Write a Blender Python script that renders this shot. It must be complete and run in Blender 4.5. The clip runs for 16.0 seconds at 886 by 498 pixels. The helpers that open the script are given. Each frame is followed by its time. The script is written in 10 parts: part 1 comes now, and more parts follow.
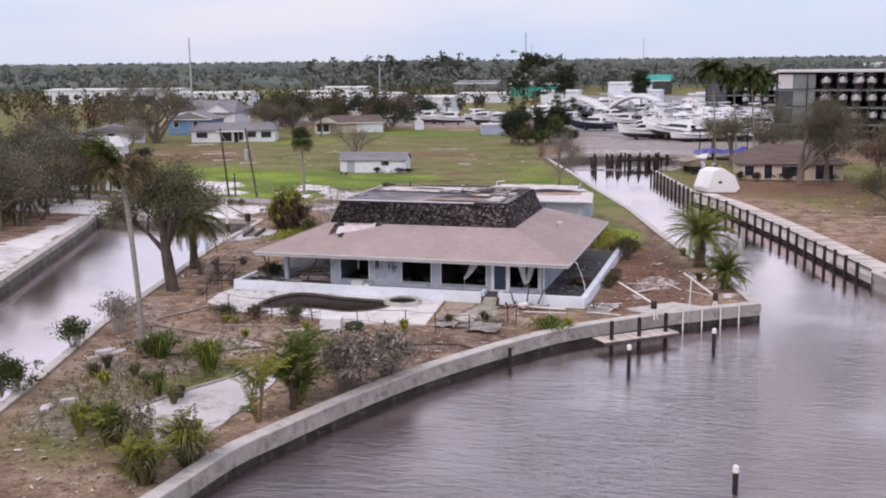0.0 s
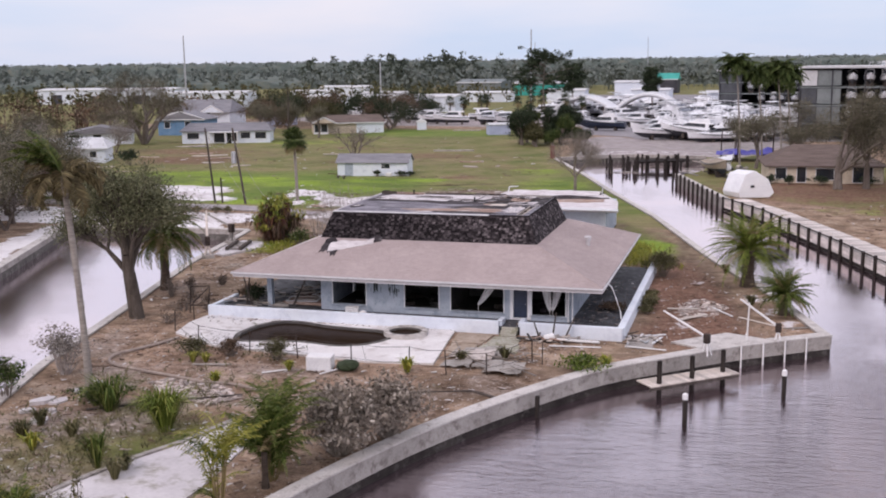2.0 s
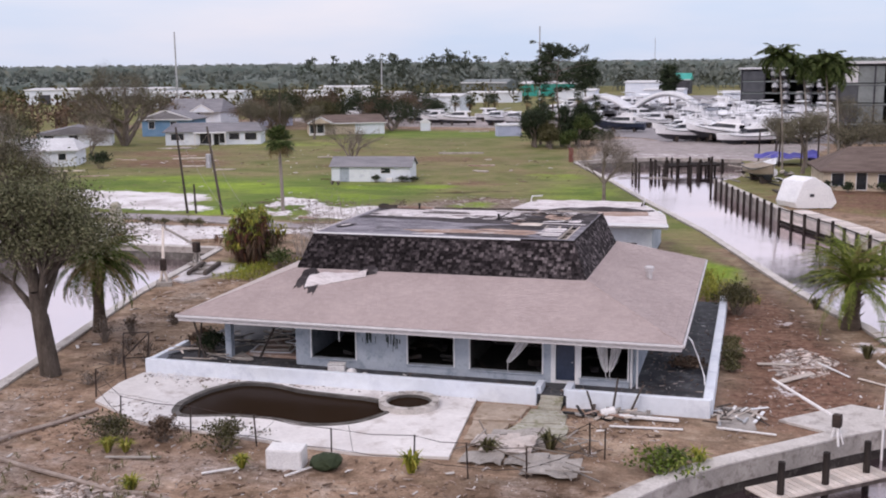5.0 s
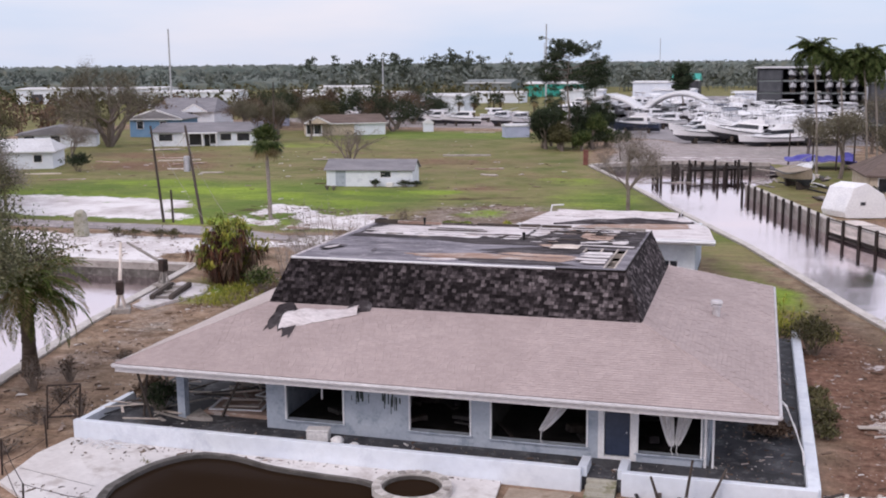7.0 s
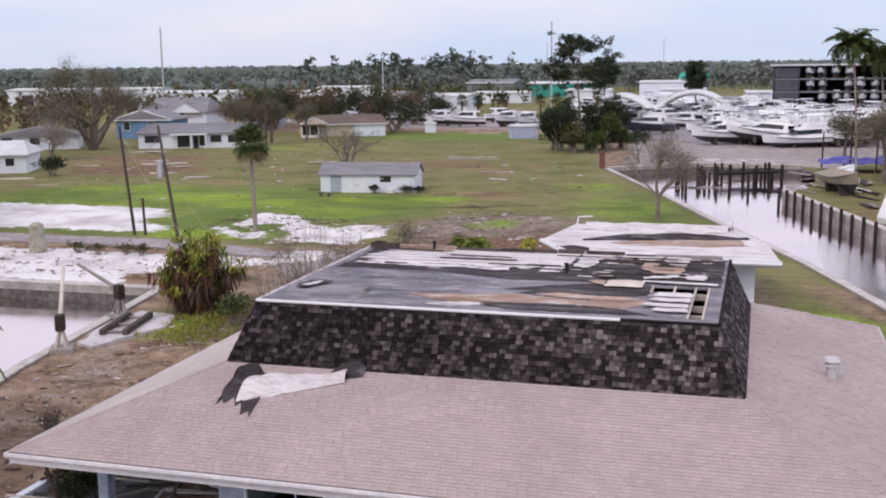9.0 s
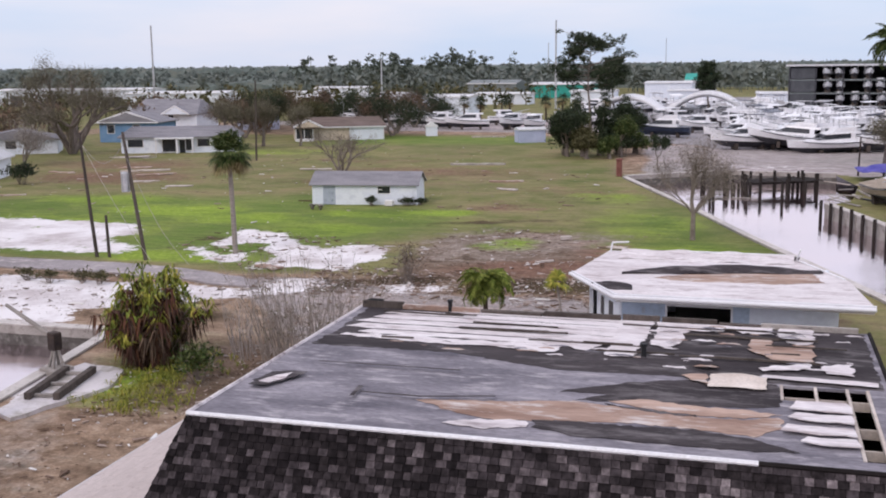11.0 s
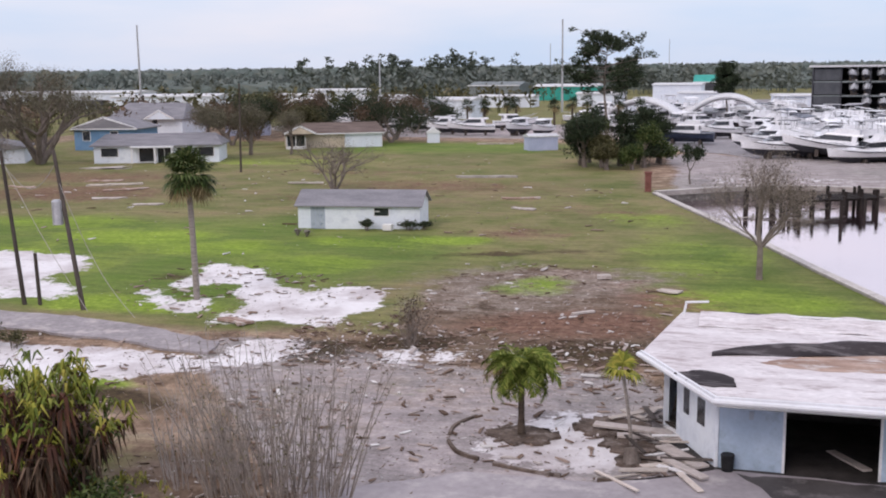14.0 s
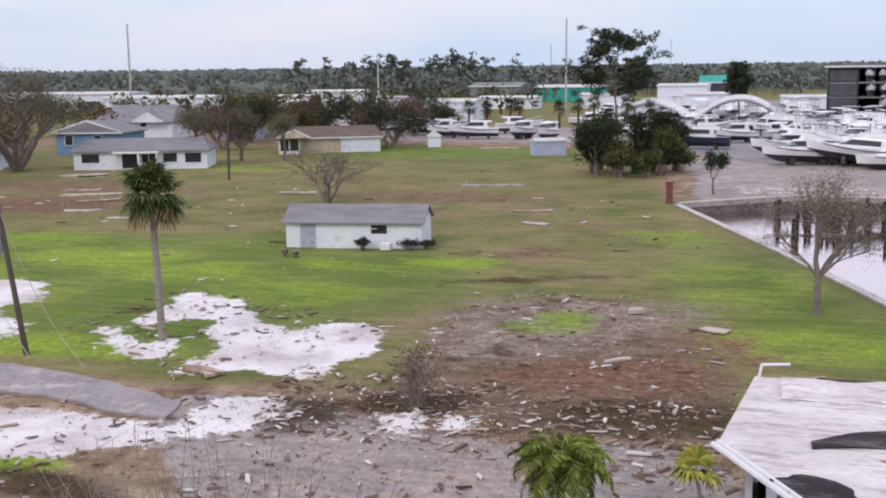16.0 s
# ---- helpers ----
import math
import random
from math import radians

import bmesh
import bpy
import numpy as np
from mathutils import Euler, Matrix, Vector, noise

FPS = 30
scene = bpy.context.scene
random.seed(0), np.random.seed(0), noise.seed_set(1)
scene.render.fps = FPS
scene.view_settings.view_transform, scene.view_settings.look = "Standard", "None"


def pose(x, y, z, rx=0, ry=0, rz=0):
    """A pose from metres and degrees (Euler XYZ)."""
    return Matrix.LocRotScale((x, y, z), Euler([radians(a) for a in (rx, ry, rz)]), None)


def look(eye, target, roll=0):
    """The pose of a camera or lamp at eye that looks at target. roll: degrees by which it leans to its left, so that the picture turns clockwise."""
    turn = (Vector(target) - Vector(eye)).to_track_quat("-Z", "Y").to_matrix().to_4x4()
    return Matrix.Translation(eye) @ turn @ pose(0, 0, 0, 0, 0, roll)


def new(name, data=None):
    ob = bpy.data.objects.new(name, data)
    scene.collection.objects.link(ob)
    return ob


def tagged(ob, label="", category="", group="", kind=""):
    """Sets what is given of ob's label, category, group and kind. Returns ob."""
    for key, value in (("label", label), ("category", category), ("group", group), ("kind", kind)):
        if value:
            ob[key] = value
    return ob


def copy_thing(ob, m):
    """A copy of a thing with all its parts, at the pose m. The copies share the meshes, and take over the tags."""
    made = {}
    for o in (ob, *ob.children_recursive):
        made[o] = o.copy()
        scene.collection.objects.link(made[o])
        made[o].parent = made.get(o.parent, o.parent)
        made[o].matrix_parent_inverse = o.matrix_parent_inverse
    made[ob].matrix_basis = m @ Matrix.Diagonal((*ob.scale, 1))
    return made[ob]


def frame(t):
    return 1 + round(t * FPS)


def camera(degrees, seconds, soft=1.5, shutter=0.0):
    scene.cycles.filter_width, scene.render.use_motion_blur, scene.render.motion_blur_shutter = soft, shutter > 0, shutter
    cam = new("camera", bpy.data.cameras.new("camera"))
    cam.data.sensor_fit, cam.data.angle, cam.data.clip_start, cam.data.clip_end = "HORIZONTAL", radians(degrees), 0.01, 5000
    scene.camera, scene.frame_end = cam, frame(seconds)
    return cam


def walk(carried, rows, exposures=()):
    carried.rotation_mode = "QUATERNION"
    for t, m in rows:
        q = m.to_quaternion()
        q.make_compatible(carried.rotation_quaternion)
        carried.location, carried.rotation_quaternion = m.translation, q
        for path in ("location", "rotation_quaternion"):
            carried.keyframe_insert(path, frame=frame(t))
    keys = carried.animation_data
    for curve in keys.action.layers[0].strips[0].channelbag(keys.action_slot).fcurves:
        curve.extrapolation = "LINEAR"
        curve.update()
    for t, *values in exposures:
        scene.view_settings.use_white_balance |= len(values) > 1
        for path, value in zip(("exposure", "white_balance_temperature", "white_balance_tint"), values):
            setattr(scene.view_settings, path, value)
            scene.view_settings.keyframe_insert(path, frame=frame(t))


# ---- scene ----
cam = camera(44.87, 16.0, soft=1.95)
PATH = [  # seconds, x, y, z, yaw, pitch, roll
    (0.0, 36.729, -74.303, 17.439, 16.197, -10.014, -0.604),
    (0.5, 35.794, -71.451, 17.265, 16.207, -10.047, -0.639),
    (1.0, 34.787, -68.575, 17.083, 16.235, -10.035, -0.673),
    (1.5, 33.858, -65.732, 16.858, 16.250, -10.025, -0.706),
    (2.0, 32.875, -62.881, 16.627, 16.284, -9.998, -0.726),
    (2.5, 31.976, -60.089, 16.362, 16.302, -9.990, -0.747),
    (3.0, 31.006, -57.237, 16.124, 16.331, -9.951, -0.754),
    (3.5, 30.119, -54.441, 15.873, 16.345, -9.939, -0.739),
    (4.0, 29.118, -51.555, 15.655, 16.355, -9.910, -0.709),
    (6.5, 24.456, -37.547, 14.416, 16.447, -9.796, -0.585),
    (7.0, 23.485, -34.715, 14.246, 16.467, -9.772, -0.560),
    (7.5, 22.595, -32.049, 14.026, 16.471, -9.764, -0.550),
    (8.0, 21.581, -29.238, 13.844, 16.476, -9.741, -0.555),
    (8.5, 20.689, -26.623, 13.614, 16.480, -9.724, -0.597),
    (9.0, 19.701, -23.822, 13.451, 16.495, -9.698, -0.669),
    (11.5, 15.060, -10.724, 13.281, 16.416, -9.653, -0.607),
    (12.0, 14.132, -8.252, 13.275, 16.407, -9.642, -0.613),
    (12.5, 13.373, -5.814, 13.234, 16.398, -9.633, -0.628),
    (13.0, 12.536, -3.377, 13.232, 16.389, -9.603, -0.649),
    (13.5, 11.790, -1.045, 13.219, 16.372, -9.593, -0.672),
    (14.0, 10.997, 1.261, 13.254, 16.368, -9.582, -0.687),
    (14.5, 10.298, 3.451, 13.256, 16.363, -9.579, -0.701),
    (15.0, 9.494, 5.683, 13.283, 16.353, -9.561, -0.705),
    (15.5, 8.776, 7.870, 13.272, 16.325, -9.569, -0.708),
    (16.0, 7.958, 10.134, 13.304, 16.301, -9.566, -0.703),
]
walk(cam, [(t, pose(x, y, z, 90 + pitch, 0, yaw) @ pose(0, 0, 0, 0, 0, roll)) for t, x, y, z, yaw, pitch, roll in PATH],
     exposures=[(0.0, 0.0, 6680, 20), (16.0, 0.0, 6560, 17)])

from mathutils.geometry import delaunay_2d_cdt

# ---- world, sun, exposure ----
SUN_EL, SUN_AZ = 42.0, 200.0  # degrees; azimuth clockwise from +y
world = bpy.data.worlds.new("overcast_sky")
scene.world = world
world.use_nodes = True
wn, wl = world.node_tree.nodes, world.node_tree.links
wn.clear()
w_out = wn.new("ShaderNodeOutputWorld")
w_bg = wn.new("ShaderNodeBackground")
w_sky = wn.new("ShaderNodeTexSky")
w_sky.sky_type = 'NISHITA'
w_sky.sun_disc = False
w_sky.sun_elevation, w_sky.sun_rotation = radians(SUN_EL), radians(SUN_AZ)
w_sky.air_density, w_sky.dust_density = 1.0, 2.5
w_coord = wn.new("ShaderNodeTexCoord")
w_map = wn.new("ShaderNodeMapping")
w_map.inputs["Scale"].default_value = (1.0, 1.0, 5.0)
w_cloud = wn.new("ShaderNodeTexNoise")
w_cloud.inputs["Scale"].default_value = 2.2
w_cloud.inputs["Detail"].default_value = 6.0
w_ramp = wn.new("ShaderNodeValToRGB")
w_ramp.color_ramp.elements[0].position, w_ramp.color_ramp.elements[0].color = 0.36, (0.0, 0.0, 0.0, 1)
w_ramp.color_ramp.elements[1].position, w_ramp.color_ramp.elements[1].color = 0.66, (1.0, 1.0, 1.0, 1)
w_scale = wn.new("ShaderNodeVectorMath")
w_scale.operation = 'SCALE'
w_scale.inputs["Scale"].default_value = 0.10
w_mix = wn.new("ShaderNodeMixRGB")
w_tone = wn.new("ShaderNodeMixRGB")
w_tone.inputs["Color1"].default_value = (0.69, 0.86, 1.08, 1)
w_tone.inputs["Color2"].default_value = (0.972, 0.987, 1.07, 1)
w_mix.inputs["Fac"].default_value = 0.80
wl.new(w_coord.outputs["Generated"], w_map.inputs["Vector"])
wl.new(w_map.outputs["Vector"], w_cloud.inputs["Vector"])
wl.new(w_cloud.outputs["Fac"], w_ramp.inputs["Fac"])
wl.new(w_ramp.outputs["Color"], w_tone.inputs["Fac"])
wl.new(w_sky.outputs["Color"], w_scale.inputs[0])
wl.new(w_scale.outputs["Vector"], w_mix.inputs["Color1"])
wl.new(w_tone.outputs["Color"], w_mix.inputs["Color2"])
w_sep = wn.new("ShaderNodeSeparateXYZ")
w_rise = wn.new("ShaderNodeMapRange")
w_rise.interpolation_type = 'SMOOTHSTEP'
w_rise.inputs["From Min"].default_value, w_rise.inputs["From Max"].default_value = 0.03, 0.32
w_high = wn.new("ShaderNodeMixRGB")
w_high.inputs["Color1"].default_value = (1.0, 1.0, 1.0, 1)
w_high.inputs["Color2"].default_value = (1.33, 1.24, 1.175, 1)
w_gain = wn.new("ShaderNodeMixRGB")
w_gain.blend_type = 'MULTIPLY'
w_gain.inputs["Fac"].default_value = 1.0
wl.new(w_coord.outputs["Generated"], w_sep.inputs[0])
wl.new(w_sep.outputs["Z"], w_rise.inputs["Value"])
wl.new(w_rise.outputs["Result"], w_high.inputs["Fac"])
wl.new(w_mix.outputs["Color"], w_gain.inputs["Color1"])
wl.new(w_high.outputs["Color"], w_gain.inputs["Color2"])
wl.new(w_gain.outputs["Color"], w_bg.inputs["Color"])
w_bg.inputs["Strength"].default_value = 1.0
wl.new(w_bg.outputs["Background"], w_out.inputs["Surface"])

sun_data = bpy.data.lights.new("sun", 'SUN')
sun_data.energy, sun_data.angle, sun_data.color = 0.75, radians(14), (1.0, 0.95, 0.88)
sun = new("sun", sun_data)
sd = Vector((math.sin(radians(SUN_AZ)) * math.cos(radians(SUN_EL)), math.cos(radians(SUN_AZ)) * math.cos(radians(SUN_EL)), math.sin(radians(SUN_EL))))
sun.matrix_world = look(sd * 200, (0, 0, 0))
scene.view_settings.exposure = 0.0

# ---- materials ----


def shader(name, rough=0.8, metal=0.0):
    m = bpy.data.materials.new(name)
    m.use_nodes = True
    n, l = m.node_tree.nodes, m.node_tree.links
    b = n["Principled BSDF"]
    b.inputs["Roughness"].default_value = rough
    b.inputs["Metallic"].default_value = metal
    return m, n, l, b


def noise_node(n, l, vec, scale, detail=4.0, rough=0.6):
    t = n.new("ShaderNodeTexNoise")
    t.inputs["Scale"].default_value, t.inputs["Detail"].default_value, t.inputs["Roughness"].default_value = scale, detail, rough
    if vec:
        l.new(vec, t.inputs["Vector"])
    return t


def ramp_node(n, l, fac, stops):
    r = n.new("ShaderNodeValToRGB")
    e = r.color_ramp.elements
    while len(e) < len(stops):
        e.new(0.5)
    for k, (p, c) in enumerate(stops):
        e[k].position = p
        e[k].color = (*c, 1) if len(c) == 3 else c
    l.new(fac, r.inputs["Fac"])
    return r


def mix_node(n, l, fac, a, b, mode='MIX'):
    m = n.new("ShaderNodeMixRGB")
    m.blend_type = mode
    for sock, v in (("Fac", fac), ("Color1", a), ("Color2", b)):
        if isinstance(v, (int, float)):
            m.inputs[sock].default_value = v
        elif isinstance(v, tuple):
            m.inputs[sock].default_value = (*v, 1)
        else:
            l.new(v, m.inputs[sock])
    return m


def bump_node(n, l, b, height, strength=0.3, dist=0.02):
    u = n.new("ShaderNodeBump")
    u.inputs["Strength"].default_value, u.inputs["Distance"].default_value = strength, dist
    l.new(height, u.inputs["Height"])
    l.new(u.outputs["Normal"], b.inputs["Normal"])
    return u


def plain(name, c1, c2, scale=3.0, fine=30.0, rough=0.8, bump=0.25, metal=0.0, stretch=(1, 1, 1), spec=0.12, stain=None, island=0.0, grain=0.17):
    """A mottled surface: two colours in broad patches, fine grain, relief, and stains if wanted."""
    m, n, l, b = shader(name, rough, metal)
    co = n.new("ShaderNodeTexCoord")
    mp = n.new("ShaderNodeMapping")
    mp.inputs["Scale"].default_value = stretch
    l.new(co.outputs["Object"], mp.inputs["Vector"])
    big = noise_node(n, l, mp.outputs["Vector"], scale)
    small = noise_node(n, l, mp.outputs["Vector"], fine, 3.0)
    r = ramp_node(n, l, big.outputs["Fac"], [(0.32, c1), (0.68, c2)])
    g = ramp_node(n, l, small.outputs["Fac"], [(0.3, (1 - grain,) * 3), (0.7, (1 + 0.6 * grain,) * 3)])
    x = mix_node(n, l, 1.0, r.outputs["Color"], g.outputs["Color"], 'MULTIPLY')
    if stain:
        st = noise_node(n, l, mp.outputs["Vector"], scale * 2.3, 6.0, 0.7)
        sr = ramp_node(n, l, st.outputs["Fac"], [(0.52, (0, 0, 0)), (0.66, (1, 1, 1))])
        x = mix_node(n, l, sr.outputs["Color"], x.outputs["Color"], stain)
    if island:
        geo = n.new("ShaderNodeNewGeometry")
        inf = n.new("ShaderNodeObjectInfo")
        add = n.new("ShaderNodeMath")
        add.operation = 'ADD'
        l.new(geo.outputs["Random Per Island"], add.inputs[0])
        l.new(inf.outputs["Random"], add.inputs[1])
        fr = n.new("ShaderNodeMath")
        fr.operation = 'FRACT'
        l.new(add.outputs[0], fr.inputs[0])
        ir = ramp_node(n, l, fr.outputs[0], [(0.0, (1 - island,) * 3), (1.0, (1 + island,) * 3)])
        x = mix_node(n, l, 1.0, x.outputs["Color"], ir.outputs["Color"], 'MULTIPLY')
    l.new(x.outputs["Color"], b.inputs["Base Color"])
    b.inputs["Specular IOR Level"].default_value = spec
    if bump:
        bump_node(n, l, b, small.outputs["Fac"], bump)
    return m


def leafy(name, c1, c2, c3=None, rough=0.6, trans=0.0):
    """Foliage: each leaf or clump takes its own tone."""
    m, n, l, b = shader(name, rough)
    geo = n.new("ShaderNodeNewGeometry")
    stops = [(0.0, c1), (0.75, c2)] + ([(1.0, c3)] if c3 else [])
    r = ramp_node(n, l, geo.outputs["Random Per Island"], stops)
    co = n.new("ShaderNodeTexCoord")
    big = noise_node(n, l, co.outputs["Object"], 0.9, 3.0)
    g = ramp_node(n, l, big.outputs["Fac"], [(0.3, (0.7, 0.7, 0.7)), (0.7, (1.2, 1.2, 1.2))])
    x = mix_node(n, l, 1.0, r.outputs["Color"], g.outputs["Color"], 'MULTIPLY')
    l.new(x.outputs["Color"], b.inputs["Base Color"])
    b.inputs["Specular IOR Level"].default_value = 0.1
    return m


M = {}
M["concrete"] = plain("weathered_concrete", (0.30, 0.275, 0.255), (0.44, 0.405, 0.38), 0.8, 14, 0.9, 0.3, stain=(0.20, 0.175, 0.16))
M["cap_pale"] = plain("pale_worn_concrete", (0.50, 0.465, 0.44), (0.64, 0.60, 0.575), 0.8, 10, 0.9, 0.3, stain=(0.36, 0.32, 0.30))
M["concrete_dark"] = plain("wet_concrete", (0.075, 0.068, 0.062), (0.165, 0.152, 0.142), 0.9, 14, 0.8, 0.3, stain=(0.22, 0.205, 0.195))
M["wet_wall"] = plain("algae_dark_wet_concrete", (0.022, 0.018, 0.017), (0.06, 0.052, 0.047), 0.9, 14, 0.6, 0.3, stain=(0.10, 0.09, 0.085))
M["deck"] = plain("pool_deck", (0.66, 0.62, 0.61), (0.80, 0.77, 0.76), 0.35, 5, 0.85, 0.1, stain=(0.52, 0.47, 0.45), grain=0.08)
M["white_wall"] = plain("white_masonry_paint", (0.70, 0.75, 0.84), (0.80, 0.84, 0.90), 0.35, 4, 0.8, 0.05, stain=(0.64, 0.68, 0.76), grain=0.05)
M["white_paint"] = plain("white_paint", (0.72, 0.72, 0.75), (0.82, 0.82, 0.84), 1.2, 20, 0.6, 0.1)
M["fascia_white"] = plain("white_fascia_paint", (0.70, 0.70, 0.73), (0.80, 0.80, 0.83), 0.5, 5, 0.6, 0.0, grain=0.05)
M["fascia"] = plain("fascia_paint", (0.52, 0.50, 0.52), (0.64, 0.615, 0.63), 0.9, 12, 0.6, 0.1, stretch=(0.4, 1, 1))
M["blue_wall"] = plain("pale_blue_stucco", (0.37, 0.42, 0.50), (0.48, 0.53, 0.60), 0.7, 8, 0.85, 0.1, stain=(0.27, 0.32, 0.39), grain=0.08)
# shade of rooms, porch ceiling and garage is put into these two dark colours
M["shadow_wall"] = plain("shaded_plaster", (0.07, 0.066, 0.064), (0.13, 0.12, 0.115), 0.8, 12, 0.9, 0.1)
M["shaded_floor"] = plain("shaded_floor", (0.03, 0.027, 0.026), (0.07, 0.062, 0.06), 1.0, 12, 0.7, 0.15)
# wet slab; the deep porch shade is put into its dark colour too
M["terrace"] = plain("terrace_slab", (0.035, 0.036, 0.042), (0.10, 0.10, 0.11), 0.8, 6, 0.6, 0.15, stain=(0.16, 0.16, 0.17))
M["shingle"] = plain("tan_shingle", (0.41, 0.335, 0.325), (0.48, 0.395, 0.385), 0.4, 30, 0.9, 0.2, island=0.055)
# lighter copy of the tan shingle: brighter light on the left slope, in colour
M["shingle_pale"] = plain("lit_tan_shingle", (0.50, 0.43, 0.41), (0.58, 0.505, 0.485), 0.4, 30, 0.9, 0.2, island=0.055)
M["roof_under"] = plain("roof_felt", (0.345, 0.275, 0.262), (0.405, 0.325, 0.31), 0.6, 30, 0.9, 0.3)
M["soffit"] = plain("soffit_boards", (0.42, 0.40, 0.39), (0.52, 0.50, 0.48), 1.0, 12, 0.8, 0.1)
M["mansard_under"] = plain("mansard_felt", (0.012, 0.010, 0.010), (0.022, 0.018, 0.018), 1.0, 20, 0.9, 0.2)
M["dark_wood"] = plain("weathered_dark_wood", (0.055, 0.045, 0.04), (0.12, 0.10, 0.09), 2.0, 18, 0.85, 0.4, stretch=(1, 1, 0.2), island=0.25)
M["grey_wood"] = plain("grey_weathered_wood", (0.26, 0.235, 0.215), (0.42, 0.385, 0.36), 1.2, 14, 0.85, 0.35, island=0.25)
M["pale_wood"] = plain("bare_pale_lumber", (0.48, 0.41, 0.36), (0.64, 0.57, 0.52), 1.2, 14, 0.8, 0.25, island=0.2)
M["membrane"] = plain("white_roof_membrane", (0.60, 0.545, 0.555), (0.79, 0.75, 0.76), 0.8, 9, 0.7, 0.1, stretch=(0.4, 1.6, 1), stain=(0.40, 0.335, 0.34), grain=0.2)
M["membrane_worn"] = plain("worn_grey_white_roofing", (0.52, 0.47, 0.48), (0.76, 0.71, 0.72), 0.7, 6, 0.75, 0.1, stretch=(0.35, 1.5, 1), stain=(0.24, 0.20, 0.205), grain=0.12)
M["tar"] = plain("torn_tar_paper", (0.03, 0.025, 0.028), (0.075, 0.064, 0.068), 0.7, 10, 0.85, 0.3, stretch=(0.4, 1.4, 1), stain=(0.16, 0.145, 0.15))
M["roof_grey"] = plain("worn_grey_roof_deck", (0.13, 0.122, 0.145), (0.29, 0.272, 0.305), 0.8, 12, 0.85, 0.3, stretch=(0.5, 1.5, 1), stain=(0.40, 0.375, 0.40), grain=0.28)
M["plywood"] = plain("weathered_plywood", (0.24, 0.15, 0.115), (0.50, 0.36, 0.295), 0.8, 10, 0.85, 0.2, stretch=(0.4, 1.5, 1), stain=(0.60, 0.55, 0.53))
M["metal"] = plain("galvanised_metal", (0.42, 0.43, 0.45), (0.58, 0.58, 0.60), 2.0, 20, 0.45, 0.1, metal=0.6)
M["dark_metal"] = plain("rusty_dark_metal", (0.035, 0.03, 0.03), (0.09, 0.065, 0.055), 3.0, 20, 0.7, 0.2, metal=0.3)
M["black"] = plain("black_plastic", (0.015, 0.015, 0.017), (0.03, 0.03, 0.032), 3.0, 20, 0.5, 0.1)
M["pool_tile"] = plain("pool_plaster", (0.07, 0.065, 0.062), (0.15, 0.14, 0.135), 0.9, 10, 0.6, 0.1)
M["asphalt"] = plain("worn_asphalt", (0.27, 0.245, 0.25), (0.38, 0.345, 0.355), 0.25, 4, 0.95, 0.25, stain=(0.52, 0.46, 0.45))
M["tarmac"] = plain("marina_tarmac", (0.24, 0.225, 0.24), (0.33, 0.31, 0.32), 0.08, 1.5, 0.95, 0.2)
M["gravel"] = plain("shell_gravel", (0.46, 0.40, 0.37), (0.62, 0.56, 0.53), 0.4, 5, 0.95, 0.4, stain=(0.34, 0.28, 0.25))
M["bark"] = plain("grey_bark", (0.13, 0.105, 0.09), (0.23, 0.195, 0.175), 2.5, 20, 0.95, 0.5, stretch=(1, 1, 0.25))
M["leaf_feather"] = leafy("thin_grey_green_leaves", (0.075, 0.080, 0.042), (0.185, 0.188, 0.105), (0.27, 0.26, 0.165))
M["bark_dark"] = plain("dark_bark", (0.06, 0.048, 0.04), (0.13, 0.108, 0.092), 2.5, 20, 0.95, 0.5, stretch=(1, 1, 0.25))
M["leaf_rust"] = leafy("rusty_purple_leaves", (0.035, 0.018, 0.016), (0.10, 0.045, 0.03), (0.20, 0.09, 0.05))
M["twig"] = plain("bare_twigs", (0.17, 0.14, 0.12), (0.28, 0.24, 0.21), 2.0, 20, 0.95, 0.3)
M["twig_mid"] = plain("grey_brown_twigs", (0.22, 0.185, 0.16), (0.36, 0.315, 0.285), 2.0, 20, 0.95, 0.3)
M["twig_pale"] = plain("pale_bare_twigs", (0.33, 0.29, 0.27), (0.48, 0.43, 0.41), 2.0, 20, 0.95, 0.3)
M["palm_bark"] = plain("palm_bark", (0.22, 0.19, 0.17), (0.36, 0.32, 0.29), 3.0, 16, 0.95, 0.6, stretch=(0.5, 0.5, 4))
M["palm_dark"] = plain("dark_palm_bark", (0.06, 0.045, 0.035), (0.13, 0.1, 0.08), 3.0, 16, 0.95, 0.6, stretch=(0.5, 0.5, 4))
M["leaf_green"] = leafy("green_leaves", (0.02, 0.036, 0.011), (0.085, 0.12, 0.036), (0.16, 0.17, 0.07))
M["leaf_olive"] = leafy("olive_leaves", (0.035, 0.036, 0.016), (0.115, 0.108, 0.05), (0.18, 0.155, 0.09))
M["leaf_dark"] = leafy("dark_leaves", (0.018, 0.03, 0.018), (0.05, 0.065, 0.035))
M["leaf_yellow"] = leafy("yellow_green_leaves", (0.10, 0.13, 0.025), (0.30, 0.30, 0.05), (0.42, 0.36, 0.08))
M["leaf_dead"] = leafy("dead_brown_leaves", (0.055, 0.038, 0.028), (0.15, 0.10, 0.07), (0.24, 0.165, 0.115))
M["leaf_beige"] = leafy("beige_dry_leaves", (0.11, 0.09, 0.07), (0.28, 0.235, 0.195), (0.48, 0.42, 0.36))
M["twig_beige"] = plain("beige_dry_twigs", (0.26, 0.22, 0.185), (0.44, 0.385, 0.335), 2.0, 20, 0.95, 0.3)
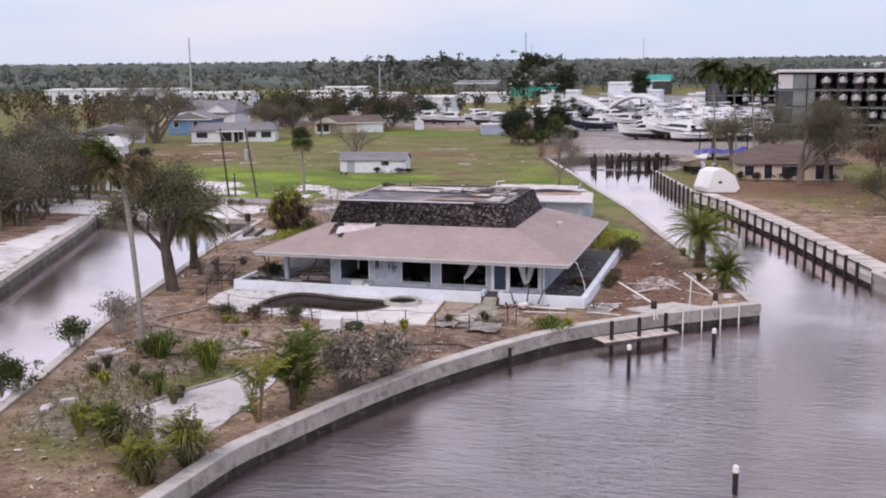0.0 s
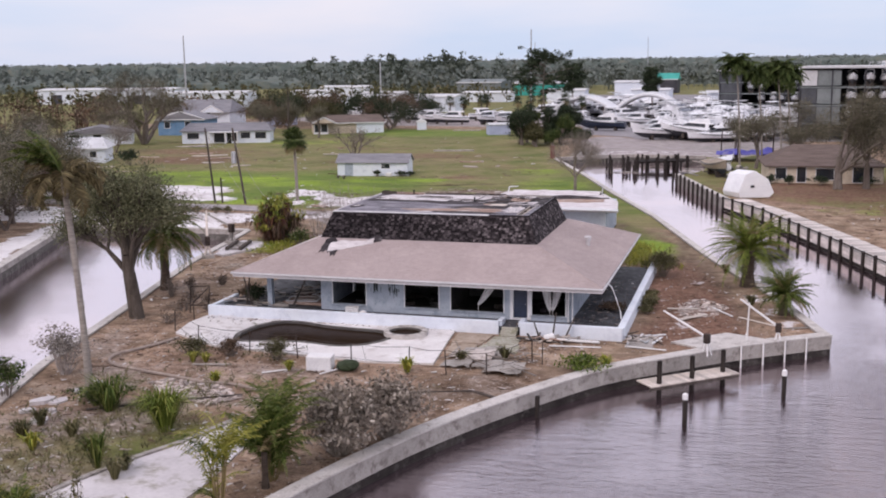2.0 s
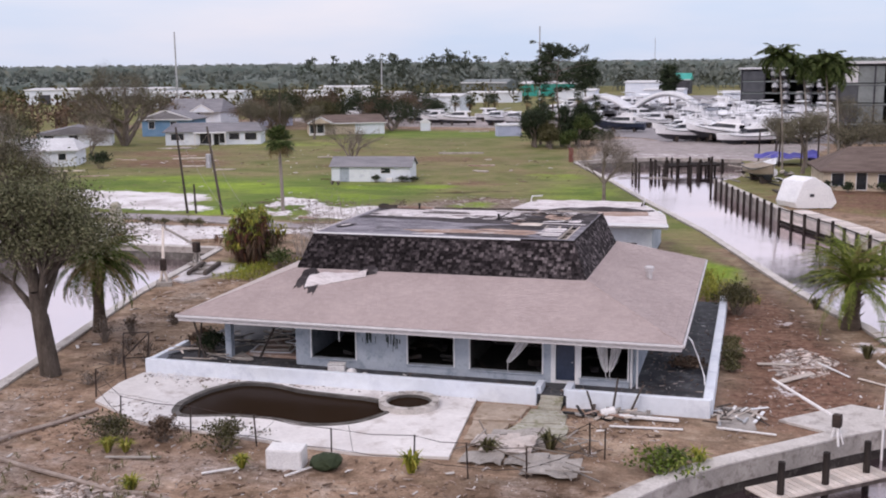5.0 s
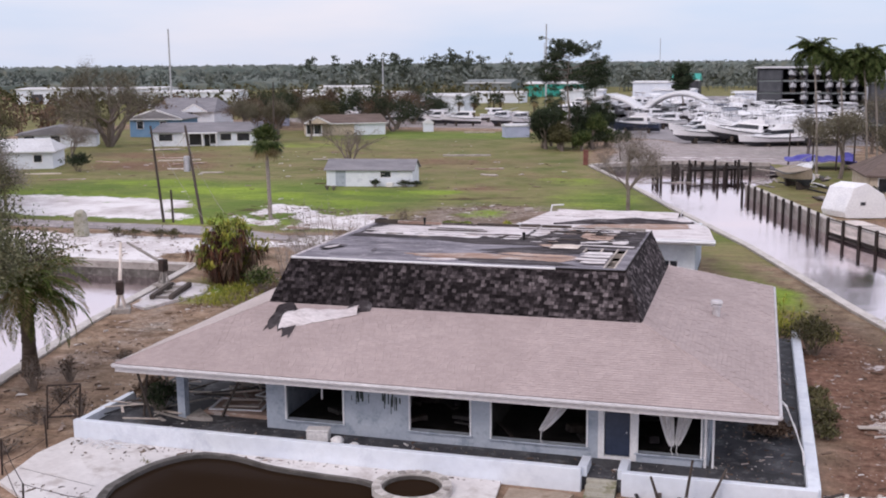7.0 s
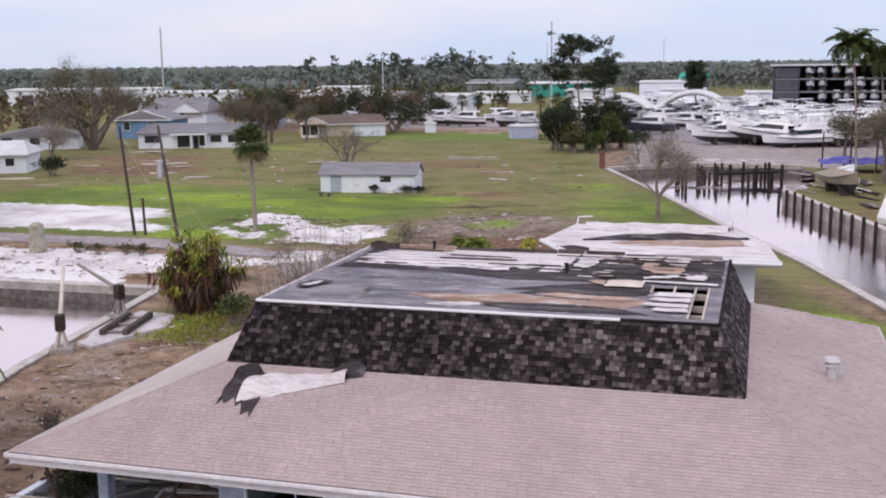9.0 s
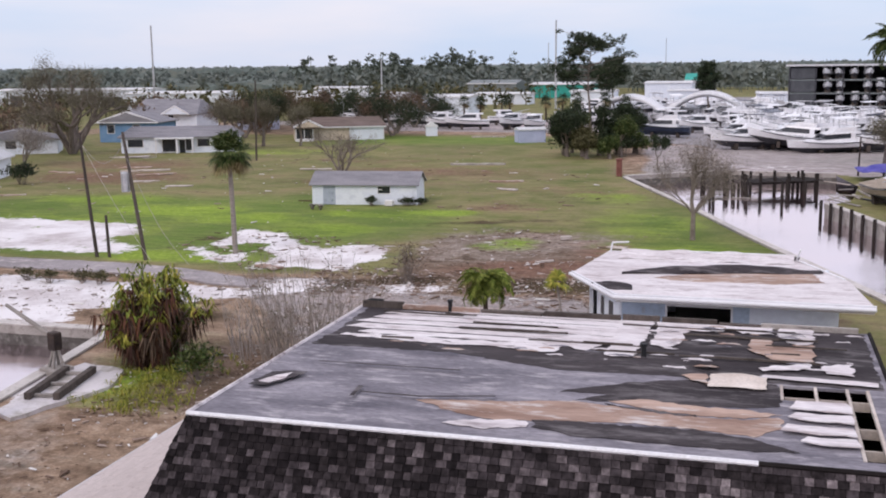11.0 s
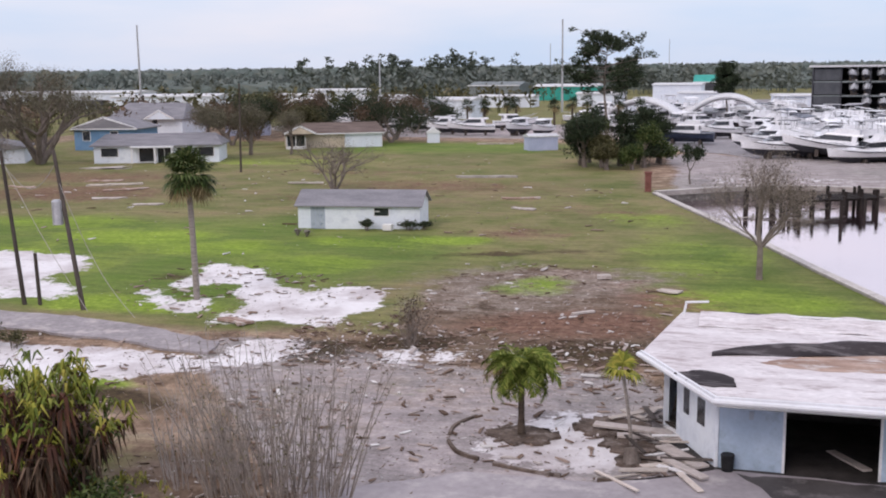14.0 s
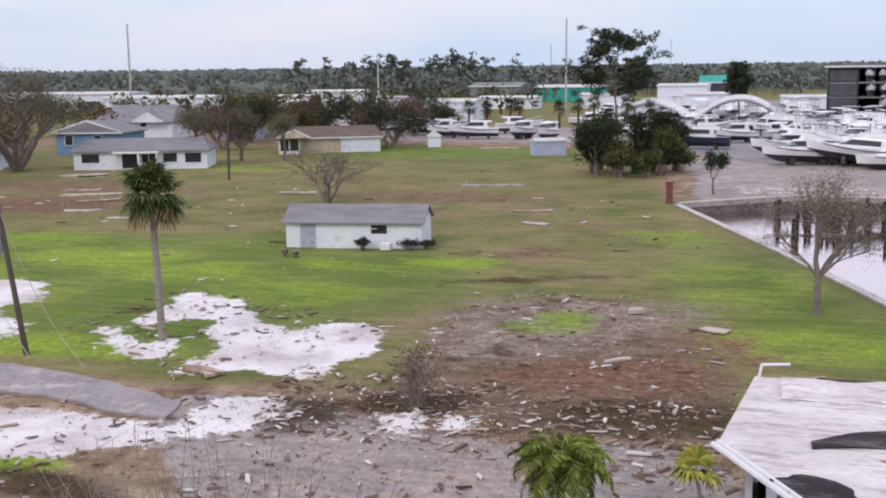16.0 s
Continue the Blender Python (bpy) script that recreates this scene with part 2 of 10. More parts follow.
M["leaf_grey"] = leafy("grey_dry_twigs", (0.16, 0.14, 0.125), (0.30, 0.27, 0.24), (0.42, 0.37, 0.34))
M["frond"] = leafy("palm_fronds", (0.035, 0.06, 0.012), (0.12, 0.155, 0.035), (0.22, 0.22, 0.075))
M["leaf_lime"] = leafy("lime_green_leaves", (0.05, 0.085, 0.015), (0.15, 0.20, 0.04), (0.26, 0.28, 0.07))
M["frond_lime"] = leafy("lime_green_fronds", (0.07, 0.105, 0.018), (0.19, 0.235, 0.045), (0.33, 0.34, 0.09))
M["frond_dry"] = leafy("dry_palm_fronds", (0.12, 0.09, 0.045), (0.27, 0.21, 0.10), (0.36, 0.29, 0.16))
# far_wood and far_canopy: distance haze is put into the pale base colours
M["far_wood"] = leafy("hazed_far_woodland", (0.13, 0.152, 0.138), (0.165, 0.187, 0.168), (0.20, 0.215, 0.19))
M["far_canopy"] = plain("hazed_wood_canopy", (0.085, 0.108, 0.098), (0.145, 0.170, 0.150), 0.02, 0.18, 0.95, 0.0, stain=(0.16, 0.16, 0.125), grain=0.3)
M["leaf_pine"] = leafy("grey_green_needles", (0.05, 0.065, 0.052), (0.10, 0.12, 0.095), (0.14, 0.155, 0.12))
M["gelcoat"] = plain("white_gelcoat", (0.80, 0.80, 0.84), (0.90, 0.90, 0.92), 0.6, 8, 0.3, 0.0, spec=0.5)
M["boat_glass"] = plain("smoked_glass", (0.02, 0.022, 0.03), (0.05, 0.055, 0.065), 1.0, 5, 0.15, 0.0, spec=0.6)
M["navy"] = plain("navy_hull", (0.02, 0.03, 0.06), (0.04, 0.055, 0.10), 1.0, 6, 0.35, 0.0, spec=0.5)
M["tan_canvas"] = plain("tan_canvas", (0.30, 0.25, 0.2), (0.4, 0.34, 0.28), 1.0, 6, 0.9, 0.1)
M["glass"] = plain("dark_window_glass", (0.015, 0.018, 0.025), (0.035, 0.04, 0.05), 0.8, 3, 0.12, 0.0, spec=0.6)
M["blue_paint"] = plain("mid_blue_siding", (0.13, 0.25, 0.42), (0.20, 0.33, 0.50), 0.6, 8, 0.8, 0.1)
M["lav_paint"] = plain("lavender_blue_paint", (0.38, 0.42, 0.58), (0.48, 0.52, 0.68), 0.6, 8, 0.8, 0.1)
M["cream"] = plain("cream_stucco", (0.55, 0.46, 0.36), (0.68, 0.59, 0.48), 0.6, 8, 0.85, 0.15)
M["roof_greyblue"] = plain("grey_blue_shingles", (0.20, 0.195, 0.215), (0.29, 0.28, 0.30), 0.6, 8, 0.9, 0.25, stretch=(0.5, 2, 2))
M["roof_brown"] = plain("brown_shingles", (0.12, 0.09, 0.078), (0.20, 0.155, 0.14), 0.6, 8, 0.9, 0.25, stretch=(0.5, 2, 2))
M["roof_metal"] = plain("pale_metal_roof", (0.55, 0.55, 0.57), (0.68, 0.68, 0.70), 0.3, 4, 0.5, 0.1)
M["teal"] = plain("teal_metal_roof", (0.03, 0.30, 0.25), (0.06, 0.40, 0.34), 0.4, 5, 0.5, 0.05)
M["green_steel"] = plain("grey_green_cladding", (0.17, 0.19, 0.195), (0.25, 0.275, 0.28), 0.3, 4, 0.7, 0.05)
M["rack_steel"] = plain("dark_rack_steel", (0.05, 0.05, 0.06), (0.10, 0.10, 0.115), 0.5, 5, 0.6, 0.05, metal=0.2)
M["clad_dark"] = plain("dark_grey_cladding", (0.07, 0.074, 0.084), (0.115, 0.12, 0.132), 0.4, 5, 0.6, 0.05)
M["tarp_blue"] = plain("blue_tarp", (0.09, 0.09, 0.38), (0.16, 0.15, 0.50), 1.0, 6, 0.6, 0.2)
M["brick_red"] = plain("red_brick_paint", (0.16, 0.065, 0.055), (0.25, 0.11, 0.095), 1.5, 10, 0.9, 0.3)
M["pvc"] = plain("white_pvc", (0.74, 0.72, 0.72), (0.82, 0.80, 0.80), 1.5, 10, 0.45, 0.05)
M["hose"] = plain("grey_brown_hose", (0.30, 0.24, 0.21), (0.42, 0.35, 0.31), 1.5, 10, 0.8, 0.1)
M["curtain"] = plain("grey_white_cloth", (0.50, 0.49, 0.50), (0.66, 0.65, 0.66), 2.0, 14, 0.9, 0.1)
M["mildew"] = plain("black_green_mildew", (0.03, 0.04, 0.04), (0.09, 0.11, 0.11), 3.0, 20, 0.9, 0.1)
M["path_green"] = plain("mossy_concrete", (0.34, 0.32, 0.26), (0.48, 0.46, 0.40), 0.8, 7, 0.85, 0.2, stain=(0.20, 0.20, 0.11))
M["mud_slab"] = plain("muddy_concrete", (0.33, 0.26, 0.20), (0.48, 0.39, 0.32), 0.7, 7, 0.85, 0.2, stain=(0.22, 0.16, 0.11))
M["path"] = plain("wet_concrete_path", (0.54, 0.50, 0.51), (0.68, 0.64, 0.65), 0.3, 5, 0.5, 0.1, stain=(0.34, 0.31, 0.27), grain=0.08)
M["leaf_twig"] = leafy("olive_grey_twiggy_leaves", (0.075, 0.068, 0.045), (0.175, 0.158, 0.108), (0.27, 0.245, 0.185))
M["frond_yellow"] = leafy("yellow_green_fronds", (0.13, 0.15, 0.03), (0.30, 0.29, 0.06), (0.42, 0.37, 0.10))
M["frond_brown"] = leafy("torn_brown_fronds", (0.07, 0.055, 0.03), (0.16, 0.125, 0.065), (0.24, 0.20, 0.10))
M["pale_chips"] = plain("pale_dry_chips", (0.30, 0.24, 0.21), (0.66, 0.58, 0.54), 4.0, 30, 0.85, 0.3, island=0.5)
# pale boards; the sunlight on the planks is put into the colour
M["bleached"] = plain("sunlit_pale_boards", (0.50, 0.44, 0.41), (0.70, 0.64, 0.61), 1.0, 12, 0.85, 0.3, stretch=(1, 1, 4), island=0.25)
M["leaf_mid"] = leafy("thin_olive_brown_leaves", (0.07, 0.065, 0.032), (0.185, 0.168, 0.082), (0.27, 0.235, 0.135))
M["garage_blue"] = plain("garage_blue_paint", (0.40, 0.50, 0.63), (0.50, 0.60, 0.73), 0.7, 8, 0.8, 0.1, stain=(0.34, 0.42, 0.52), grain=0.06)
M["drive"] = plain("smooth_driveway", (0.29, 0.262, 0.275), (0.40, 0.362, 0.375), 0.25, 4, 0.85, 0.15, stain=(0.50, 0.455, 0.455), grain=0.1)
M["drive_wet"] = plain("wet_dark_driveway", (0.055, 0.05, 0.05), (0.12, 0.108, 0.108), 0.4, 5, 0.6, 0.15, stain=(0.19, 0.172, 0.172), grain=0.1)
M["mulch_dark"] = plain("dark_mulch", (0.065, 0.047, 0.037), (0.19, 0.145, 0.12), 1.2, 9, 0.95, 0.5, stain=(0.26, 0.22, 0.2), grain=0.3)
M["debris"] = None


def shingle_dark():
    """Old wood-look shingles: nearly black, with many pale weathered tabs."""
    m, n, l, b = shader("dark_mansard_shingle", 0.9)
    b.inputs["Specular IOR Level"].default_value = 0.1
    geo, inf = n.new("ShaderNodeNewGeometry"), n.new("ShaderNodeObjectInfo")
    add = n.new("ShaderNodeMath")
    add.operation = 'ADD'
    l.new(geo.outputs["Random Per Island"], add.inputs[0])
    l.new(inf.outputs["Random"], add.inputs[1])
    fr = n.new("ShaderNodeMath")
    fr.operation = 'FRACT'
    l.new(add.outputs[0], fr.inputs[0])
    co = n.new("ShaderNodeTexCoord")
    worn = noise_node(n, l, geo.outputs["Position"], 0.9, 4, 0.6)
    sh = n.new("ShaderNodeMath")
    sh.operation = 'MULTIPLY_ADD'
    sh.inputs[1].default_value = 0.65
    l.new(worn.outputs["Fac"], sh.inputs[0])
    sz = n.new("ShaderNodeSeparateXYZ")
    gp = n.new("ShaderNodeNewGeometry")
    l.new(gp.outputs["Position"], sz.inputs[0])
    gr = n.new("ShaderNodeMath")
    gr.operation = 'MULTIPLY_ADD'
    gr.inputs[1].default_value = 0.022
    l.new(sz.outputs["X"], gr.inputs[0])
    gs = n.new("ShaderNodeMath")
    gs.operation = 'SUBTRACT'
    gs.inputs[1].default_value = 0.14
    l.new(fr.outputs[0], gs.inputs[0])
    l.new(gs.outputs[0], gr.inputs[2])
    l.new(gr.outputs[0], sh.inputs[2])
    hf = n.new("ShaderNodeMath")
    hf.operation = 'MULTIPLY'
    hf.inputs[1].default_value = 0.5
    l.new(sh.outputs[0], hf.inputs[0])
    r = ramp_node(n, l, hf.outputs[0], [(0.20, (0.010, 0.008, 0.009)), (0.40, (0.022, 0.018, 0.019)), (0.54, (0.041, 0.034, 0.037)), (0.68, (0.092, 0.077, 0.081)), (0.82, (0.215, 0.184, 0.19))])
    streak = n.new("ShaderNodeMapping")
    streak.inputs["Scale"].default_value = (1.0, 1.0, 0.4)
    l.new(geo.outputs["Position"], streak.inputs["Vector"])
    sm = noise_node(n, l, streak.outputs["Vector"], 9, 5, 0.7)
    g = ramp_node(n, l, sm.outputs["Fac"], [(0.34, (0.5, 0.5, 0.5)), (0.5, (0.95, 0.95, 0.95)), (0.66, (1.7, 1.7, 1.7))])
    x = mix_node(n, l, 1.0, r.outputs["Color"], g.outputs["Color"], 'MULTIPLY')
    l.new(x.outputs["Color"], b.inputs["Base Color"])
    bump_node(n, l, b, sm.outputs["Fac"], 0.4)
    return m


def debris_mat():
    """Mixed storm litter: mostly brown, some pale and white bits."""
    m, n, l, b = shader("storm_litter", 0.9)
    b.inputs["Specular IOR Level"].default_value = 0.12
    geo = n.new("ShaderNodeNewGeometry")
    r = ramp_node(n, l, geo.outputs["Random Per Island"], [(0.0, (0.09, 0.058, 0.042)), (0.4, (0.20, 0.138, 0.105)), (0.66, (0.35, 0.265, 0.22)), (0.84, (0.52, 0.47, 0.45)), (1.0, (0.74, 0.72, 0.71))])
    l.new(r.outputs["Color"], b.inputs["Base Color"])
    return m


M["mansard"] = shingle_dark()
M["debris"] = debris_mat()


def ground_mat():
    """Soil, turf, sand and mulch, laid out by the zone attribute (red turf, green sand, blue mulch) with ragged edges."""
    m, n, l, b = shader("ground_cover", 0.95)
    b.inputs["Specular IOR Level"].default_value = 0.15
    co = n.new("ShaderNodeTexCoord")
    v = co.outputs["Object"]
    at = n.new("ShaderNodeAttribute")
    at.attribute_name = "zone"
    sp = n.new("ShaderNodeSeparateColor")
    l.new(at.outputs["Color"], sp.inputs["Color"])
    n0, n1, n2 = noise_node(n, l, v, 0.045, 4, 0.6), noise_node(n, l, v, 0.16, 7, 0.68), noise_node(n, l, v, 0.5, 7, 0.72)
    n3, n4 = noise_node(n, l, v, 2.4, 5, 0.75), noise_node(n, l, v, 8.0, 4, 0.7)
    soil = ramp_node(n, l, n2.outputs["Fac"], [(0.27, (0.080, 0.054, 0.037)), (0.40, (0.20, 0.134, 0.094)), (0.53, (0.335, 0.236, 0.172)), (0.65, (0.475, 0.365, 0.285)), (0.77, (0.67, 0.575, 0.485))])
    turf = ramp_node(n, l, n1.outputs["Fac"], [(0.26, (0.095, 0.125, 0.035)), (0.42, (0.165, 0.175, 0.062)), (0.54, (0.225, 0.205, 0.095)), (0.64, (0.24, 0.195, 0.105)), (0.76, (0.22, 0.15, 0.095))])
    green = ramp_node(n, l, n1.outputs["Fac"], [(0.28, (0.108, 0.182, 0.028)), (0.48, (0.14, 0.195, 0.045)), (0.62, (0.19, 0.23, 0.06)), (0.76, (0.22, 0.19, 0.08))])
    lr = ramp_node(n, l, sp.outputs["Red"], [(0.66, (0, 0, 0)), (0.98, (1, 1, 1))])
    lush = mix_node(n, l, lr.outputs["Color"], turf.outputs["Color"], green.outputs["Color"])
    dry = ramp_node(n, l, n3.outputs["Fac"], [(0.26, (0.68, 0.63, 0.63)), (0.40, (0.77, 0.735, 0.74)), (0.8, (0.83, 0.81, 0.83))])
    damp = ramp_node(n, l, n1.outputs["Fac"], [(0.46, (1.0, 1.0, 1.0)), (0.62, (0.66, 0.615, 0.61))])
    sand = mix_node(n, l, 1.0, dry.outputs["Color"], damp.outputs["Color"], 'MULTIPLY')
    mulch = ramp_node(n, l, n2.outputs["Fac"], [(0.3, (0.075, 0.052, 0.036)), (0.45, (0.155, 0.105, 0.075)), (0.58, (0.225, 0.165, 0.125)), (0.72, (0.33, 0.27, 0.235))])

    def edge(ch, spread, lo, hi, nz):
        a = n.new("ShaderNodeMath")
        a.operation = 'MULTIPLY_ADD'
        l.new(nz, a.inputs[0])
        a.inputs[1].default_value = spread
        l.new(sp.outputs[ch], a.inputs[2])
        return ramp_node(n, l, a.outputs[0], [(lo, (0, 0, 0)), (hi, (1, 1, 1))])
    e_t = edge("Red", 0.8, 0.62, 0.86, n2.outputs["Fac"])
    e_m = edge("Blue", 1.0, 0.80, 1.0, n1.outputs["Fac"])
    half = n.new("ShaderNodeMath")
    half.operation = 'MULTIPLY'
    half.inputs[1].default_value = 0.5
    fray = n.new("ShaderNodeMath")
    fray.operation = 'MULTIPLY_ADD'
    l.new(n3.outputs["Fac"], fray.inputs[0])
    fray.inputs[1].default_value = 0.32
    part2 = n.new("ShaderNodeMath")
    part2.operation = 'MULTIPLY'
    part2.inputs[1].default_value = 0.78
    l.new(n2.outputs["Fac"], part2.inputs[0])
    l.new(part2.outputs[0], fray.inputs[2])
    e_s = edge("Green", 1.4, 0.0, 1.0, fray.outputs[0])
    l.new(e_s.inputs["Fac"].links[0].from_socket, half.inputs[0])
    l.new(half.outputs[0], e_s.inputs["Fac"])
    e_s.color_ramp.elements[0].position, e_s.color_ramp.elements[1].position = 0.595, 0.63
    c = mix_node(n, l, e_t.outputs["Color"], soil.outputs["Color"], lush.outputs["Color"])
    c = mix_node(n, l, e_m.outputs["Color"], c.outputs["Color"], mulch.outputs["Color"])
    ap = n.new("ShaderNodeMath")
    ap.operation = 'MULTIPLY_ADD'
    l.new(fray.outputs[0], ap.inputs[0])
    ap.inputs[1].default_value = 0.7
    l.new(at.outputs["Alpha"], ap.inputs[2])
    e_a = ramp_node(n, l, ap.outputs[0], [(0.78, (0, 0, 0)), (0.92, (1, 1, 1))])
    drive = ramp_node(n, l, n2.outputs["Fac"], [(0.3, (0.25, 0.22, 0.22)), (0.5, (0.37, 0.33, 0.335)), (0.64, (0.46, 0.41, 0.41)), (0.8, (0.58, 0.52, 0.51))])
    c = mix_node(n, l, e_a.outputs["Color"], c.outputs["Color"], drive.outputs["Color"])
    # cover: red fresh grass, green red-brown scrub, blue dark wet soil, alpha pale shell litter
    cv = n.new("ShaderNodeAttribute")
    cv.attribute_name = "cover"
    cs = n.new("ShaderNodeSeparateColor")
    l.new(cv.outputs["Color"], cs.inputs["Color"])
    fresh = ramp_node(n, l, n3.outputs["Fac"], [(0.3, (0.15, 0.25, 0.025)), (0.55, (0.235, 0.335, 0.045)), (0.75, (0.33, 0.37, 0.085))])
    scrub = ramp_node(n, l, n3.outputs["Fac"], [(0.28, (0.10, 0.05, 0.036)), (0.5, (0.19, 0.105, 0.075)), (0.64, (0.26, 0.16, 0.12)), (0.76, (0.16, 0.135, 0.06))])
    wet = ramp_node(n, l, n3.outputs["Fac"], [(0.3, (0.03, 0.02, 0.012)), (0.55, (0.075, 0.05, 0.028)), (0.75, (0.10, 0.105, 0.03))])
    shell = ramp_node(n, l, n3.outputs["Fac"], [(0.3, (0.19, 0.15, 0.12)), (0.52, (0.30, 0.245, 0.215)), (0.64, (0.42, 0.36, 0.335)), (0.76, (0.66, 0.60, 0.59))])
    for ch, tone, nz in (("Alpha", shell, n2), ("Red", fresh, n1), ("Green", scrub, n2), ("Blue", wet, n2)):
        q = n.new("ShaderNodeMath")
        q.operation = 'MULTIPLY_ADD'
        l.new(nz.outputs["Fac"], q.inputs[0])
        q.inputs[1].default_value = 1.3
        l.new(cv.outputs["Alpha"] if ch == "Alpha" else cs.outputs[ch], q.inputs[2])
        e = ramp_node(n, l, q.outputs[0], [(0.82, (0, 0, 0)), (1.0, (0.95, 0.95, 0.95))])
        hv = n.new("ShaderNodeMath")
        hv.operation = 'MULTIPLY'
        hv.inputs[1].default_value = 0.6
        l.new(q.outputs[0], hv.inputs[0])
        l.new(hv.outputs[0], e.inputs["Fac"])
        e.color_ramp.elements[0].position, e.color_ramp.elements[1].position = 0.50, 0.70
        c = mix_node(n, l, e.outputs["Color"], c.outputs["Color"], tone.outputs["Color"])
    g = ramp_node(n, l, n4.outputs["Fac"], [(0.25, (0.74, 0.74, 0.74)), (0.75, (1.2, 1.2, 1.2))])
    g3 = ramp_node(n, l, n3.outputs["Fac"], [(0.3, (0.74, 0.74, 0.74)), (0.7, (1.18, 1.18, 1.18))])
    g0 = ramp_node(n, l, n0.outputs["Fac"], [(0.35, (0.86, 0.88, 0.84)), (0.65, (1.12, 1.08, 1.08))])
    c = mix_node(n, l, 0.7, c.outputs["Color"], g.outputs["Color"], 'MULTIPLY')
    c = mix_node(n, l, 0.8, c.outputs["Color"], g3.outputs["Color"], 'MULTIPLY')
    c = mix_node(n, l, 1.0, c.outputs["Color"], g0.outputs["Color"], 'MULTIPLY')
    mow = n.new("ShaderNodeMapping")
    mow.inputs["Rotation"].default_value = (0, 0, radians(-14))
    mow.inputs["Scale"].default_value = (0.22, 1.3, 1)
    l.new(v, mow.inputs["Vector"])
    n5 = noise_node(n, l, mow.outputs["Vector"], 0.9, 6, 0.7)
    g5 = ramp_node(n, l, n5.outputs["Fac"], [(0.34, (0.72, 0.74, 0.70)), (0.5, (1.0, 1.0, 1.0)), (0.66, (1.2, 1.18, 1.14))])
    c = mix_node(n, l, 0.85, c.outputs["Color"], g5.outputs["Color"], 'MULTIPLY')
    c = mix_node(n, l, e_s.outputs["Color"], c.outputs["Color"], sand.outputs["Color"])
    l.new(c.outputs["Color"], b.inputs["Base Color"])
    bump_node(n, l, b, n4.outputs["Fac"], 0.5, 0.06)
    return m


def water_mat(name="canal_water", silt=(0.054, 0.035, 0.041), ior=1.42, power=0.24, wave=1.55, calm=0.06, rough=0.03):
    """Silty water under a bright sky: a dull body with a mirror on top that grows towards grazing sight."""
    m, n, l, b = shader(name, 0.05)
    n.remove(b)
    out = n["Material Output"]
    body, gloss, mix = n.new("ShaderNodeBsdfDiffuse"), n.new("ShaderNodeBsdfGlossy"), n.new("ShaderNodeMixShader")
    body.inputs["Color"].default_value = (*silt, 1)
    gloss.inputs["Color"].default_value = (0.99, 0.915, 0.95, 1)
    gloss.inputs["Roughness"].default_value = rough
    co = n.new("ShaderNodeTexCoord")
    mp = n.new("ShaderNodeMapping")
    mp.inputs["Rotation"].default_value = (0, 0, radians(-30))
    mp.inputs["Scale"].default_value = (0.5, 1.5, 1)
    l.new(co.outputs["Object"], mp.inputs["Vector"])
    a = noise_node(n, l, mp.outputs["Vector"], 1.9, 5, 0.62)
    c = noise_node(n, l, co.outputs["Object"], 0.07, 3, 0.5)
    r = ramp_node(n, l, c.outputs["Fac"], [(0.38, (0.25, 0.25, 0.25)), (0.60, (1, 1, 1))])
    x = mix_node(n, l, 1.0, a.outputs["Color"], r.outputs["Color"], 'MULTIPLY')
    # open water is rippled by the wind, the canals behind the banks lie calm
    sx = n.new("ShaderNodeSeparateXYZ")
    l.new(co.outputs["Object"], sx.inputs[0])
    lee = n.new("ShaderNodeMath")
    lee.operation = 'MULTIPLY_ADD'
    lee.inputs[1].default_value = -0.8
    l.new(sx.outputs["Y"], lee.inputs[0])
    l.new(sx.outputs["X"], lee.inputs[2])
    le = n.new("ShaderNodeMapRange")
    le.inputs["From Min"].default_value, le.inputs["From Max"].default_value = 30.0, 62.0
    le.inputs["To Min"].default_value, le.inputs["To Max"].default_value = calm, 1.0
    l.new(lee.outputs[0], le.inputs["Value"])
    x = mix_node(n, l, 1.0, x.outputs["Color"], le.outputs["Result"], 'MULTIPLY')
    u = n.new("ShaderNodeBump")
    u.inputs["Strength"].default_value, u.inputs["Distance"].default_value = wave, 0.25
    l.new(x.outputs["Color"], u.inputs["Height"])
    fr = n.new("ShaderNodeFresnel")
    fr.inputs["IOR"].default_value = ior
    pw = n.new("ShaderNodeMath")
    pw.operation = 'POWER'
    pw.inputs[1].default_value = power
    l.new(fr.outputs["Fac"], pw.inputs[0])
    # ruffled water turns its facets to the eye and mirrors less of the sky
    ruf = n.new("ShaderNodeMapRange")
    ruf.inputs["From Min"].default_value, ruf.inputs["From Max"].default_value = 8.0, 40.0
    ruf.inputs["To Min"].default_value, ruf.inputs["To Max"].default_value = power * 0.75, power * 1.45
    l.new(lee.outputs[0], ruf.inputs["Value"])
    l.new(ruf.outputs["Result"], pw.inputs[1])
    for q in (body, gloss, fr):
        l.new(u.outputs["Normal"], q.inputs["Normal"])
    l.new(pw.outputs[0], mix.inputs["Fac"])
    l.new(body.outputs["BSDF"], mix.inputs[1])
    l.new(gloss.outputs["BSDF"], mix.inputs[2])
    l.new(mix.outputs["Shader"], out.inputs["Surface"])
    return m


M["ground"] = ground_mat()
M["water"] = water_mat()
M["pool_water"] = water_mat("stagnant_pool_water", (0.026, 0.016, 0.010), 1.2, 2.2, 0.02, rough=0.18)
M["tarred"] = plain("tarred_piling_wood", (0.016, 0.013, 0.012), (0.045, 0.037, 0.034), 2.0, 14, 0.8, 0.3, stretch=(1, 1, 0.2))

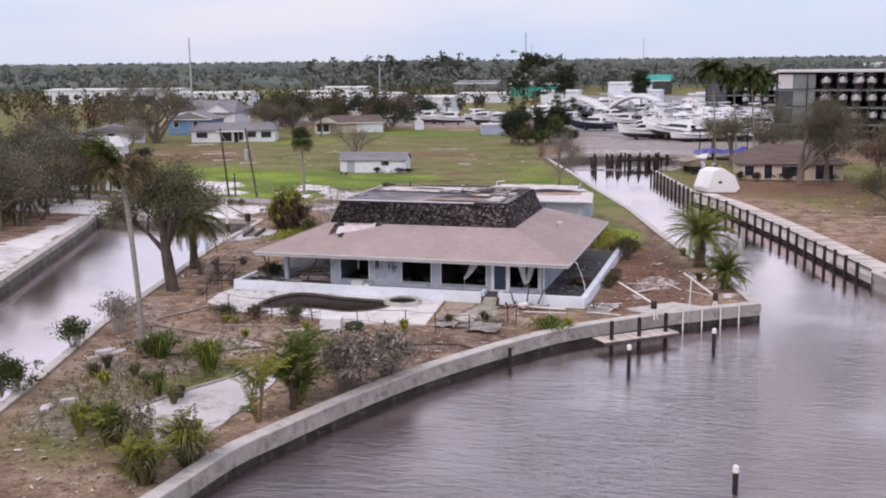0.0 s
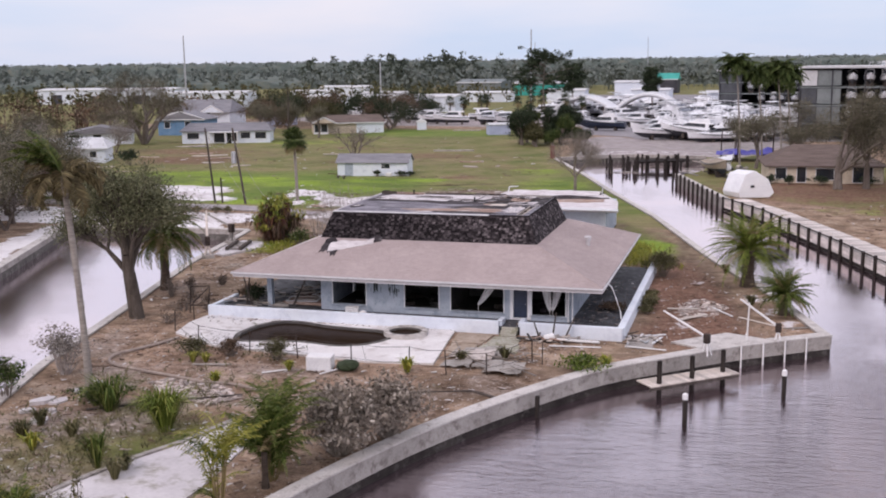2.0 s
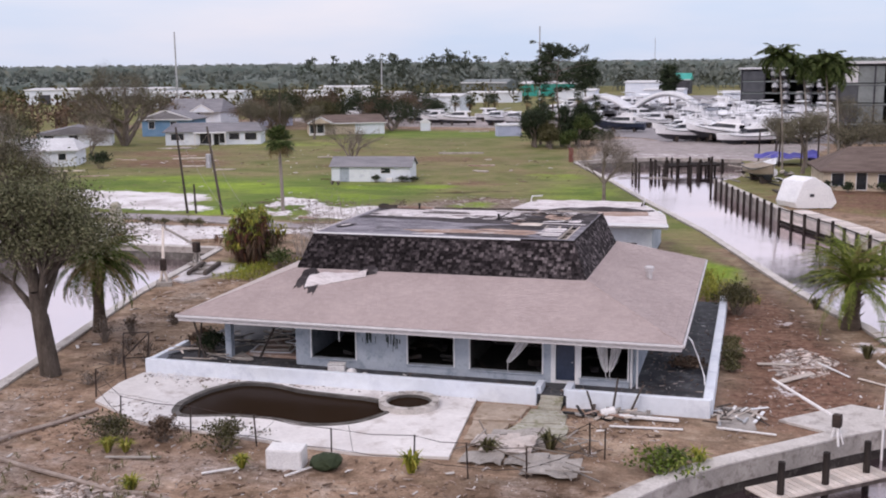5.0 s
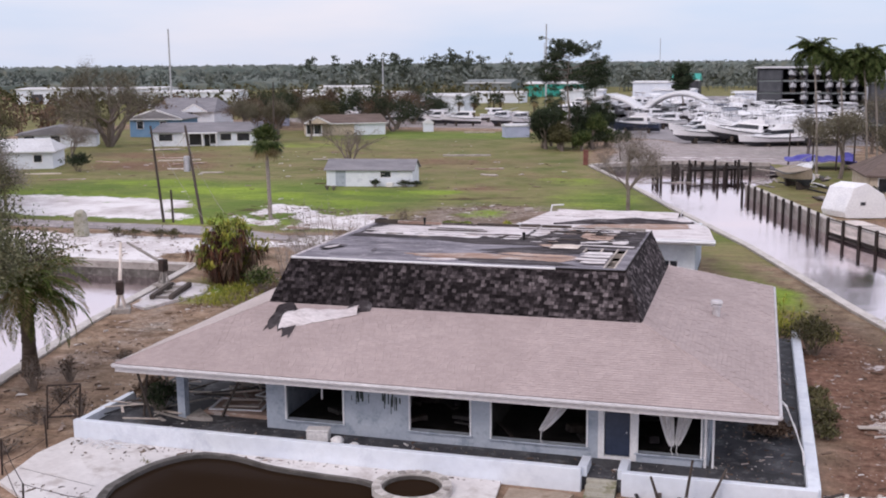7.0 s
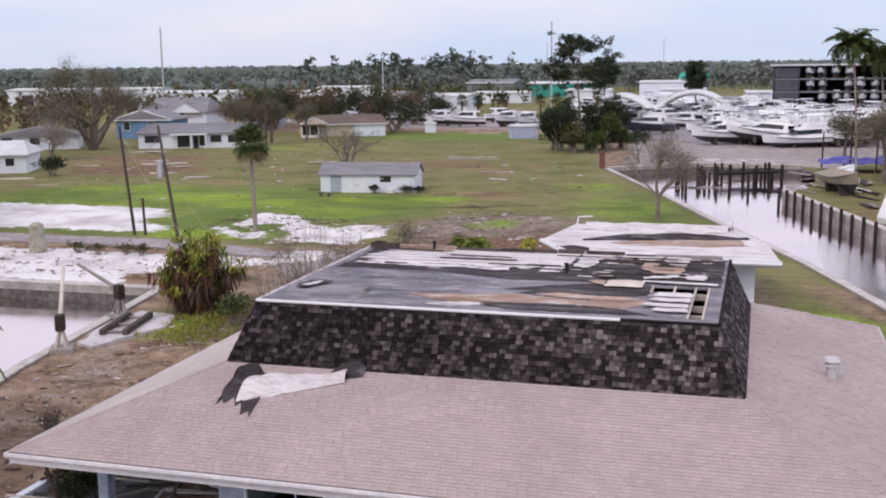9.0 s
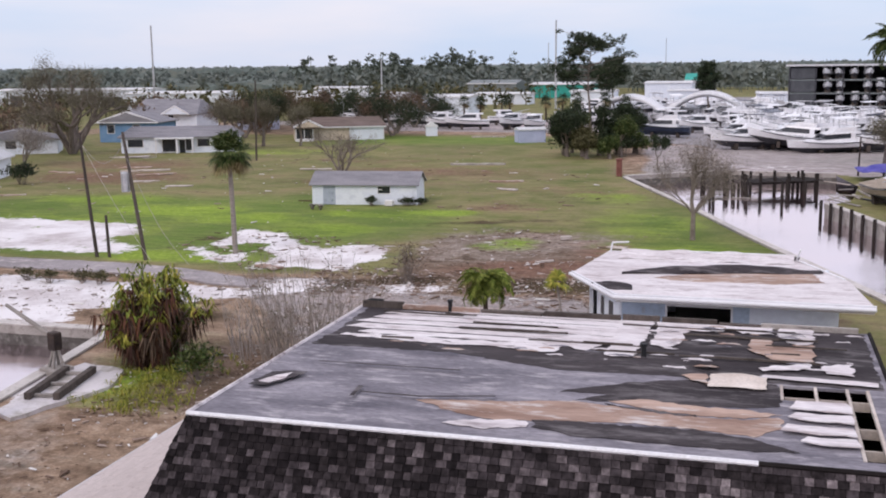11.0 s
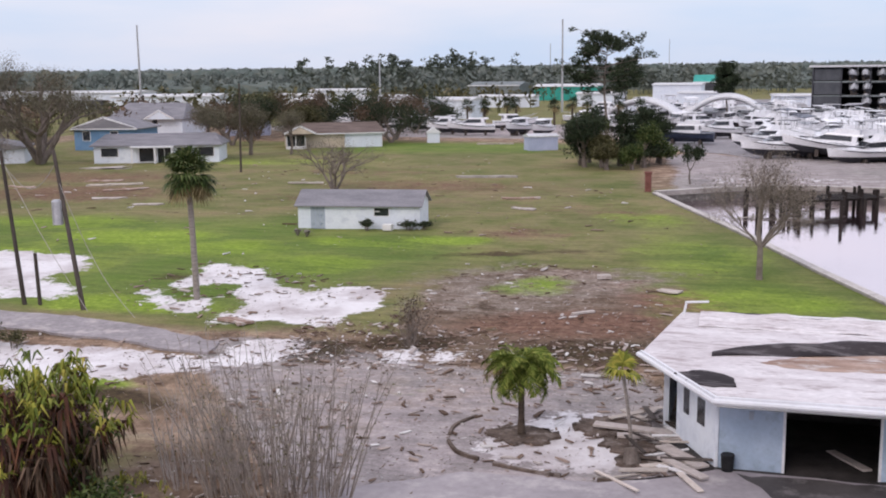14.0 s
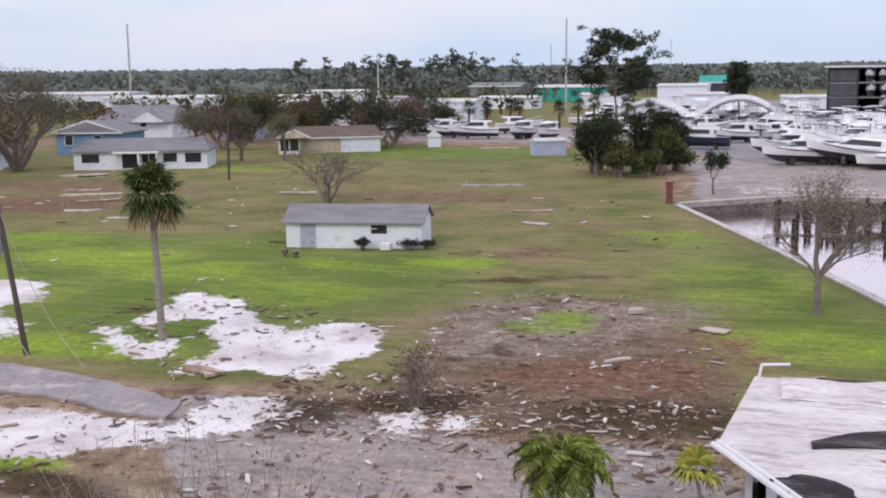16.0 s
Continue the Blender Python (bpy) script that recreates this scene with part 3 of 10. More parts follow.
# ---- building helpers ----


def thing(name, at=(0, 0, 0), label="", category="", group="", kind="", rz=0.0):
    ob = new(name)
    ob.matrix_basis = pose(*at, 0, 0, rz)
    ob.empty_display_size = 0.2
    return tagged(ob, label, category, group, kind)


def part(name, bm, material, parent=None, label=""):
    me = bpy.data.meshes.new(name)
    bm.to_mesh(me)
    bm.free()
    me.materials.append(M[material])
    ob = new(name, me)
    if parent:
        ob.parent = parent
    return tagged(ob, label)


def pypart(name, verts, faces, material, parent=None, label="", smooth=False):
    me = bpy.data.meshes.new(name)
    me.from_pydata(verts, [], faces)
    me.materials.append(M[material])
    if smooth:
        me.shade_smooth()
    ob = new(name, me)
    if parent:
        ob.parent = parent
    return tagged(ob, label)


def B():
    return bmesh.new()


def box(bm, x0, x1, y0, y1, z0, z1, m=None, bevel=0.0):
    vs = [bm.verts.new(p) for p in ((x0, y0, z0), (x1, y0, z0), (x1, y1, z0), (x0, y1, z0), (x0, y0, z1), (x1, y0, z1), (x1, y1, z1), (x0, y1, z1))]
    fs = [bm.faces.new([vs[i] for i in f]) for f in ((3, 2, 1, 0), (4, 5, 6, 7), (0, 1, 5, 4), (1, 2, 6, 5), (2, 3, 7, 6), (3, 0, 4, 7))]
    if bevel:
        es = {e for f in fs for e in f.edges}
        r = bmesh.ops.bevel(bm, geom=list(es), offset=bevel, segments=1, affect='EDGES', profile=0.5)
        vs = list({v for f in r["faces"] for v in f.verts} | {v for v in vs if v.is_valid})
    if m:
        bmesh.ops.transform(bm, matrix=m, verts=[v for v in vs if v.is_valid])
    return bm


def prism(bm, poly, z0, z1, flip=False):
    """A flat plate over a plan outline (counter-clockwise)."""
    a = sum(poly[i - 1][0] * poly[i][1] - poly[i][0] * poly[i - 1][1] for i in range(len(poly)))
    if a < 0:
        poly = poly[::-1]
    lo = [bm.verts.new((p[0], p[1], z0)) for p in poly]
    hi = [bm.verts.new((p[0], p[1], z1)) for p in poly]
    bm.faces.new(hi)
    bm.faces.new(lo[::-1])
    k = len(poly)
    for i in range(k):
        j = (i + 1) % k
        bm.faces.new((lo[i], lo[j], hi[j], hi[i]))
    return bm


def rod(bm, p0, p1, r0, r1=None, n=6, cap=True):
    """A tapered round bar between two points."""
    r1 = r0 if r1 is None else r1
    p0, p1 = Vector(p0), Vector(p1)
    d = (p1 - p0)
    if d.length < 1e-6:
        return bm
    q = d.to_track_quat('Z', 'Y')
    ra, rb = [], []
    for i in range(n):
        a = 2 * math.pi * i / n
        o = q @ Vector((math.cos(a), math.sin(a), 0))
        ra.append(bm.verts.new(p0 + o * r0))
        rb.append(bm.verts.new(p1 + o * r1))
    for i in range(n):
        j = (i + 1) % n
        bm.faces.new((ra[i], ra[j], rb[j], rb[i]))
    if cap:
        bm.faces.new(ra[::-1])
        bm.faces.new(rb)
    return bm


def pipe(bm, pts, r, n=6):
    """One unbroken round bar through all the points."""
    pts = [Vector(p) for p in pts]
    rings = []
    for i, p in enumerate(pts):
        d = pts[min(len(pts) - 1, i + 1)] - pts[max(0, i - 1)]
        q = d.to_track_quat('Z', 'Y')
        rings.append([bm.verts.new(p + q @ Vector((math.cos(6.2832 * k / n) * r, math.sin(6.2832 * k / n) * r, 0))) for k in range(n)])
    for a, c in zip(rings[:-1], rings[1:]):
        o = min(range(n), key=lambda k: (a[0].co - c[k].co).length)
        for k in range(n):
            j = (k + 1) % n
            bm.faces.new((a[k], a[j], c[(j + o) % n], c[(k + o) % n]))
    bm.faces.new(rings[0][::-1])
    bm.faces.new(rings[-1])
    return bm


def inside(p, poly):
    x, y, c = p[0], p[1], False
    for i in range(len(poly)):
        (x0, y0), (x1, y1) = poly[i - 1], poly[i]
        if (y0 > y) != (y1 > y) and x < (x1 - x0) * (y - y0) / (y1 - y0) + x0:
            c = not c
    return c


def edge_dist(p, poly):
    """Signed distance to an outline, positive inside."""
    best = 1e9
    for i in range(len(poly)):
        ax, ay = poly[i - 1]
        bx, by = poly[i]
        dx, dy = bx - ax, by - ay
        k = max(0.0, min(1.0, ((p[0] - ax) * dx + (p[1] - ay) * dy) / (dx * dx + dy * dy + 1e-12)))
        best = min(best, math.hypot(p[0] - ax - k * dx, p[1] - ay - k * dy))
    return best if inside(p, poly) else -best


def rag(poly, step, amp, seed=0):
    """An outline with its edges broken into short uneven bits."""
    rnd = random.Random(seed)
    out = []
    for i in range(len(poly)):
        a, b_ = Vector(poly[i]), Vector(poly[(i + 1) % len(poly)])
        k = max(1, int((b_ - a).length / step))
        for j in range(k):
            p = a.lerp(b_, j / k)
            out.append((p.x + rnd.uniform(-amp, amp), p.y + rnd.uniform(-amp, amp)))
    return out


# ---- ground and water ----
SEAWALL = [(9.0, -52.0), (13.2, -46.0), (14.2, -38.4), (14.6, -33.0), (15.6, -29.2), (16.9, -24.8), (18.5, -20.2), (20.4, -16.0), (22.8, -11.6), (25.5, -7.4), (28.9, -4.0), (32.3, -0.9), (37.5, 2.9)]
EAST_BANK = [(37.5, 2.9), (33.6, 17.4), (32.2, 20.5), (29.2, 29.7), (23.1, 50.7), (15.4, 72.6), (9.9, 89.5), (1.0, 114.6)]
HEAD_WALL = [(1.0, 114.6), (9.3, 121.0), (13.0, 123.0), (25.0, 121.5)]
FAR_BANK = [(25.0, 121.5), (26.5, 110.0), (25.0, 98.0), (22.2, 92.0), (29.9, 64.5), (34.3, 54.5), (40.0, 37.5), (46.4, 16.0), (52.2, -2.0), (60.0, -40.0), (70.0, -130.0)]
WEST_FAR = [(-40.0, -130.0), (-12.0, -45.0), (-21.7, -2.4), (-33.2, 26.0), (-36.5, 33.2)]
BASIN_HEAD = [(-36.5, 33.2), (-15.6, 33.4)]
WEST_BANK = [(-15.6, 33.4), (-14.4, 27.0), (-12.5, 16.0), (-8.6, 0.7), (-5.3, -12.9), (-1.2, -25.7), (1.5, -35.0), (4.5, -46.0), (9.0, -52.0)]
WATER = SEAWALL[:-1] + EAST_BANK[:-1] + HEAD_WALL[:-1] + FAR_BANK + WEST_FAR[:-1] + BASIN_HEAD[:-1] + WEST_BANK[:-1]

# outlines of the washed-up sand, each with its thickness
SAND = [
    ([(-25.4, 58.0), (-24.3, 58.5), (-21.1, 55.8), (-19.8, 57.1), (-18.2, 54.0), (-20.0, 53.0), (-22.4, 55.2)], 1.0),
    ([(-24.2, 59.7), (-24.4, 63.2), (-25.4, 67.9), (-21.1, 66.4), (-19.0, 63.6), (-16.1, 60.4), (-14.9, 59.2), (-14.0, 61.5), (-11.9, 62.7), (-9.4, 59.6), (-9.5, 56.0), (-10.4, 54.8), (-10.1, 52.5), (-11.1, 51.6), (-12.7, 52.5), (-14.1, 52.6), (-15.1, 52.0), (-16.6, 51.2), (-17.1, 52.7), (-16.7, 56.0), (-19.0, 58.3), (-19.7, 60.9), (-21.9, 61.8), (-22.4, 58.7)], 1.02),
    ([(-60.0, 70.0), (-36.0, 69.4), (-31.5, 63.4), (-33.0, 60.6), (-29.5, 58.8), (-27.5, 56.4), (-29.0, 54.0), (-60.0, 53.6)], 0.68),
    ([(-70.0, 45.8), (-30.0, 45.8), (-20.5, 45.4), (-15.5, 45.4), (-13.3, 45.2), (-13.8, 48.6), (-10.6, 49.8), (-8.6, 46.4), (-10.8, 44.6), (-12.4, 42.6), (-16.5, 40.0), (-20.0, 37.6), (-19.0, 34.2), (-70.0, 34.0)], 0.82),
    ([(-6.6, 48.4), (-3.8, 48.4), (-1.2, 49.3), (-2.3, 46.9), (-5.0, 46.2)], 0.92),
    ([(1.0, 37.5), (2.0, 39.0), (3.8, 41.6), (7.6, 41.0), (8.4, 36.8), (6.3, 34.6), (2.0, 34.8)], 0.78),
    ([(-16.0, 21.5), (-11.5, 22.5), (-11.0, 28.5), (-14.2, 27.5)], 0.8),
    ([(-39.0, 35.0), (-35.5, 31.0), (-22.5, -3.0), (-28.0, -6.0), (-34.0, 12.0)], 0.80),
    ([(33.5, 17.2), (37.0, 3.4), (34.8, 4.6), (32.0, 14.0)], 0.6),
    ([(28.0, 6.0), (32.0, 9.0), (31.0, 12.0), (27.5, 10.0)], 0.5),
    ([(28.0, 17.0), (28.4, 19.0), (29.6, 18.6), (29.4, 16.4)], 0.68),
    ([(28.9, 9.4), (28.8, 12.4), (29.4, 14.6), (30.4, 13.6), (30.2, 9.6)], 0.68),
    ([(26.5, 9.8), (26.5, 13.2), (27.2, 13.6), (27.3, 10.2)], 0.68),
    ([(27.6, 3.2), (28.2, 5.6), (29.8, 5.2), (29.4, 3.0)], 0.68),
    ([(35.5, 55.0), (44.0, 37.0), (50.0, 17.0), (48.0, 16.0), (41.2, 38.0)], 0.5),
    ([(3.0, 124.0), (24.0, 124.0), (26.0, 134.0), (4.0, 136.0)], 0.45),
]
# patches of other cover: centre, radii, turn in degrees, strength (fresh grass, red-brown scrub, dark wet soil, shell litter)
COVER = {
    0: [(-37, 77, 7, 4, 0, 0.62), (-49, 84, 9, 4, 0, 0.55), (-12.4, 80.5, 4, 2.2, 0, 0.7), (-18, 78, 6, 2.5, 0, 0.45), (-24.5, 54.6, 7, 2.2, 0, 0.55), (-2.1, 64.5, 2.8, 3.6, 0, 0.44), (2.3, 95, 6, 5, 0, 0.35),
        (11, 63, 6, 5, 0, 0.45), (-18.5, 68.5, 5, 4, 0, 0.4), (-28, 73.8, 7, 4, 0, 0.45), (-50, 66, 16, 8, 0, 0.4), (7, 78, 6, 8, 0, 0.3), (-60, 145, 14, 6, 0, 0.35), (-16, 40, 2, 1.2, 0, 0.5), (24, 33, 2.2, 5, 20, 0.55), (-10, 27.5, 2.0, 4, 10, 0.5), (48, 58, 7, 4, 0, 0.25)],
    1: [(-24, 118, 15, 7, 0, 0.4), (-38, 132, 12, 5, 0, 0.32), (-62, 104, 12, 8, 0, 0.5), (-70, 120, 14, 7, 0, 0.42), (-7, 86, 4, 4, 0, 0.42), (2.2, 55.6, 6, 3.2, 15, 0.62), (6.4, 62, 3, 6, 20, 0.4), (-30, 104, 10, 5, 0, 0.35), (-2, 100, 8, 5, 0, 0.28), (30.5, 6, 3, 5, 12, 0.3), (28.4, 13, 2.8, 14, 10, 0.78), (29.6, 2.5, 3.5, 4, 0, 0.68), (54, 20, 10, 16, 0, 0.5), (42, 78, 14, 14, 0, 0.55), (52, 62, 10, 8, 0, 0.4)],
    2: [(-5, 49.8, 2.6, 1.5, 15, 0.85), (-10.2, 85, 3, 0.8, 0, 0.5), (-5.5, 76.2, 7, 1.1, 22, 0.5), (4.6, 50.2, 4.5, 2.4, 10, 0.6), (-8.7, 47.6, 2.4, 2.2, 30, 0.6), (-24.6, 62.5, 2.4, 1.4, 0, 0.4), (-14, 38.4, 3.6, 1.2, -15, 0.6), (-24, 47.2, 5, 0.8, 0, 0.5)],
    3: [(30, 9, 2.2, 3, 20, 0.4), (29, 17, 1.6, 4, 15, 0.36), (31, 1, 2.5, 2, 0, 0.34), (2, -26, 3, 4, 20, 0.3), (9, -16, 4, 2, 0, 0.3), (-9, 17, 2, 5, 15, 0.34), (-8, 8, 2, 4, 15, 0.34), (4, -12, 3, 2, 0, 0.34), (3, -21, 5, 3, 20, 0.46), (0, -14, 3, 3, 0, 0.42), (5, -29, 4, 4, 0, 0.46), (-4, -9, 2, 4, 15, 0.4), (8, -11, 5, 1.6, 0, 0.4), (13, -15, 3, 2, 0, 0.4), (20, -11, 3, 2, 40, 0.34), (-2.5, 64, 7, 8, 0, 0.42), (-4.5, 60, 4, 5, 0, 0.4), (3, 67, 4, 5, 0, 0.42), (-3, 43, 10, 4.5, 10, 0.3), (-7, 38, 5, 3, 0, 0.3), (-15, 62, 6, 5, 0, 0.12)],
}
MULCH = [[(-8.5, 66.0), (-4.0, 72.0), (2.0, 72.0), (6.5, 62.0), (8.0, 51.0), (0.0, 46.8), (-7.3, 50.2)], [(26.2, -2.0), (26.0, 48.0), (31.5, 20.0), (33.5, 6.0)], [(-8.0, 22.0), (-13.0, 30.0), (-6.0, 36.0), (0.0, 24.0)], [(17.0, -9.0), (24.0, -4.5), (27.5, -2.0), (25.5, -6.0), (20.5, -14.0), (16.0, -17.5)]]
APRON = [(-15, 49.0), (-9, 49.4), (-5, 47.4), (0, 46.2), (6.5, 47.6), (8.6, 42.0), (10.5, 36.0), (8.0, 33.0), (0.0, 31.0), (-3, 30.5), (-8.0, 37.0), (-11, 41.0), (-14, 44.4)]
HEAD_APRON = [(1.5, 117.0), (8, 121.5), (13, 123.5), (26, 122.0), (30, 118), (40, 150), (36, 162), (8, 164), (2, 172), (-2, 160), (1, 140)]
YARD_APRON = [(-75, 203), (-26, 198), (-8, 202), (-24, 246), (-90, 264), (-104, 232)]
LUSH = [[(-75.0, 52.0), (-16.0, 50.5), (-12.0, 64.0), (-6.0, 76.0), (-24.0, 92.0), (-60.0, 84.0)], [(5.0, 66.0), (23.0, 52.0), (12.0, 84.0), (2.0, 92.0)], [(-60.0, 160.0), (-20.0, 165.0), (-20.0, 190.0), (-60.0, 195.0)]]
BARE = [[(-26.0, 100.0), (-5.0, 98.0), (-5.0, 120.0), (-40.0, 118.0)], [(-84.0, 100.0), (-44.0, 108.0), (-50.0, 132.0), (-90.0, 135.0)], [(42.0, 46.0), (60.0, 10.0), (75.0, 10.0), (75.0, 40.0)]]
TURF = [(-90.0, 51.0), (-14.0, 51.0), (9.0, 49.0), (27.0, 42.0), (36.0, 60.0), (30.0, 70.0), (75.0, 40.0), (80.0, 100.0), (20.0, 135.0), (0.0, 118.0), (-4.0, 150.0), (-18.0, 185.0), (-120.0, 190.0)]
WEEDS = [[(-1.0, -24.0), (4.0, -16.5), (11.0, -19.0), (11.5, -32.0), (8.0, -37.0), (3.0, -36.0)], [(-12.5, 23.0), (-9.0, 25.0), (-7.0, 34.0), (-14.0, 34.0)], [(25.5, 23.0), (29.0, 27.0), (22.0, 50.0), (18.5, 48.0), (21.0, 30.0)]]


def soft(p, poly, w):
    return max(0.0, min(1.0, 0.5 + edge_dist(p, poly) / w))


def zone(p):
    g = 0.56 * soft(p, TURF, 4.0)
    for q in BARE:
        g = g * (1 - 0.25 * soft(p, q, 9.0))
    for q in LUSH:
        g = max(g, min(1.0, g + 0.42 * soft(p, q, 9.0)))
    for q in WEEDS:
        g = max(g, 0.46 * soft(p, q, 5.0))
    s = max(k * soft(p, q, 3.0) for q, k in SAND)
    mu = max(soft(p, q, 5.0) for q in MULCH) * 0.62
    if p[1] > 230 or p[0] < -130 or p[0] > 110:
        g, mu, s = 0.62, 0.22, 0.0
    return g, s * 0.9, mu, 0.85 * max(soft(p, APRON, 3.0), soft(p, HEAD_APRON, 5.0), soft(p, YARD_APRON, 8.0))


def cover(p):
    """How much of each special cover lies at a point."""
    out = []
    for k in range(4):
        best = 0.0
        for cx, cy, rx, ry, turn, w in COVER[k]:
            dx, dy = p[0] - cx, p[1] - cy
            if abs(dx) + abs(dy) > 60:
                continue
            c_, s_ = math.cos(radians(turn)), math.sin(radians(turn))
            d = math.hypot((dx * c_ + dy * s_) / rx, (dy * c_ - dx * s_) / ry)
            best = max(best, w * max(0.0, min(1.0, 1.5 - d)))
        out.append(best)
    return out


def build_ground():
    pts, seen_ = [], set()

    def add(x, y):
        k = (round(x, 2), round(y, 2))
        if k not in seen_:
            seen_.add(k)
            pts.append(Vector(k))
    ring = len(WATER)
    for p in WATER:
        pts.append(Vector(p))
        seen_.add((round(p[0], 2), round(p[1], 2)))
    for x in range(-46, 50, 1):
        for y in range(-52, 82, 1):
            add(x + 0.13, y + 0.17)
    for x in range(-140, 140, 4):
        for y in range(-140, 260, 4):
            if not (-46 <= x < 50 and -52 <= y < 82):
                add(x + 0.31, y + 0.27)
    for x in range(-600, 601, 60):
        for y in range(-600, 1001, 60):
            if not (-140 <= x < 140 and -140 <= y < 260):
                add(x + 0.4, y + 0.4)
    for a in (-4600, -2500, -1200, 1200, 2500, 4600):
        for b_ in (-4600, -2500, -1200, -300, 300, 1200, 2500, 4600):
            add(a, b_)
    for a in (-4600, 4600):
        for b_ in (-500, 0, 500):
            add(b_, a)
    vs, _, fs, *_ = delaunay_2d_cdt(pts, [(i, (i + 1) % ring) for i in range(ring)], [], 0, 1e-4)
    keep = []
    for f in fs:
        c = (sum(vs[i].x for i in f) / len(f), sum(vs[i].y for i in f) / len(f))
        if not inside(c, WATER) and not (0.5 < c[0] < 14.5 and -6.6 < c[1] < 10):  # open under the pool and house slab
            keep.append(f)
    verts, cols = [], []
    for v in vs:
        z = 0.0
        if -60 < v.x < 60 and -60 < v.y < 120 and edge_dist(v, WATER) < -1.2 and not (-2.5 < v.x < 27 and -9 < v.y < 23):
            z = 0.10 * noise.noise((v.x * 0.35, v.y * 0.35, 1.0)) - 0.03
        verts.append((v.x, v.y, z))
        cols.append(zone((v.x, v.y)))
    me = bpy.data.meshes.new("ground")
    me.from_pydata(verts, [], keep)
    at = me.color_attributes.new("zone", 'FLOAT_COLOR', 'POINT')
    at.data.foreach_set("color", [c for q in cols for c in q])
    cvr = me.color_attributes.new("cover", 'FLOAT_COLOR', 'POINT')
    cvr.data.foreach_set("color", [c for v in vs for c in cover((v.x, v.y))])
    me.materials.append(M["ground"])
    me.shade_smooth()
    return tagged(new("ground", me), "brown soil, turf and pale sand strewn with litter", "ground", kind="structure")


build_ground()
bm = B()
box(bm, -60, 85, -140, 135, -1.4, -1.0)
tagged(part("water", bm, "water"), "dark rippled canal water reflecting pale sky", "water", kind="structure")
bm = B()
box(bm, -60, 85, -140, 135, -3.2, -3.0)
tagged(part("canal_bed", bm, "concrete_dark"), "dark muddy canal bed under the water", "canal bed", kind="structure")


def strip(bm, line, off0, off1, z0, z1):
    """A wall that follows a plan line, between two sideways offsets (positive to the left of the way)."""
    n = len(line)
    rows = []
    for i, p in enumerate(line):
        a = Vector(line[max(0, i - 1)])
        c = Vector(line[min(n - 1, i + 1)])
        d = (c - a).normalized()
        s = Vector((-d.y, d.x))
        q0, q1 = Vector(p) + s * off0, Vector(p) + s * off1
        rows.append([bm.verts.new((q.x, q.y, z)) for q, z in ((q0, z0), (q1, z0), (q1, z1), (q0, z1))])
    for r0, r1 in zip(rows[:-1], rows[1:]):
        for k in range(4):
            j = (k + 1) % 4
            bm.faces.new((r0[k], r1[k], r1[j], r0[j]))
    bm.faces.new(rows[0])
    bm.faces.new(rows[-1][::-1])
    bmesh.ops.recalc_face_normals(bm, faces=bm.faces[:])
    return bm


def smooth_line(line, k=4):
    """The same way with its bends rounded."""
    out = []
    n = len(line)
    for i in range(n - 1):
        p0, p1, p2, p3 = (Vector(line[max(0, min(n - 1, j))]) for j in (i - 1, i, i + 1, i + 2))
        for s in range(k):
            t = s / k
            q = 0.5 * ((2 * p1) + (p2 - p0) * t + (2 * p0 - 5 * p1 + 4 * p2 - p3) * t * t + (3 * p1 - p0 - 3 * p2 + p3) * t ** 3)
            out.append((q.x, q.y))
    return out + [tuple(line[-1])]


def seawall(name, line, cap_w, cap_z, label, mat="concrete_dark", deep=0.48):
    st = thing(name, label=label, category="seawall", kind="structure")
    bm = B()
    strip(bm, line, -0.10, 0.30, -3.0, cap_z - deep)
    part("wall_face", bm, mat, st, "algae-dark wall face")
    bm = B()
    strip(bm, line, -0.16, cap_w, cap_z - deep, cap_z)
    part("cap", bm, "concrete", st)
    bm = B()
    strip(bm, line, -0.20, cap_w + 0.02, cap_z + 0.004, cap_z + 0.07)
    part("coping", bm, "cap_pale", st, "pale worn coping")
    return st


sw = seawall("seawall_south", smooth_line(SEAWALL[1:]), 0.55, 0.22, "pale weathered concrete seawall along a curved shore", "wet_wall", deep=0.80)
seawall("seawall_east", EAST_BANK, 0.40, 0.12, "low concrete seawall along a straight canal")
seawall("seawall_head", HEAD_WALL, 0.4, 0.25, "dark wet bulkhead closing the canal", "concrete_dark")
seawall("seawall_basin", BASIN_HEAD, 0.5, 0.1, "stained concrete wall at the end of a boat basin")
seawall("seawall_west", WEST_BANK, 0.35, 0.08, "low concrete edge of the yard along the canal", "wet_wall")
seawall("seawall_far_west", WEST_FAR, 0.6, 0.12, "concrete seawall on the opposite bank")
seawall("seawall_far_east", FAR_BANK[3:], 0.5, 0.3, "timber and concrete bulkhead on the opposite bank", "concrete")

ROAD = [(-75, 52.0), (-40, 51.0), (-25.4, 50.8), (-21, 50.0), (-17.4, 48.8), (-14.2, 47.4), (-13.6, 45.6), (-16.0, 45.6), (-19.4, 46.6), (-25, 47.4), (-40, 47.6), (-75, 48.2)]
bm = B()
prism(bm, rag(ROAD, 0.7, 0.16, 3), -0.1, 0.09)
tagged(part("road", bm, "asphalt"), "worn grey asphalt lane covered in washed-up sand", "road", kind="structure")

# ---- the flooded house ----
EZ, EX, EY = 3.02, 24.4, 20.9          # eave height, width, depth
MX0, MX1, MY0, MY1, MZ = 4.65, 19.6, 4.05, 15.0, 4.82   # foot of the mansard
TX0, TX1, TY0, TY1, TZ = 5.25, 18.85, 5.05, 15.0, 6.50  # flat roof
FL = 0.45                              # floor level
WY = 1.5                               # front wall

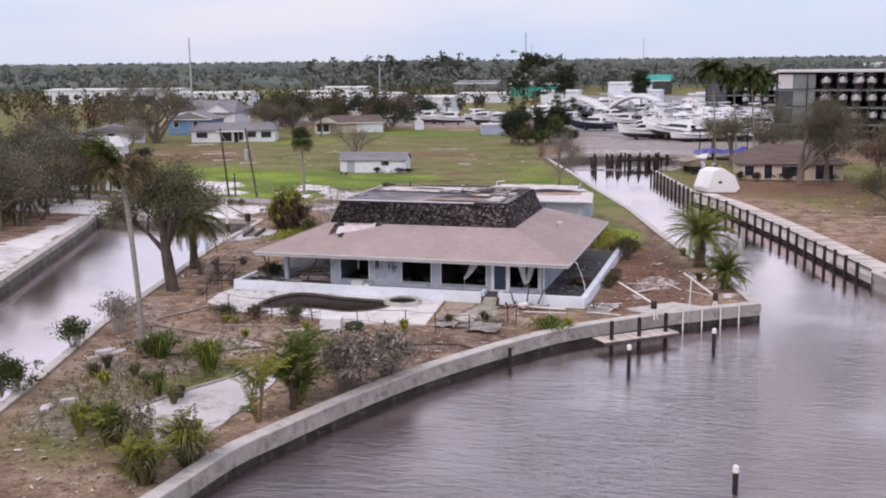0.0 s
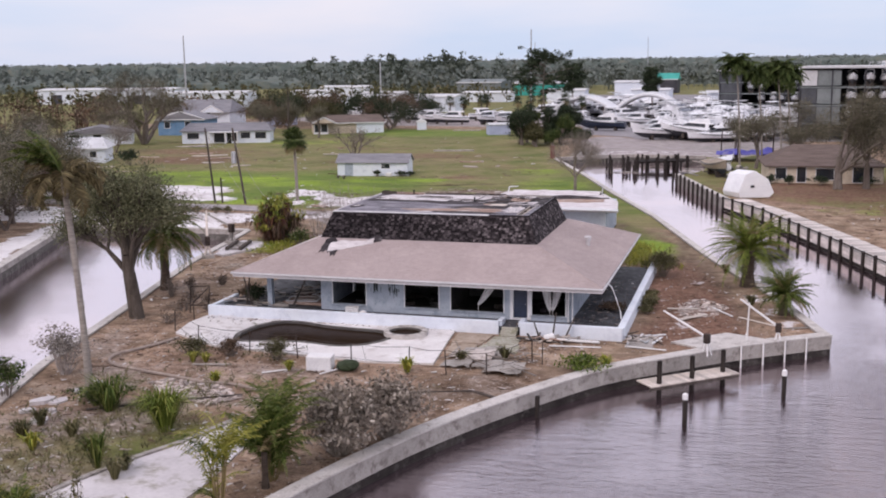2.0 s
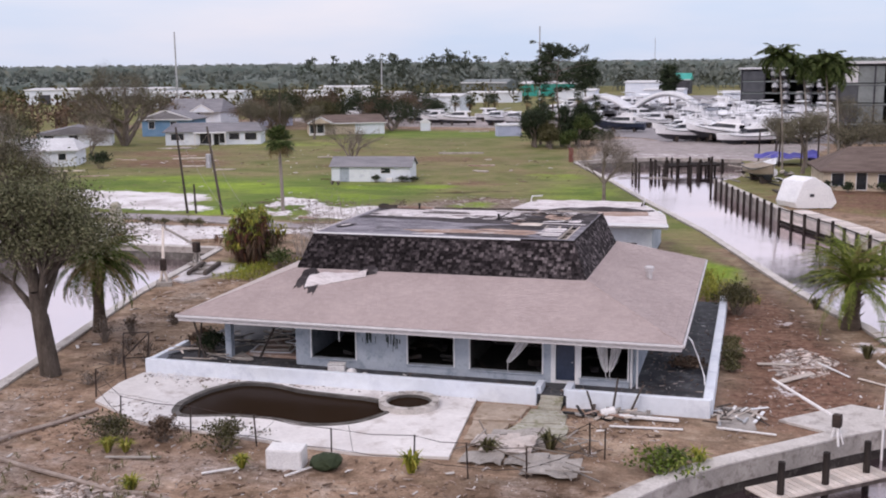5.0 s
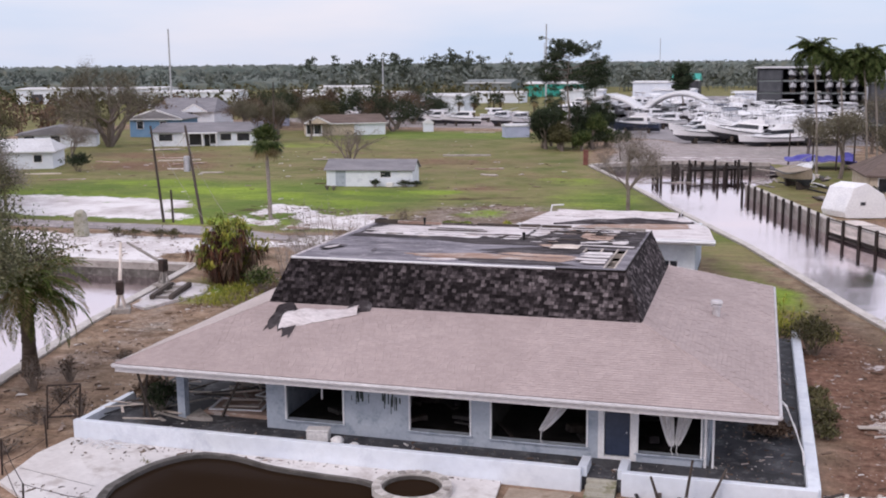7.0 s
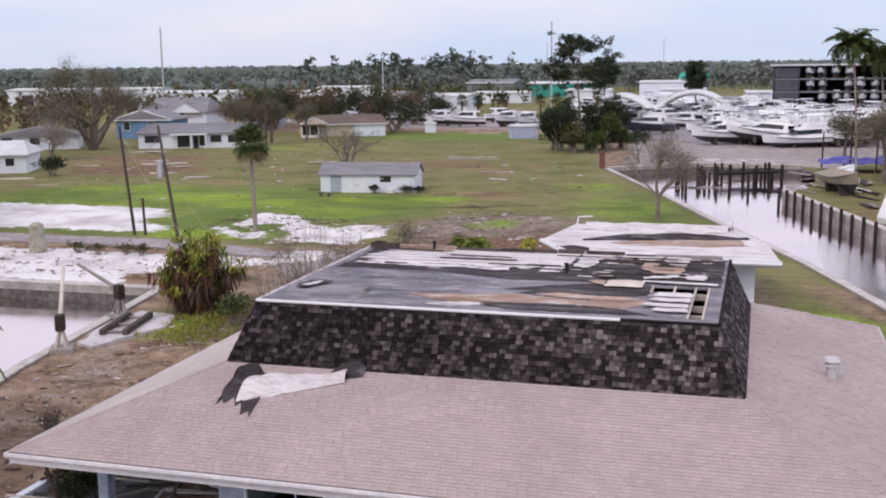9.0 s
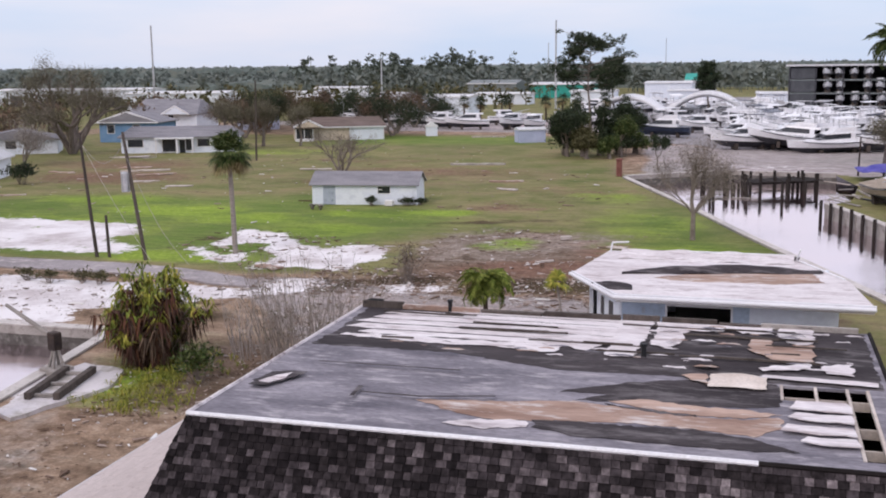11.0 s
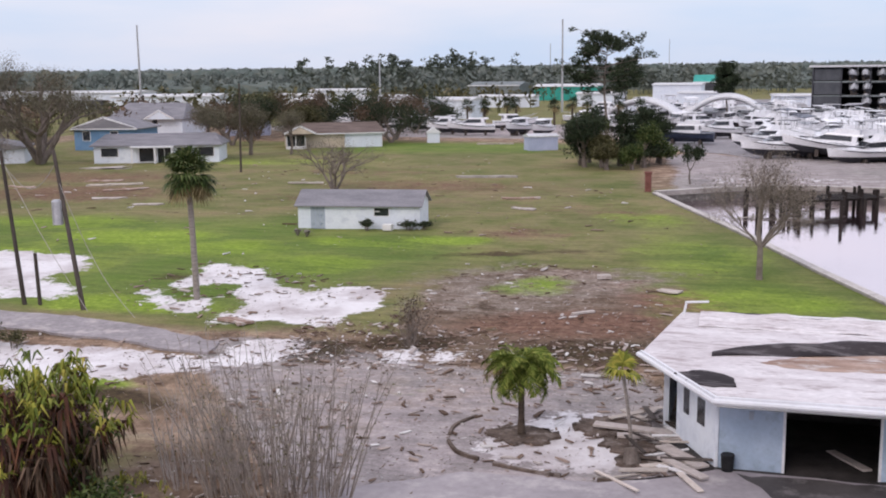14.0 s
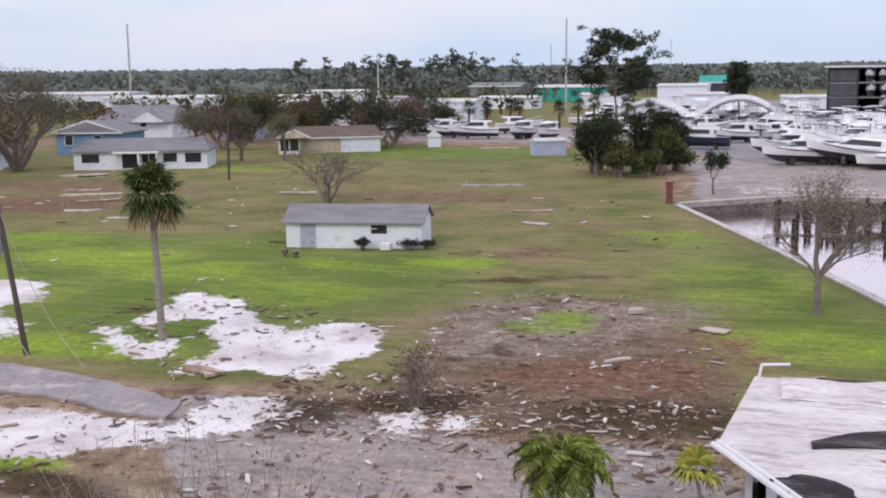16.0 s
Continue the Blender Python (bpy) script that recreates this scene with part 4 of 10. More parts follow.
house = thing("house", (0, 0, 0), "wrecked pale blue house with tan hip roof and dark mansard", "house")

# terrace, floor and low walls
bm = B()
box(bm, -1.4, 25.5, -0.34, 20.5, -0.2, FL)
part("terrace_slab", bm, "terrace", house, "wet terrace slab with porch shade in its dark colour")
bm = B()
box(bm, -1.6, 18.15, -0.62, -0.34, -0.3, 0.82, bevel=0.02)
part("low_wall", bm, "white_wall", house, "low white masonry wall")
bm = B()
box(bm, 19.5, 25.7, -0.62, -0.34, -0.3, 0.82, bevel=0.02)
part("low_wall", bm, "white_wall", house, "low white masonry wall")
bm = B()
box(bm, 25.36, 25.80, -0.34, 21.0, -0.3, 0.80, bevel=0.04)
part("low_wall", bm, "white_wall", house, "low white masonry wall")
bm = B()
box(bm, -1.6, -1.32, -0.34, 3.4, -0.3, 0.78, bevel=0.02)
part("low_wall", bm, "white_wall", house, "low white masonry wall")
for x in (18.15, 19.5):
    bm = B()
    box(bm, x - 0.16, x + 0.16, -0.33, 0.75, FL, 0.80, bevel=0.02)
    part("wall_return", bm, "white_wall", house)
for k in range(3):
    bm = B()
    box(bm, 18.32, 19.33, -1.15 + 0.32 * k, -0.1, -0.2, 0.14 + 0.15 * k, bevel=0.015)
    part("step", bm, "path_green", house, "sandy concrete step")

# front wall: piers, sills, panels (openings go right through)
def wall_piece(x0, x1, z0, z1, mat="blue_wall", name="wall", y0=WY, y1=WY + 0.22):
    bm = B()
    box(bm, x0, x1, y0, y1, z0, z1)
    return part(name, bm, mat, house)


SOF = 2.72
wall_piece(5.62, 6.42, FL, SOF)
wall_piece(6.42, 8.84, FL, 0.88)
wall_piece(8.84, 11.40, FL, SOF)
wall_piece(11.40, 13.80, FL, 0.88)
wall_piece(13.80, 14.50, FL, SOF)
wall_piece(14.50, 18.06, FL, 0.84)
wall_piece(18.06, 18.42, FL, SOF)
wall_piece(19.76, 22.0, FL, 0.80)
for x0, x1 in ((6.42, 8.84), (11.40, 13.80), (14.50, 18.06), (18.42, 19.76), (19.76, 22.0)):
    wall_piece(x0, x1, 2.52, SOF, name="lintel")
for x0, x1, z0 in ((6.42, 8.84, 0.88), (11.40, 13.80, 0.88), (14.50, 18.06, 0.84), (19.76, 22.0, 0.80)):
    win = thing("window", (x0, WY - 0.03, z0), "")
    win.parent = house
    for nm, b4 in (("frame", (0, 0.06, 0, 2.52 - z0)), ("frame", (x1 - x0 - 0.06, x1 - x0, 0, 2.52 - z0)), ("head", (0.06, x1 - x0 - 0.06, 2.47 - z0, 2.52 - z0)), ("sill", (-0.05, x1 - x0 + 0.05, -0.05, 0.0))):
        bm = B()
        box(bm, b4[0], b4[1], -0.03 if nm == "frame" else -0.08, 0.09, b4[2], b4[3])
        part(nm, bm, "white_paint" if nm == "frame" else "blue_wall", win)
# one surviving mullion, and the door with its white frame
bm = B()
box(bm, 7.88, 7.93, WY + 0.05, WY + 0.10, 1.75, 2.52)
part("mullion", bm, "white_paint", house)
door = thing("front_door", (18.42, WY - 0.04, 0.60))
door.parent = house
tagged(door, "dark blue door in a wide white frame")
for x0, x1, z0, z1, y1 in ((0, 0.22, 0, 1.92, 0.16), (1.12, 1.34, 0, 1.92, 0.16), (0.22, 1.12, 1.84, 1.92, 0.16), (0.0, 1.34, -0.12, 0.0, 0.3)):
    bm = B()
    box(bm, x0, x1, -0.04, y1, z0, z1)
    part("door_frame", bm, "white_paint", door)
bm = B()
box(bm, 0.24, 1.10, 0.03, 0.08, 0.02, 1.82)
part("door_leaf", bm, "navy", door, "dark blue door leaf")
bm = B()
rod(bm, (1.0, 0.0, 0.9), (1.0, -0.05, 0.9), 0.03, 0.03, 8)
part("door_knob", bm, "metal", door)
# porch corner post and the two posts at the open lanai
for x, w in ((1.75, 0.34), (22.05, 0.10), (22.32, 0.08)):
    bm = B()
    box(bm, x, x + w, WY - 0.02, WY + w, FL, SOF, bevel=0.015)
    part("post", bm, "blue_wall" if w > 0.2 else "white_paint", house)
bm = B()
prism(bm, [(2.1, 1.5), (2.1, 2.6), (3.2, 1.62), (2.9, 1.5)], FL, FL + 0.14)
part("floor_curb", bm, "concrete", house)

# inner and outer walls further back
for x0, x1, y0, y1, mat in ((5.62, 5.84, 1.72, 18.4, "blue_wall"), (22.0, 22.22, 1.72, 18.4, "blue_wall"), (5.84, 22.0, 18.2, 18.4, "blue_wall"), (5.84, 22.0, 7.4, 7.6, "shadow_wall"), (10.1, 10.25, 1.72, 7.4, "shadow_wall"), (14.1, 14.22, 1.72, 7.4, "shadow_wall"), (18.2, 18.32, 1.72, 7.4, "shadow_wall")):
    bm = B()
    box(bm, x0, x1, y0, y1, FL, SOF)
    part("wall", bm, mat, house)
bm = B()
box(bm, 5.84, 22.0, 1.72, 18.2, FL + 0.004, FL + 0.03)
part("room_floor", bm, "shaded_floor", house)
# ceiling colour already holds the shade under the roof
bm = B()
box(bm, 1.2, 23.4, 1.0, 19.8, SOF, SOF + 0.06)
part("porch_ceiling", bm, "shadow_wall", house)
# soffit ring
for x0, x1, y0, y1 in ((0.1, 24.3, 0.1, 1.0), (0.1, 1.2, 1.0, 20.8), (23.4, 24.3, 1.0, 20.8), (1.2, 23.4, 19.8, 20.8)):
    bm = B()
    box(bm, x0, x1, y0, y1, SOF, SOF + 0.05)
    part("soffit", bm, "soffit", house)
# fascia boards and gutters
for x0, x1, y0, y1 in ((0, EX, 0, 0.06), (0, EX, EY - 0.06, EY), (0, 0.06, 0.06, EY - 0.06), (EX - 0.06, EX, 0.06, EY - 0.06)):
    bm = B()
    box(bm, x0, x1, y0, y1, SOF - 0.02, EZ - 0.03)
    part("fascia", bm, "fascia", house)
for a, c in (((-0.05, -0.07), (EX + 0.05, -0.07)), ((EX + 0.07, -0.05), (EX + 0.07, EY)), ((-0.07, -0.05), (-0.07, EY))):
    bm = B()
    d = Vector((c[0] - a[0], c[1] - a[1], 0)).normalized()
    rod(bm, (*a, EZ - 0.07), (*c, EZ - 0.07), 0.075, 0.075, 8)
    part("gutter", bm, "fascia", house)
# bent downpipe hanging off the corner
bm = B()
pipe(bm, [(24.45, 2.2, 2.9), (24.7, 2.1, 2.7), (25.0, 2.0, 2.0), (25.3, 1.8, 1.2), (25.35, 1.7, 0.8)], 0.04, 6)
part("downpipe", bm, "white_paint", house)


# skirt roof
def quad_sheet(name, pts, thick, mat, label=""):
    bm = B()
    vs = [bm.verts.new(p) for p in pts]
    f = bm.faces.new(vs)
    f.normal_update()
    nn = f.normal.copy()
    if nn.z < 0:
        nn = -nn
    lo = [bm.verts.new(Vector(p) - nn * thick) for p in pts]
    bm.faces.new(lo[::-1])
    k = len(pts)
    for i in range(k):
        j = (i + 1) % k
        bm.faces.new((vs[j], vs[i], lo[i], lo[j]))
    bmesh.ops.recalc_face_normals(bm, faces=bm.faces[:])
    return part(name, bm, mat, house, label)


SK = {
    "front": [(0, 0, EZ), (EX, 0, EZ), (MX1, MY0, MZ), (MX0, MY0, MZ)],
    "right": [(EX, 0, EZ), (EX, EY, EZ), (MX1, MY1 + 0.9, MZ), (MX1, MY0, MZ)],
    "left": [(0, EY, EZ), (0, 0, EZ), (MX0, MY0, MZ), (MX0, MY1 + 0.9, MZ)],
    "back": [(EX, EY, EZ), (0, EY, EZ), (MX0, MY1 + 0.9, MZ), (MX1, MY1 + 0.9, MZ)],
}
for k, pts in SK.items():
    quad_sheet("roof_slope", pts, 0.10, "roof_under")


def shingle_field(quad, rows, width, thick, gap, seed, lift=0.012):
    """Corners of every shingle tab on a four-cornered slope, course by course from the eave up."""
    rnd = random.Random(seed)
    a, b_, c, d = (Vector(p) for p in quad)
    nn = (b_ - a).cross(d - a).normalized()
    out = []
    for r in range(rows):
        v0, v1 = r / rows, min(1.0, (r + 1.18) / rows)
        l0, r0 = a.lerp(d, v0), b_.lerp(c, v0)
        l1, r1 = a.lerp(d, v1), b_.lerp(c, v1)
        ln = (r0 - l0).length
        x = -rnd.uniform(0, width)
        along = (r0 - l0).normalized()
        while x < ln:
            w = width * rnd.uniform(0.8, 1.2)
            x0, x1 = max(0.0, x), min(ln, x + w - gap)
            x += w
            if x1 - x0 < 0.04:
                continue
            up = (l1 - l0) - along * (l1 - l0).dot(along)
            p0 = l0 + along * x0
            p1 = l0 + along * x1
            sl, sr = along.dot(l1 - l0), ln - (-along).dot(r1 - r0)
            q0 = l0 + along * max(x0, sl) + up
            q1 = l0 + along * min(x1, sr) + up
            if (q1 - q0).dot(along) < 0.02:
                continue
            h = thick * rnd.uniform(0.7, 1.5)
            out.append((p0, p1, q1, q0, nn, h, lift))
    return out


def tab_geometry(tabs):
    verts, faces = [], []
    for p0, p1, q1, q0, nn, h, lift in tabs:
        i = len(verts)
        verts += [tuple(p0 + nn * (lift + h)), tuple(p1 + nn * (lift + h)), tuple(q1 + nn * lift), tuple(q0 + nn * lift), tuple(p0 + nn * 0.002), tuple(p1 + nn * 0.002)]
        faces += [(i, i + 1, i + 2, i + 3), (i + 4, i + 5, i + 1, i), (i + 4, i, i + 3), (i + 5, i + 2, i + 1)]
    return verts, faces


FIELDS = []  # tabs that become single pieces at the end of the file


def shingles(quad, rows, width, thick, gap, seed, mat, parent, singles, near):
    tabs = shingle_field(quad, rows, width, thick, gap, seed)
    order = sorted(range(len(tabs)), key=lambda i: (tabs[i][0] - Vector(near)).length)
    one = set(order[:singles])
    rest = [t for i, t in enumerate(tabs) if i not in one]
    v, f = tab_geometry(rest)
    ob = pypart("shingle_field", v, f, mat, parent)
    tagged(ob, kind="stuff")
    FIELDS.append(([tabs[i] for i in sorted(one)], mat, parent))


slope_f = SK["front"]
shingles(slope_f, 36, 0.25, 0.010, 0.010, 1, "shingle", house, 290, (12, 1, 3.4))
shingles(SK["right"], 30, 0.30, 0.034, 0.012, 2, "shingle", house, 0, (0, 0, 0))
shingles(SK["left"], 32, 0.33, 0.010, 0.012, 3, "shingle_pale", house, 0, (0, 0, 0))
# hip ridges
for a, c in (((0, 0, EZ), (MX0, MY0, MZ)), ((EX, 0, EZ), (MX1, MY0, MZ))):
    p, q = Vector(a), Vector(c)
    k = 26
    for i in range(k):
        u, w = p.lerp(q, i / k), p.lerp(q, (i + 1.1) / k)
        bm = B()
        rod(bm, u + Vector((0, 0, 0.0)), w + Vector((0, 0, -0.01)), 0.055, 0.045, 6)
        part("hip_cap", bm, "shingle", house)

# mansard
MQ = {
    "front": [(MX0, MY0, MZ - 0.06), (MX1, MY0, MZ - 0.06), (TX1, TY0, TZ), (TX0, TY0, TZ)],
    "right": [(MX1, MY0, MZ - 0.06), (MX1, MY1 + 0.4, MZ - 0.06), (TX1, TY1, TZ), (TX1, TY0, TZ)],
    "left": [(MX0, MY1 + 0.4, MZ - 0.06), (MX0, MY0, MZ - 0.06), (TX0, TY0, TZ), (TX0, TY1, TZ)],
    "back": [(MX1, MY1 + 0.4, MZ - 0.06), (MX0, MY1 + 0.4, MZ - 0.06), (TX0, TY1, TZ), (TX1, TY1, TZ)],
}
for k, pts in MQ.items():
    quad_sheet("mansard_slope", pts, 0.12, "mansard_under")
shingles(MQ["front"], 14, 0.19, 0.022, 0.012, 5, "mansard", house, 290, (14, 4.4, 5.4))
shingles(MQ["right"], 14, 0.19, 0.022, 0.012, 6, "mansard", house, 290, (19.4, 8, 5.4))
shingles(MQ["left"], 14, 0.19, 0.022, 0.012, 7, "mansard", house, 0, (0, 0, 0))
for a, c, mat in (((TX0, TY0), (16.2, TY0), "white_paint"), ((16.2, TY0), (TX1, TY0), "mansard_under"), ((TX1, TY0), (TX1, TY1), "mansard_under"), ((TX0, TY1), (TX0, TY0), "membrane_worn")):
    bm = B()
    rod(bm, (*a, TZ + 0.02), (*c, TZ + 0.02), 0.05, 0.05, 6)
    part("roof_edge_strip", bm, mat, house)

# flat roof deck with a torn-open hole near one corner
HX0, HX1, HY0, HY1 = 16.65, 18.38, 5.6, 9.9
for x0, x1, y0, y1 in ((TX0, HX0, TY0, TY1), (HX1, TX1, TY0, TY1), (HX0, HX1, HY1, TY1), (HX0, HX1, TY0, HY0), (HX0, 17.93, HY0, 8.85)):
    bm = B()
    box(bm, x0, x1, y0, y1, TZ - 0.05, TZ + 0.015)
    part("roof_deck", bm, "roof_grey", house)
for y in (6.4, 7.6, 9.3):
    bm = B()
    box(bm, HX0 - 0.2, HX1 + 0.2, y, y + 0.05, TZ - 0.26, TZ - 0.07)
    part("rafter", bm, "pale_wood", house)
for x in (16.62, 17.30, 17.93, 18.33):
    bm = B()
    box(bm, x, x + 0.06, 8.85 if x < 17.7 else 5.6, 9.9, TZ - 0.05, TZ + 0.03)
    part("rafter", bm, "pale_wood", house)


def torn(poly, z, mat, label="", seed=1, step=0.35, amp=0.10, thick=0.012):
    bm = B()
    prism(bm, rag(poly, step, amp, seed), z, z + thick)
    return part("torn_sheet", bm, mat, house, label)


# rear half: pale membrane in long bands with dark gaps, black tar paper laid bare in front of it
lift_z = TZ + 0.016


def layer(poly, mat, label, seed, step=0.14, amp=0.05, thick=0.005):
    """The next sheet of the torn roofing, laid on top of the ones before."""
    global lift_z
    lift_z += 0.0022
    return torn(poly, lift_z, mat, label, seed, step, amp, thick)


TAR_LABEL, PALE_LABEL, WOOD_LABEL = "black torn tar paper", "pale torn roofing membrane", "bare reddish plywood"
layer([(5.5, 10.7), (5.6, 12.3), (5.5, 14.9), (12.6, 14.95), (18.7, 14.9), (18.7, 9.95), (17.0, 10.0), (14.6, 10.05), (12.9, 9.95), (11.7, 9.92), (10.4, 10.35), (9.0, 10.77)], "tar", TAR_LABEL, 40)
layer([(12.2, 8.3), (12.6, 8.67), (13.5, 9.28), (14.6, 9.75), (16.6, 9.9), (16.62, 8.3), (15.2, 7.99), (13.7, 7.85), (12.62, 7.84), (13.2, 8.33)], "tar", TAR_LABEL, 41)
layer([(9.4, 7.05), (10.9, 7.30), (11.7, 7.46), (12.6, 7.76), (13.4, 7.55), (14.0, 7.46), (15.1, 7.3), (15.9, 7.34), (16.6, 7.66), (16.64, 7.0), (16.1, 6.4), (15.2, 6.55), (13.8, 6.62), (12.3, 6.38), (11.3, 6.15), (10.2, 6.5)], "plywood", WOOD_LABEL, 42)
layer([(13.3, 7.85), (13.9, 8.16), (15.1, 7.96), (15.9, 7.95), (16.62, 7.8), (15.9, 7.42), (15.0, 7.40), (14.0, 7.55)], "plywood", WOOD_LABEL, 43)
layer([(13.2, 7.72), (14.0, 7.52), (15.0, 7.38), (15.1, 7.28), (14.2, 7.36), (13.3, 7.58)], "tar", TAR_LABEL, 44)
layer([(12.0, 6.32), (12.4, 6.42), (13.7, 6.42), (15.1, 6.50), (16.1, 6.25), (16.9, 5.75), (16.0, 5.62), (14.3, 5.60), (12.9, 5.66), (12.1, 5.9)], "tar", TAR_LABEL, 45)
layer([(10.3, 5.75), (11.0, 6.1), (11.9, 6.25), (12.0, 5.9), (11.2, 5.6)], "membrane_worn", "grey-pink worn roofing", 46)
for k, (y0, y1, x0, x1) in enumerate(((14.70, 14.98, 7.9, 12.9), (14.20, 14.62, 6.2, 13.1), (13.66, 14.12, 6.0, 13.0), (13.12, 13.57, 5.75, 12.9), (12.50, 13.02, 5.7, 12.8), (11.98, 12.40, 6.2, 11.9))):
    layer([(x0, y0 + 0.1), (x0 + 0.3, y1), ((x0 + x1) / 2, y1 + 0.02), (x1, y1 + 0.03), (x1, y0 - 0.02), ((x0 + x1) / 2, y0 + 0.02), (x0 + 0.6, y0)], "membrane", PALE_LABEL, 200 + k, 0.30, 0.028)
layer([(5.9, 11.64), (5.95, 11.9), (8.6, 11.92), (9.9, 11.88), (9.9, 11.45), (8.8, 11.38), (7.4, 11.50), (6.5, 11.54)], "membrane", PALE_LABEL, 210, 0.22, 0.07)
layer([(9.9, 11.46), (10.0, 11.9), (11.5, 11.95), (11.62, 11.9), (11.5, 11.3), (11.2, 11.22), (10.8, 11.35)], "membrane", PALE_LABEL, 211, 0.16, 0.05)
layer([(11.7, 11.9), (11.8, 12.46), (12.7, 12.46), (12.5, 12.1), (12.2, 11.62), (11.9, 11.65)], "membrane", PALE_LABEL, 212, 0.16, 0.05)
layer([(12.72, 11.36), (12.7, 14.95), (13.55, 14.95), (13.50, 13.24), (13.42, 12.4), (13.38, 11.34), (13.1, 11.22), (12.9, 11.26)], "membrane", PALE_LABEL, 213, 0.14, 0.06)
layer([(13.66, 12.5), (13.64, 14.95), (14.55, 14.9), (14.44, 13.9), (14.3, 12.7), (14.22, 12.5), (14.05, 12.3), (13.9, 12.4)], "membrane", PALE_LABEL, 214, 0.14, 0.06)
layer([(14.44, 14.1), (14.5, 14.92), (16.5, 14.92), (16.5, 14.2), (15.75, 14.2), (15.5, 14.5), (15.2, 14.2)], "membrane", PALE_LABEL, 215, 0.14, 0.08)
layer([(16.64, 14.9), (17.5, 14.92), (17.44, 13.4), (17.1, 13.3), (16.84, 13.5), (16.7, 14.1)], "membrane", PALE_LABEL, 216, 0.14, 0.07)
layer([(15.95, 13.66), (16.45, 13.75), (16.56, 13.0), (17.4, 13.35), (17.4, 11.8), (16.7, 11.6), (15.96, 12.55)], "plywood", WOOD_LABEL, 217, 0.16, 0.08)
layer([(16.2, 11.05), (16.9, 11.4), (17.35, 11.75), (17.3, 11.15), (16.8, 10.95), (16.28, 10.8)], "membrane", PALE_LABEL, 218, 0.14, 0.06)
layer([(17.5, 11.4), (18.2, 11.8), (18.15, 10.8), (17.6, 10.85)], "membrane", PALE_LABEL, 219, 0.14, 0.06)
layer([(15.16, 10.25), (15.8, 10.45), (16.37, 10.24), (16.34, 9.3), (15.7, 9.34), (15.18, 9.3)], "pale_wood", "pale bare board beside the hole", 220, 0.2, 0.04)
layer([(14.6, 10.05), (15.1, 10.2), (15.12, 9.5), (14.8, 9.62)], "plywood", WOOD_LABEL, 221, 0.14, 0.06)
layer([(14.75, 10.72), (14.9, 10.95), (15.3, 10.98), (15.35, 10.78), (15.0, 10.70)], "mansard_under", "dark break in the roof", 222, 0.12, 0.03)
layer([(16.2, 10.2), (16.3, 10.42), (18.6, 10.34), (18.6, 10.05), (17.3, 10.12)], "membrane", "pale frame board beside the hole", 223, 0.2, 0.03)
for k, (y0, y1, x0) in enumerate(((8.05, 8.66, 16.75), (7.42, 7.86, 16.7), (6.66, 7.12, 16.6), (6.1, 6.48, 16.9))):
    layer([(x0, y0 + 0.1), (x0 + 0.15, y1 - 0.04), (17.92, y1), (17.9, y0), (x0 + 0.3, y0)], "membrane", "pale board laid bare by the hole", 230 + k, 0.2, 0.05, 0.02)
layer([(5.60, 7.45), (5.75, 8.0), (6.2, 8.2), (6.5, 8.1), (6.3, 7.5), (6.1, 7.0), (5.7, 7.0)], "tar", TAR_LABEL, 240, 0.14, 0.06)
layer([(5.75, 7.2), (5.95, 7.75), (6.2, 8.02), (6.25, 7.55), (6.05, 7.12)], "membrane", "white scrap of roofing", 241, 0.2, 0.03)
for k, q in enumerate(([(8.0, 7.43), (8.12, 7.45), (8.16, 6.75), (8.06, 6.73)], [(8.2, 7.0), (8.2, 7.08), (9.5, 7.06), (11.0, 7.46), (11.0, 7.38), (9.5, 6.98)], [(6.4, 9.0), (6.4, 9.06), (9.8, 9.12), (9.8, 9.05)])):
    layer(q, "tar", "open seam in the roofing", 250 + k, 0.3, 0.015)
rnd = random.Random(77)
for k in range(70):
    x, y = (rnd.uniform(13.6, 18.5), rnd.uniform(10.2, 14.6)) if k < 46 else (rnd.uniform(6.4, 14.0), rnd.uniform(10.3, 11.3))
    r_ = rnd.uniform(0.04, 0.17)
    layer([(x - r_ * 1.9, y - r_ * 0.4), (x + r_ * 1.7, y - r_ * 0.4), (x + r_, y + r_ * 0.4), (x - r_, y + r_ * 0.35)], rnd.choice(("membrane", "membrane_worn", "plywood", "roof_grey", "tar")), "small scrap of torn roofing", 500 + k, 0.10, 0.04)
# lifted edges and lath along the rear
rnd = random.Random(5)
for k in range(24):
    bm = B()
    x, y = rnd.uniform(5.6, 16.6), rnd.choice((14.98, 14.39, 13.68, 12.98, 12.25, 11.62)) + rnd.uniform(-0.04, 0.04)
    ln, an = rnd.uniform(0.6, 2.4), rnd.uniform(-1.5, 1.5)
    box(bm, 0, min(ln, 18.7 - x), -0.025, 0.025, 0, rnd.uniform(0.02, 0.05), pose(x, y, TZ + 0.06, 0, rnd.uniform(-0.8, 0.5), an))
    part("lath", bm, "dark_wood", house)
for x, y in ((7.9, 14.9), (13.6, 11.4)):
    bm = B()
    rod(bm, (x, y, TZ), (x, y, TZ + 0.30), 0.06, 0.06, 8)
    rod(bm, (x, y, TZ + 0.30), (x, y, TZ + 0.36), 0.08, 0.08, 8)
    part("vent_pipe", bm, "black", house)
bm = B()
pipe(bm, [(5.35, 14.95, TZ), (5.35, 14.95, TZ + 0.15), (5.55, 14.98, TZ + 0.22), (5.9, 15.0, TZ + 0.2)], 0.06, 8)
part("vent_pipe", bm, "black", house, "bent black vent pipe")
